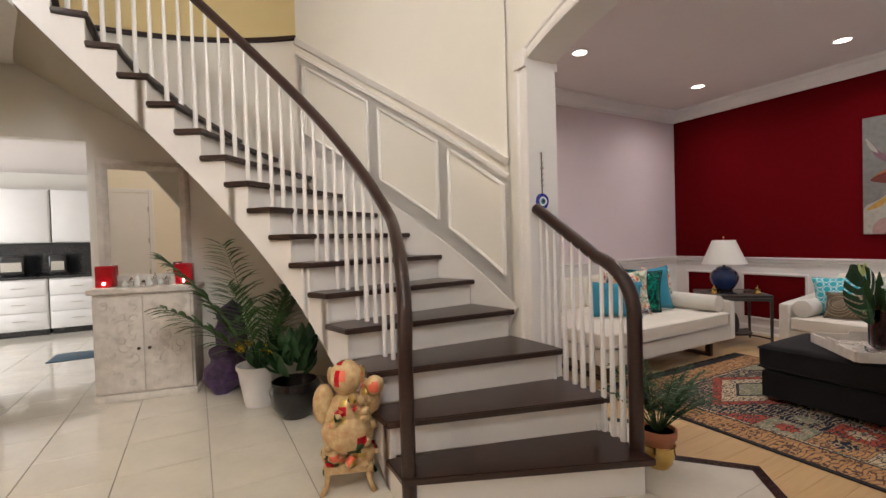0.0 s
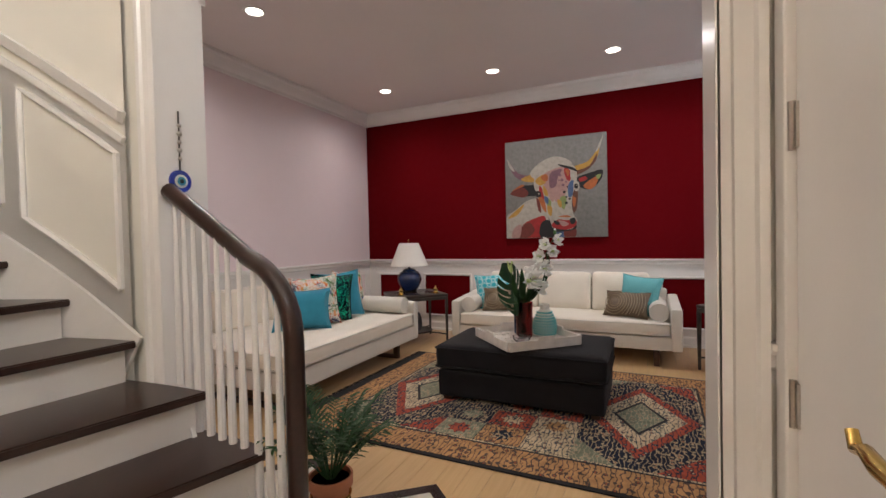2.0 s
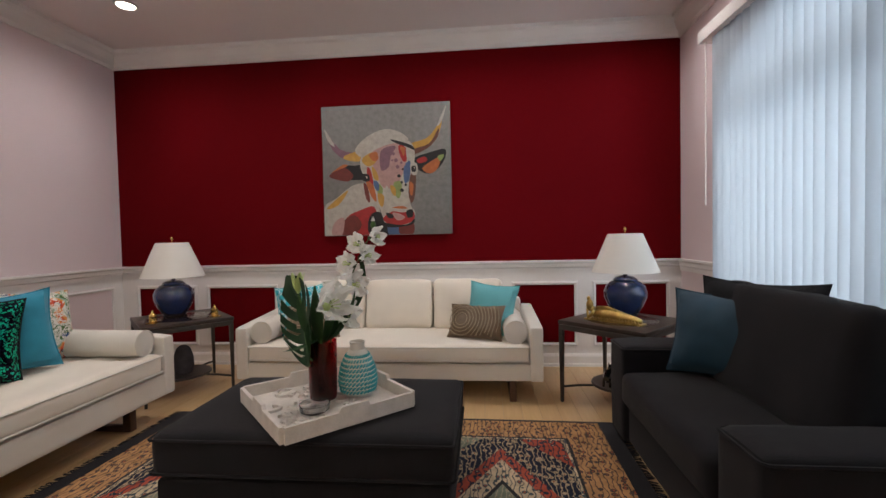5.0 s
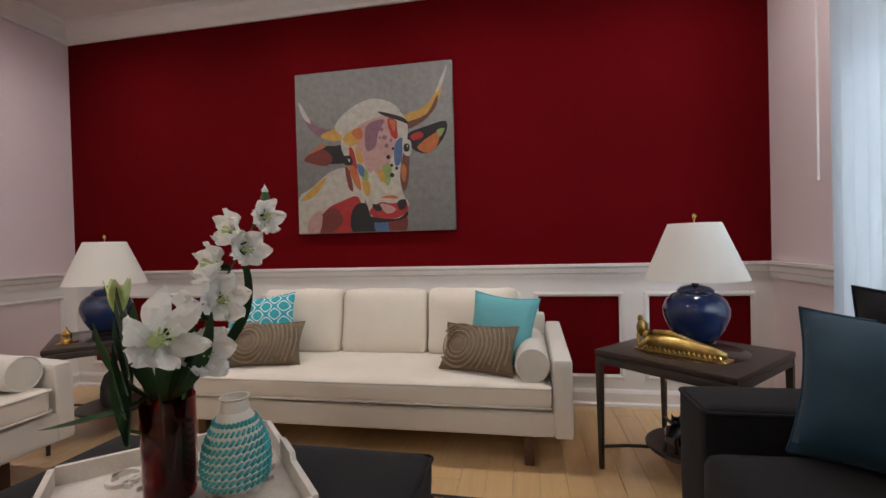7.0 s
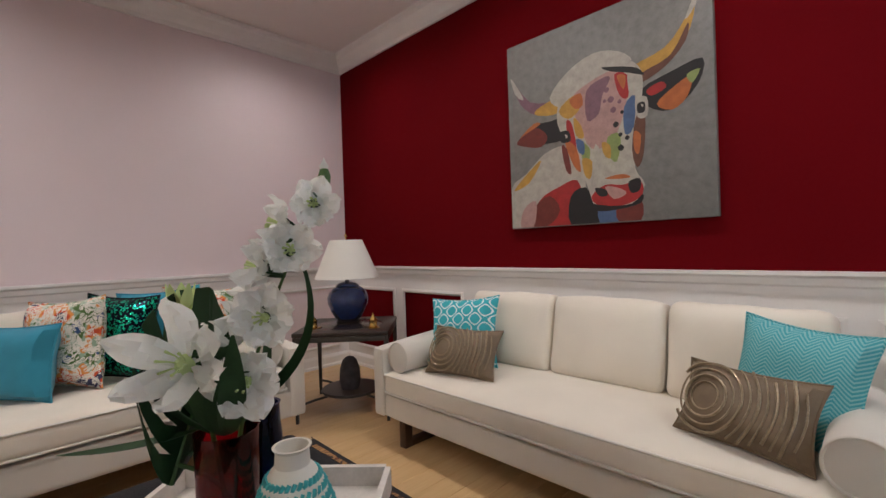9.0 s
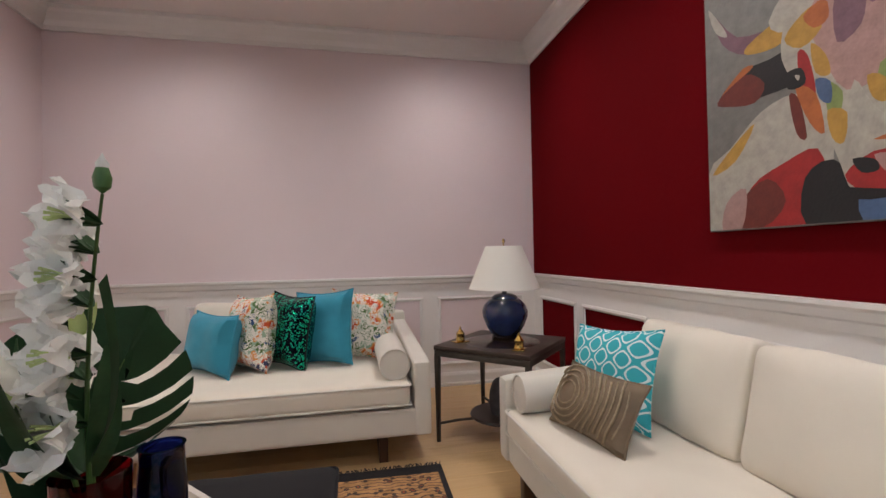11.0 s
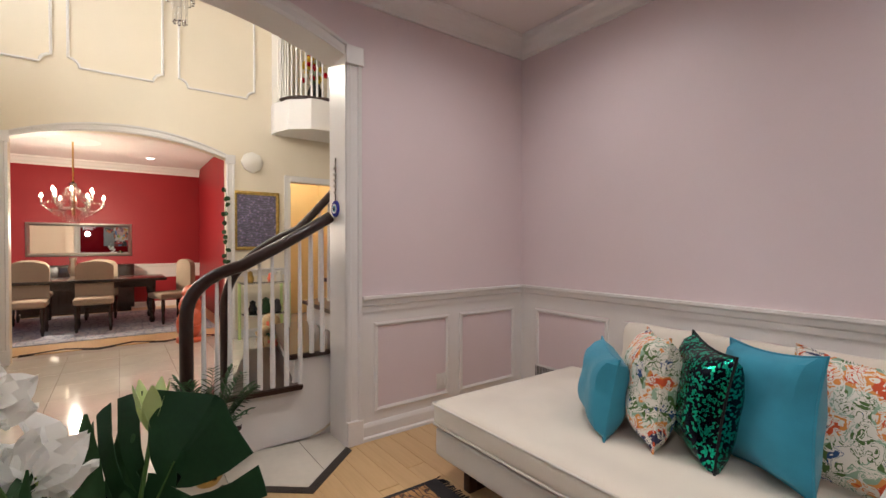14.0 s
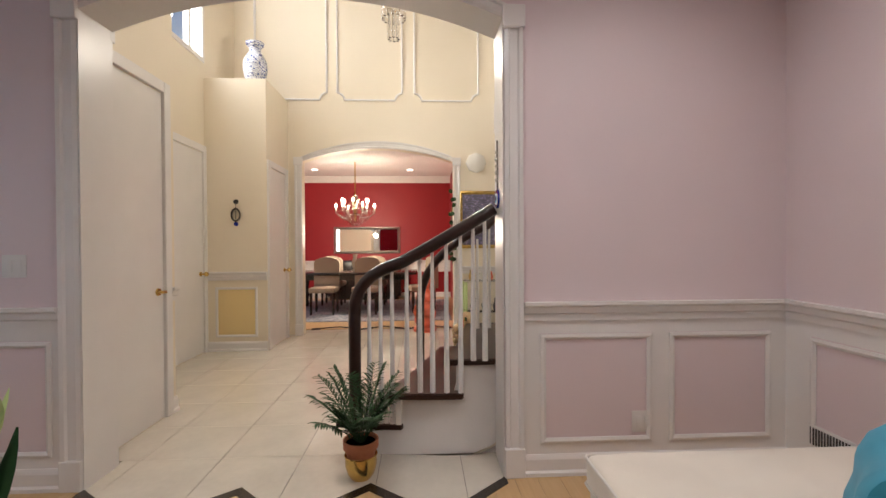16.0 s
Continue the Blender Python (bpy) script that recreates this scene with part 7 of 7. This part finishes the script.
for x, y, z, a, b, c in ((0, 0, 0.24, 0.17, 0.16, 0.20), (0, 0, 0.46, 0.14, 0.14, 0.17), (0, 0, 0.66, 0.08, 0.08, 0.09), (0.12, 0.05, 0.32, 0.08, 0.09, 0.12), (0.1, -0.08, 0.32, 0.08, 0.08, 0.12), (0.0, 0.1, 0.72, 0.05, 0.05, 0.09)):
    bmesh.ops.create_icosphere(bm, subdivisions=3, radius=1, matrix=Matrix.Translation((x, y, z)) @ Matrix.Diagonal((a, b, c, 1)))
for v in bm.verts:
    v.co += 0.03 * noise.noise_vector(v.co * 10)
cone(bm, (0, 0, 0.0), (0, 0, 0.06), 0.17, 0.16, 24)
bm.to_mesh(cs.data)
bm.free()
cs.data.shade_smooth()
cs.matrix_world = pose(-1.75, 2.05 - 0.22, 0.0)
ch = thing("crystal_pendant", "tall tiered crystal prism chandelier hanging in the foyer", "chandelier", (0.4, 1.52, 3.34))
part("stem", tube(bmesh.new(), [(0, 0, 0.9), (0, 0, TOP - 3.34)], 0.012, 8), M["brass"], ch)
for r, z0, z1, n in ((0.05, 0.0, 0.30, 8), (0.11, 0.20, 0.52, 14), (0.18, 0.42, 0.75, 20), (0.24, 0.66, 0.95, 26)):
    for i in range(n):
        a = 2 * math.pi * i / n
        bm = bmesh.new()
        cone(bm, (r * math.cos(a), r * math.sin(a), z0), (r * math.cos(a), r * math.sin(a), z1), 0.013, 0.013, 6)
        part("prism", bm, M["crystal"], ch)
    part("ring", tube(bmesh.new(), [(r * math.cos(2 * math.pi * i / 24), r * math.sin(2 * math.pi * i / 24), z1) for i in range(25)], 0.006, 6), M["brass"], ch)
for z in (0.35, 0.6, 0.85):
    bm = bmesh.new()
    bmesh.ops.create_uvsphere(bm, u_segments=10, v_segments=8, radius=0.03, matrix=Matrix.Translation((0, 0, z)))
    part("bulb", bm, M["flame"], ch, "glowing bulb")
bulb("foyer_chandelier_light", (0.4, 1.52, 3.18), 48, (1.0, 0.92, 0.80), 0.05)


def wall_plate(name, label, at, rz, gangs):
    e = thing(name, label, "switch", at, rz)
    w = 0.046 * gangs + 0.03
    part("plate", nbox(-w / 2, w / 2, -0.007, -0.001, -0.06, 0.06, 0.003), M["plastic"], e)
    for g in range(gangs):
        x = (g - (gangs - 1) / 2) * 0.046
        part("rocker", nbox(x - 0.016, x + 0.016, -0.011, -0.006, -0.034, 0.034, 0.002), M["plastic"], e)
    return e


wall_plate("light_switch", "white double rocker light switch on the pink wall", (X0, -0.35, 1.185), 90, 2)
wall_plate("wall_outlet", "white double wall outlet in the wainscot panel", (X0, 3.02, 0.285), 90, 2)
wall_plate("wall_outlet", "white wall outlet in the red panel", (X1 - 0.001, -1.0, 0.33), -90, 1)
vent = thing("wall_vent", "white louvred air vent above the baseboard", "vent", (2.72, Y1, 0.26), 0)
part("frame", nbox(-0.13, 0.13, -0.012, -0.004, -0.06, 0.06, 0.003), M["plastic"], vent)
for i in range(14):
    part("slat", nbox(-0.115 + 0.0165 * i, -0.107 + 0.0165 * i, -0.016, -0.0125, -0.045, 0.045), M["iron"], vent)

# ---- dining room ----
dr = thing("dining_rug", "pale blue-grey patterned dining room rug", "rug", (-4.0, 0.6, 0))
part("woven_field", nbox(-1.4, 1.4, -2.3, 1.7, 0.0, 0.012, 0.004), M["greyrug"], dr)
dt = thing("dining_table", "long dark wood dining table", "table", (-4.1, 0.45, 0.012))
part("tabletop", nbox(-0.5, 0.5, -1.25, 1.25, 0.70, 0.745, 0.008), M["espresso"], dt)
part("apron", nbox(-0.42, 0.42, -1.1, 1.1, 0.60, 0.70), M["espresso"], dt)
for x in (-0.38, 0.38):
    for y in (-1.05, 1.05):
        part("leg", lathe(bmesh.new(), [(0.03, 0), (0.045, 0.05), (0.03, 0.12), (0.05, 0.25), (0.03, 0.4), (0.05, 0.5), (0.05, 0.6)], 14, (x, y, 0)), M["espresso"], dt)


def dining_chair(at, rz):
    e = thing("dining_chair", "beige linen dining chair with arched back and dark legs", "chair", at, rz, "dining chairs")
    part("seat", soft(-0.24, 0.24, -0.25, 0.25, 0.40, 0.50, 0.03, 0.01, 5), M["taupe"], e)
    pts = [(-0.24, 0.45), (0.24, 0.45), (0.24, 0.94), (0.20, 1.0), (0.10, 1.035), (0.0, 1.045), (-0.10, 1.035), (-0.20, 1.0), (-0.24, 0.94)]
    part("backrest", extrude_outline(bmesh.new(), pts, "y", 0.21, 0.29), M["taupe"], e, smooth=False)
    for x in (-0.2, 0.2):
        for y in (-0.2, 0.22):
            part("leg", lathe(bmesh.new(), [(0.016, 0), (0.028, 0.08), (0.018, 0.14), (0.03, 0.26), (0.025, 0.4)], 10, (x, y, 0)), M["espresso"], e)
    return e


c1 = dining_chair((-3.45, -0.02, 0.012), 90)
for x, y, r in ((-3.45, 0.75, 90), (-4.75, -0.1, -90), (-4.75, 0.8, -90), (-4.1, -1.1, 180), (-3.6, 1.75, 20)):
    copy_thing(c1, pose(x, y, 0.012, 0, 0, r))
sb = thing("sideboard", "low black-brown sideboard against the red wall", "sideboard", (-5.75, 0.45, 0), 90)
part("body", nbox(-0.85, 0.85, -0.22, 0.22, 0.08, 0.92, 0.006), M["espresso"], sb)
for i in range(3):
    part("door", nbox(-0.83 + 0.56 * i, -0.29 + 0.56 * i, -0.235, -0.222, 0.12, 0.88, 0.004), M["espresso"], sb)
part("plinth", nbox(-0.8, 0.8, -0.2, 0.2, 0.0, 0.08), M["espresso"], sb)
dm = thing("dining_mirror", "wide silver-framed mirror on the red dining wall", "mirror", (DX, 0.47, 1.40), 90)
bm = bmesh.new()
frame_moulding(bm, (1, 0), (0, -1), (0, 0), -0.80, 0.80, -0.32, 0.32, 0.06, 0.04)
part("frame", bm, M["nickel"], dm, "silver frame")
part("glass", nbox(-0.745, 0.745, -0.02, -0.004, -0.265, 0.265), M["mirror"], dm)
cl = thing("crystal_chandelier", "lit brass and crystal dining chandelier with candle bulbs", "chandelier", (-4.0, 0.48, 1.66))
part("stem", tube(bmesh.new(), [(0, 0, 0.1), (0, 0, 1.28)], 0.012, 8), M["brass"], cl)
part("ceiling_medallion", lathe(bmesh.new(), [(0.0, 1.27), (0.30, 1.275), (0.36, 1.287)], 36), M["white"], cl, "round plaster ceiling medallion")
part("column", lathe(bmesh.new(), [(0.0, 0.0), (0.03, 0.02), (0.05, 0.1), (0.03, 0.2), (0.06, 0.32), (0.03, 0.45), (0.05, 0.6), (0.0, 0.66)], 16), M["crystal"], cl)
for i in range(12):
    a = 2 * math.pi * i / 12
    r = 0.38 if i % 2 else 0.27
    z = 0.30 if i % 2 else 0.40
    ca, sa = math.cos(a), math.sin(a)
    arm = part("arm", tube(bmesh.new(), bez((0.03 * ca, 0.03 * sa, 0.25), (r * 0.7 * ca, r * 0.7 * sa, z - 0.22), (r * ca, r * sa, z), 8), 0.008, 6), M["crystal"], cl)
    part("candle", lathe(bmesh.new(), [(0.012, z), (0.012, z + 0.07)], 8, (r * ca, r * sa, 0)), M["bone"], arm)
    part("candle_bulb", lathe(bmesh.new(), [(0.0, z + 0.07), (0.020, z + 0.088), (0.017, z + 0.115), (0.0, z + 0.15)], 8, (r * ca, r * sa, 0)), M["flame"], arm, "glowing candle bulb")
    bm = bmesh.new()
    for q in range(5):
        zz2 = z - 0.03 - 0.035 * q
        bmesh.ops.create_icosphere(bm, subdivisions=1, radius=0.018, matrix=Matrix.Translation((r * ca * (1 - 0.1 * q), r * sa * (1 - 0.1 * q), zz2)))
    for q in range(9):
        f = q / 8
        rr, zq = 0.04 + (r - 0.04) * f, 0.60 + (z - 0.60) * f - 0.10 * math.sin(math.pi * f)
        bmesh.ops.create_icosphere(bm, subdivisions=1, radius=0.016, matrix=Matrix.Translation((rr * ca, rr * sa, zq)))
    for q in range(4):
        rr = 0.08 + 0.06 * q
        cone(bm, (rr * ca, rr * sa, -0.02 + 0.05 * q), (rr * ca, rr * sa, 0.06 + 0.05 * q), 0.004, 0.013, 6)
    tagged(part("crystal_drops", bm, M["crystal"], arm, "strings of clear crystal drops"), kind="stuff")
bulb("dining_chandelier_light", (-4.0, 0.48, 1.55), 110, (1.0, 0.86, 0.68), 0.04)
bulb("dining_chandelier_uplight", (-4.0, 0.48, 2.35), 32, (1.0, 0.86, 0.68), 0.03)
for y in (-0.55, 1.55):
    copy_thing(first, pose(-5.0, y, 2.95))
# invented fitting and fill bulb, out of view, to brighten the yellow room's doorway
copy_thing(first, pose(-2.4, 3.4, 3.0))
bulb("yellow_room_fill", (-2.4, 3.4, 2.9), 35, (1.0, 0.9, 0.75), 0.05)
# unseen ceiling added to close the room above that fitting
structure("yellow_room_ceiling", nbox(-3.3, -1.69, 2.6, 4.2, 3.0, 3.1), M["ceil"], "white ceiling of the yellow room", "ceiling")
bq = thing("silver_vase", "silver pitcher vase on the dining table", "vase", (-4.0, 0.47, 0.758))
part("body", lathe(bmesh.new(), [(0.0, 0.0), (0.06, 0.0), (0.03, 0.05), (0.07, 0.15), (0.04, 0.27), (0.05, 0.34), (0.04, 0.34), (0.0, 0.2)], 18), M["nickel"], bq)
vn = thing("ivy_garland", "dark green ivy garland beside the dining arch", "plant", (XD + 0.03, D1 - 0.02, 1.0))
rs = random.Random(14)
part("vine", tube(bmesh.new(), [(0.01, 0.015 * math.sin(i), 0.12 * i) for i in range(10)], 0.004, 5), M["stem"], vn)
for i in range(16):
    bm = bmesh.new()
    a = rs.uniform(0, 6.28)
    petal(bm, (0.015, 0, 0.05 + 0.065 * i), (0.3, math.cos(a), math.sin(a)), (0.2, -math.sin(a), math.cos(a)), 0.08, 0.03, -0.2, 4)
    part("leaf", bm, M["leaf"], vn)

# ---- kitchen beyond ----
for i, x in enumerate((-3.6, -2.9, -2.2, -1.5)):
    kb = thing("kitchen_cabinet", "white kitchen base cabinet with drawers", "cabinet", (x, 9.15, 0), 0, "kitchen base cabinets")
    part("body", nbox(-0.34, 0.34, -0.28, 0.32, 0.10, 0.88), M["kitchenw"], kb)
    part("plinth", nbox(-0.33, 0.33, -0.22, 0.3, 0.0, 0.1), M["granite"], kb)
    for j in range(3):
        d = part("drawer", nbox(-0.325, 0.325, -0.30, -0.282, 0.13 + 0.25 * j, 0.36 + 0.25 * j, 0.004), M["kitchenw"], kb)
        part("handle", tube(bmesh.new(), [(-0.08, -0.315, 0.25 + 0.25 * j), (0.08, -0.315, 0.25 + 0.25 * j)], 0.006, 6), M["nickel"], d)
    ku = thing("wall_cabinet", "white kitchen wall cabinet", "cabinet", (x, 9.3, 1.45), 0, "kitchen wall cabinets")
    part("body", nbox(-0.34, 0.34, -0.15, 0.19, 0.0, 0.85), M["kitchenw"], ku)
    part("door", nbox(-0.325, 0.325, -0.17, -0.152, 0.015, 0.835, 0.004), M["kitchenw"], ku)
tagged(shown("countertop", nbox(-3.96, -1.12, 8.84, 9.48, 0.885, 0.925, 0.005), M["granite"]), "black granite kitchen countertop", "countertop")
tagged(shown("backsplash", nbox(-3.96, -1.12, 9.47, 9.498, 0.926, 1.44), M["granite"]), "dark stone kitchen backsplash", "backsplash", kind="structure")
for x, w in ((-2.3, 0.3), (-1.75, 0.22), (-3.2, 0.25)):
    ap = thing("countertop_appliance", "small dark appliance on the kitchen counter", "appliance", (x, 9.1, 0.926))
    part("body", nbox(-w / 2, w / 2, -0.12, 0.12, 0.0, 0.32, 0.02), M["blackpot"], ap)
    part("panel", nbox(-w / 2 + 0.03, w / 2 - 0.03, -0.126, -0.121, 0.08, 0.22), M["nickel"], ap)
mat_ob = tagged(shown("floor_mat", nbox(-1.4, -0.8, 6.6, 7.1, 0.0, 0.008, 0.003), M["tealv"]), "small teal floor mat on the kitchen tiles", "mat")

# ---- floor pieces, last ----
floor_tiles = tagged(new("floor_tiles"), "polished cream square porcelain floor tiles", "floor", kind="structure")
S, G = 0.48, 0.004
tile_mesh = {}


def tile_data(w, d):
    key = (round(w, 3), round(d, 3))
    if key not in tile_mesh:
        me = bpy.data.meshes.new("tile")
        b = nbox(G / 2, w - G / 2, G / 2, d - G / 2, -0.01, 0.0, 0.0015, 1)
        b.to_mesh(me)
        b.free()
        me.materials.append(M["tile"])
        tile_mesh[key] = me
    return tile_mesh[key]


for i in range(-8, 1):
    for j in range(-2, 11):
        x, y = 2.13 - S + S * i, 0.09 + S * j
        if x < -1.9:
            continue
        t = new("tile", tile_data(S, S))
        t.location = (x, y, 0)
        t.parent = floor_tiles
bm = bmesh.new()
for i in range(-15, -4):
    for j in range(11, 20):
        box(bm, 2.13 - S + S * i + G / 2, 2.13 + S * i - G / 2, 0.09 + S * j + G / 2, 0.09 + S * j + S - G / 2, -0.01, 0.0)
for i in range(-4, 0):
    for j in range(11, 20):
        box(bm, 2.13 - S + S * i + G / 2, 2.13 + S * i - G / 2, 0.09 + S * j + G / 2, 0.09 + S * j + S - G / 2, -0.01, 0.0)
far = part("far_tiles", bm, M["tile"], floor_tiles, smooth=False)
tagged(far, kind="stuff")
for j in range(-1, 5):
    ya, yb = max(J0, 0.09 + S * j + G / 2), min(J1, 0.09 + S * (j + 1) - G / 2)
    if yb - ya < 0.02:
        continue
    ys = sorted({ya, yb, *[z[0] for z in ZIG if ya < z[0] < yb]})
    pts = [(2.13 + G / 2, ya)] + [(zig_at(y) - 0.002, y) for y in ys] + [(2.13 + G / 2, yb)]
    part("tile", extrude_outline(bmesh.new(), pts, "z", -0.01, 0.0), M["tile"], floor_tiles, smooth=False)

wood_floor = tagged(new("wood_floor"), "honey maple plank floor with narrow boards", "floor", kind="structure")
PW, PL = 0.125, 1.30
plank_mesh = {}
rng = random.Random(4)
rows = int((Y1 - Y0) / PW) + 1
for r in range(rows):
    y = Y0 + r * PW
    w = min(PW, Y1 - y) - 0.0012
    lo = X0 + 0.0
    if J0 < y + PW / 2 < J1:
        lo = 0.5 * (zig_at(y) + zig_at(min(y + PW, J1))) + 0.0
        lo = min(zig_at(max(y, J0)), zig_at(min(y + PW, J1))) + 0.03
    x = lo
    first = rng.uniform(0.4, PL)
    while x < X1 - 0.01:
        ln = min(first if x == lo else PL, X1 - x)
        key = (round(ln, 2), round(w, 3))
        if key not in plank_mesh:
            me = bpy.data.meshes.new("plank")
            b = nbox(0.0006, ln - 0.0006, 0, w, -0.012, 0.0, 0.0012, 1)
            b.to_mesh(me)
            b.free()
            me.materials.append(M["plank"])
            plank_mesh[key] = me
        p = new("plank", plank_mesh[key])
        p.location = (x, y, -0.0005)
        p.parent = wood_floor
        x += ln
